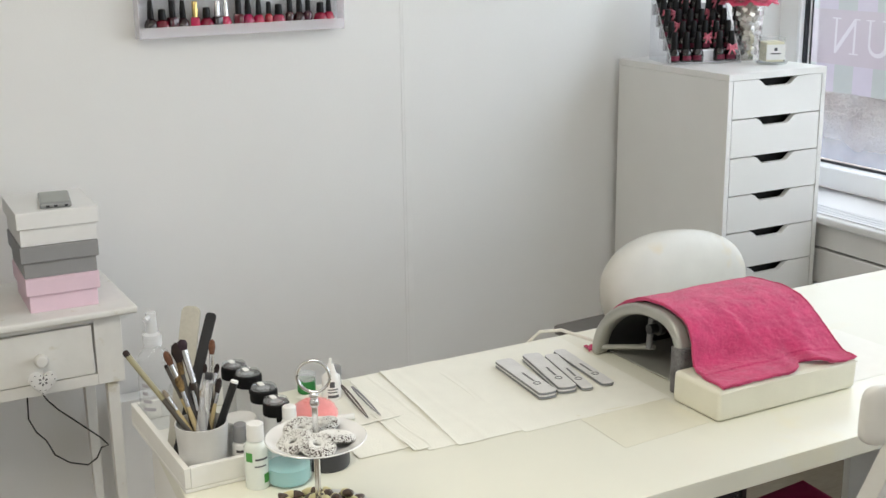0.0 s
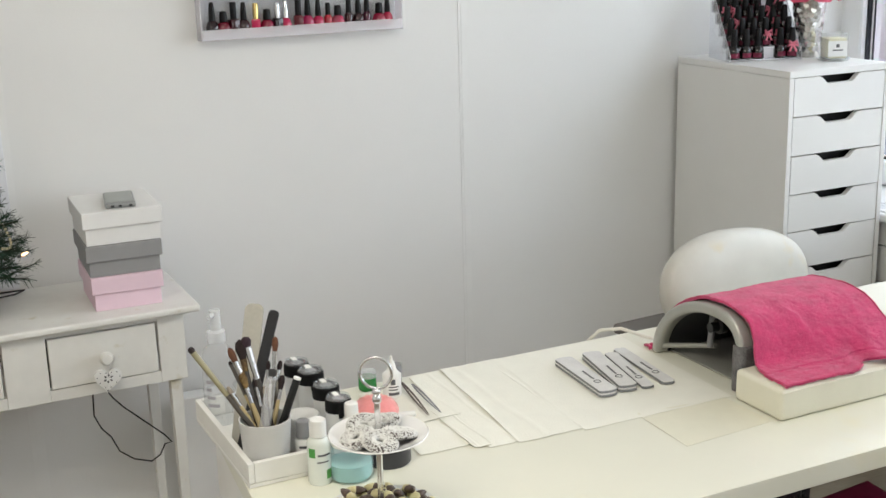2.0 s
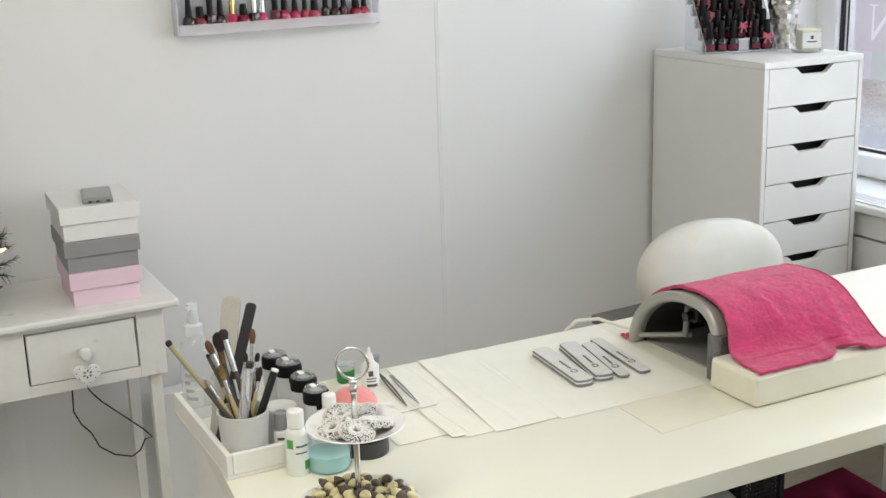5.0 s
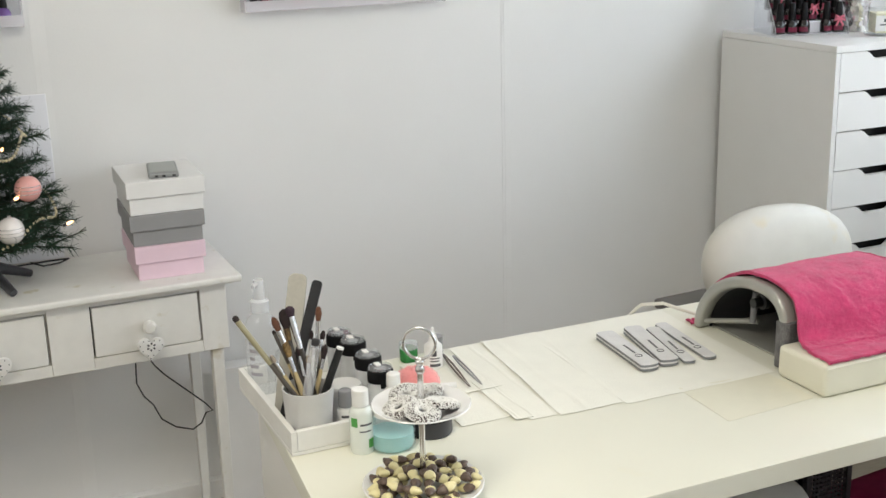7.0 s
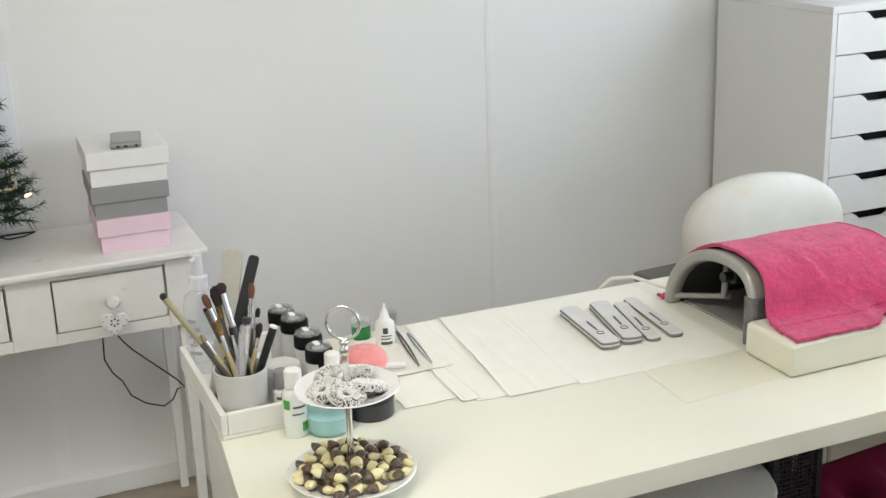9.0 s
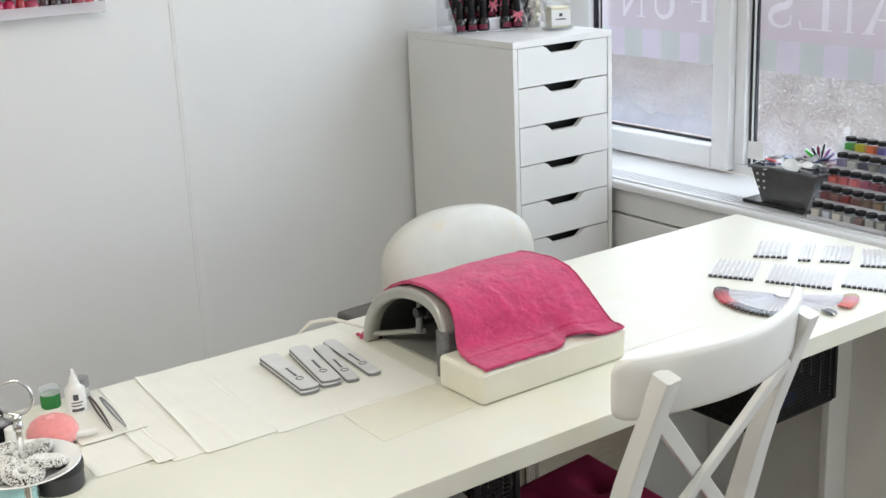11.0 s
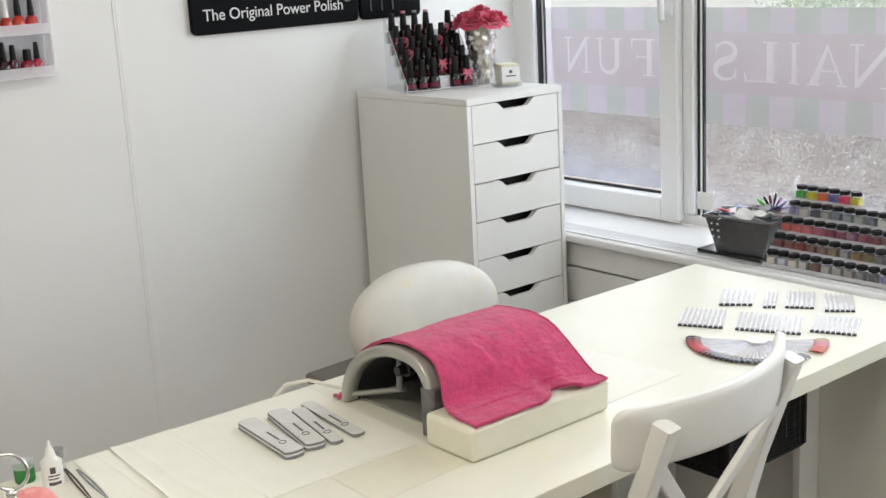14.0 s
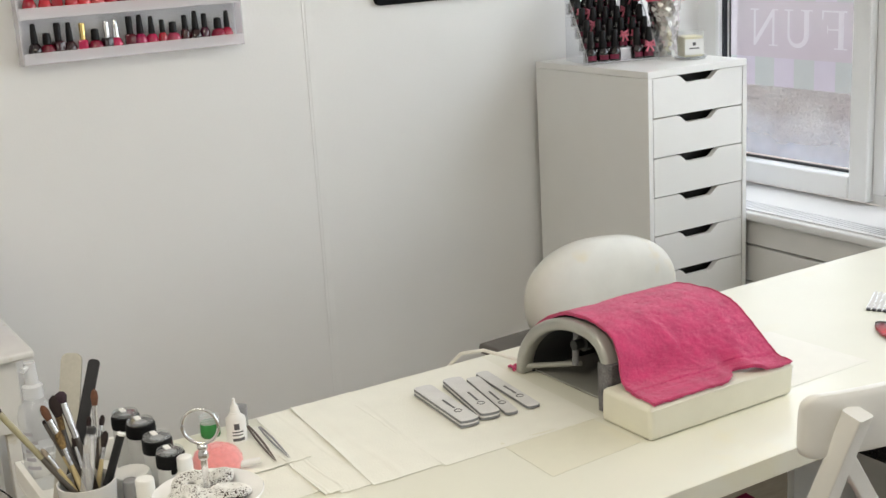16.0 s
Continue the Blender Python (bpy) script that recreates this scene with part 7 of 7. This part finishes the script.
# ---------------------------------------------------------------- small Christmas tree
TRX, TRY, TRH = 0.285, 3.155, 0.64
NEED = mat("pine_needle", "1c3826", 0.7, vary=0.5, grain=40, second="10261a")
NEEDT = mat("pine_twig", "2c2a1c", 0.8, vary=0.2)
tree = thing("christmas_tree", "small artificial fir with lights and baubles", "christmas tree", pose(TRX, TRY, SZ))
part("trunk", tube([(0, 0, 0.03), (0, 0, TRH - 0.04)], [0.011, 0.004], 8), NEEDT, tree)
for k in range(4):
    a = radians(25 + 90 * k)
    part("stand_leg", tube([(0, 0, 0.045), (0.035 * math.cos(a), 0.035 * math.sin(a), 0.038), (0.105 * math.cos(a), 0.105 * math.sin(a), 0.009)], [0.017, 0.013, 0.009], 8), DGREYP, tree, "dark green plastic foot")
rt = random.Random(31)
tips = []
crown = bmesh.new()
needles_v, needles_f = [], []
for layer in range(13):
    z = 0.10 + layer * 0.0405
    R = 0.205 * (1 - layer / 14.5) ** 0.85
    n = max(5, 11 - layer // 2)
    for k in range(n):
        a = 2 * math.pi * (k + 0.5 * (layer % 2)) / n + rt.uniform(-0.2, 0.2)
        ln = R * rt.uniform(0.8, 1.1)
        if math.sin(a) > 0.2:
            ln = min(ln, 0.155 / max(0.2, math.sin(a)))
        p0 = Vector((0, 0, z))
        p1 = Vector((math.cos(a) * ln, math.sin(a) * ln, z + rt.uniform(-0.01, 0.03)))
        tips.append(p1)
        branches = [(p0, p1)]
        for s in (-1, 1):
            for q in (0.45, 0.7):
                st_ = p0.lerp(p1, q)
                d = Vector((math.cos(a + s * 0.8), math.sin(a + s * 0.8), 0.25))
                branches.append((st_, st_ + d * ln * 0.36))
        for c0, c1 in branches:
            tube([c0, c1], [0.0022, 0.001], 5, bm=crown)
            dd = (c1 - c0)
            m_ = max(6, int(dd.length / 0.0011))
            for i in range(m_):
                q = c0.lerp(c1, (i + 0.5) / m_)
                rnd = Vector((rt.uniform(-1, 1), rt.uniform(-1, 1), rt.uniform(-1, 1)))
                nd = (rnd.normalized() + dd.normalized() * 0.9).normalized()
                sd = nd.cross(rnd + Vector((0.1, 0.2, 0.3))).normalized() * 0.0009
                e = q + nd * rt.uniform(0.016, 0.026)
                b0 = len(needles_v)
                needles_v += [q - sd, q + sd, e + sd * 0.4, e - sd * 0.4]
                needles_f.append((b0, b0 + 1, b0 + 2, b0 + 3))
part("branchwork", crown, NEEDT, tree)
nm_ = bpy.data.meshes.new("needles")
nm_.from_pydata([tuple(v) for v in needles_v], [], needles_f)
nm_.materials.append(NEED)
no = new("needles", nm_)
no.parent = tree
BAUW = mat("bauble_white", (0.75, 0.72, 0.70, 1), 0.25, vary=0.15, coat=0.5)
BAUP = mat("bauble_pink", "dfa5a0", 0.15, vary=0.15, coat=0.8)
GLOWM = mat("fairy_light_glow", (1.0, 0.52, 0.24, 1), 0.4, vary=0, emit=5.0)
def bauble(x, y, z, r, m, label):
    t = thing("bauble", label, "bauble", pose(x, y, z), group="baubles on the tree")
    b = bmesh.new()
    bmesh.ops.create_uvsphere(b, u_segments=28, v_segments=18, radius=r)
    part("ball", b, m, t)
    part("cap", lathe([(0, r * 0.97), (0.005, r * 0.97), (0.005, r * 0.97 + 0.006), (0, r * 0.97 + 0.007)], 12), CAPS, t)
    for k in range(3):
        part("stripe", tube([(r * 1.004 * math.cos(2 * math.pi * j / 24) * math.cos(0.25 * (k - 1)), r * 1.004 * math.sin(2 * math.pi * j / 24) * math.cos(0.25 * (k - 1)), r * math.sin(0.28 * (k - 1))) for j in range(24)], 0.0007, 5, closed=True), CAPS, t)
    return t


bauble(0.335, 3.005, 0.877, 0.029, BAUW, "white striped bauble hanging on the tree")
bauble(0.382, 3.035, 0.956, 0.028, BAUP, "glossy pink bauble hanging on the tree")
bauble(TRX + 0.005, TRY - 0.15, SZ + 0.30, 0.022, BAUW, "white striped bauble hanging on the tree")
bauble(TRX - 0.09, TRY - 0.12, SZ + 0.2, 0.024, BAUP, "glossy pink bauble hanging on the tree")
for k, p in enumerate(((0.167, -0.115, 0.152), (0.065, -0.135, 0.222), (0.052, -0.115, 0.323), (0.02, -0.11, 0.38), (-0.05, -0.14, 0.26))):
    t = thing("fairy_light", "lit warm fairy light on the tree", "fairy light", pose(TRX + p[0], TRY + p[1], SZ + p[2]), group="fairy lights")
    part("bulb", lathe([(0, 0), (0.0028, 0.002), (0.0034, 0.007), (0.002, 0.014), (0, 0.016)], 10), GLOWM, t, at=pose(0, 0, 0, 0, 70, 30 * k))
    part("socket", lathe([(0, -0.008), (0.003, -0.008), (0.003, 0.0), (0, 0.0)], 8), DGREYP, t, at=pose(0, 0, 0, 0, 70, 30 * k))
gar = thing("bead_garland", "cream pearl bead garland wound round the tree", "garland")
pb_ = bmesh.new()
for k in range(150):
    a = -2.2 + k * 0.062
    z = SZ + 0.12 + 0.0016 * k + 0.012 * math.sin(k * 0.35)
    R = 0.165 * (1 - (z - SZ - 0.1) / 0.62) + 0.012
    g = bmesh.ops.create_uvsphere(pb_, u_segments=8, v_segments=6, radius=0.0034)
    bmesh.ops.translate(pb_, vec=(TRX + R * math.cos(a), TRY + min(0.15, R * math.sin(a)), z), verts=g["verts"])
part("bead_string", pb_, mat("pearl_bead", "e3d8b4", 0.3, vary=0.08), gar)
tc_ = thing("tree_cable", "thin dark cable of the tree lights on the table", "cable")
part("cable", tube([(0.30, 3.26, SZ + 0.004), (0.36, 3.285, SZ + 0.006), (0.43, 3.295, SZ + 0.005), (0.478, 3.298, SZ + 0.004), (0.452, 3.27, SZ + 0.004), (0.415, 3.262, SZ + 0.004), (0.39, 3.287, SZ + 0.009)], 0.002, 6), CORD, tc_)

uc = thing("desk_cable", "thin black cable hanging below the desktop", "cable")
part("cable", tube([(1.76, 1.80, DZ - 0.0365), (1.80, 1.80, DZ - 0.045), (1.86, 1.80, DZ - 0.043), (1.93, 1.80, DZ - 0.0365)], 0.0024, 6), CORD, uc)
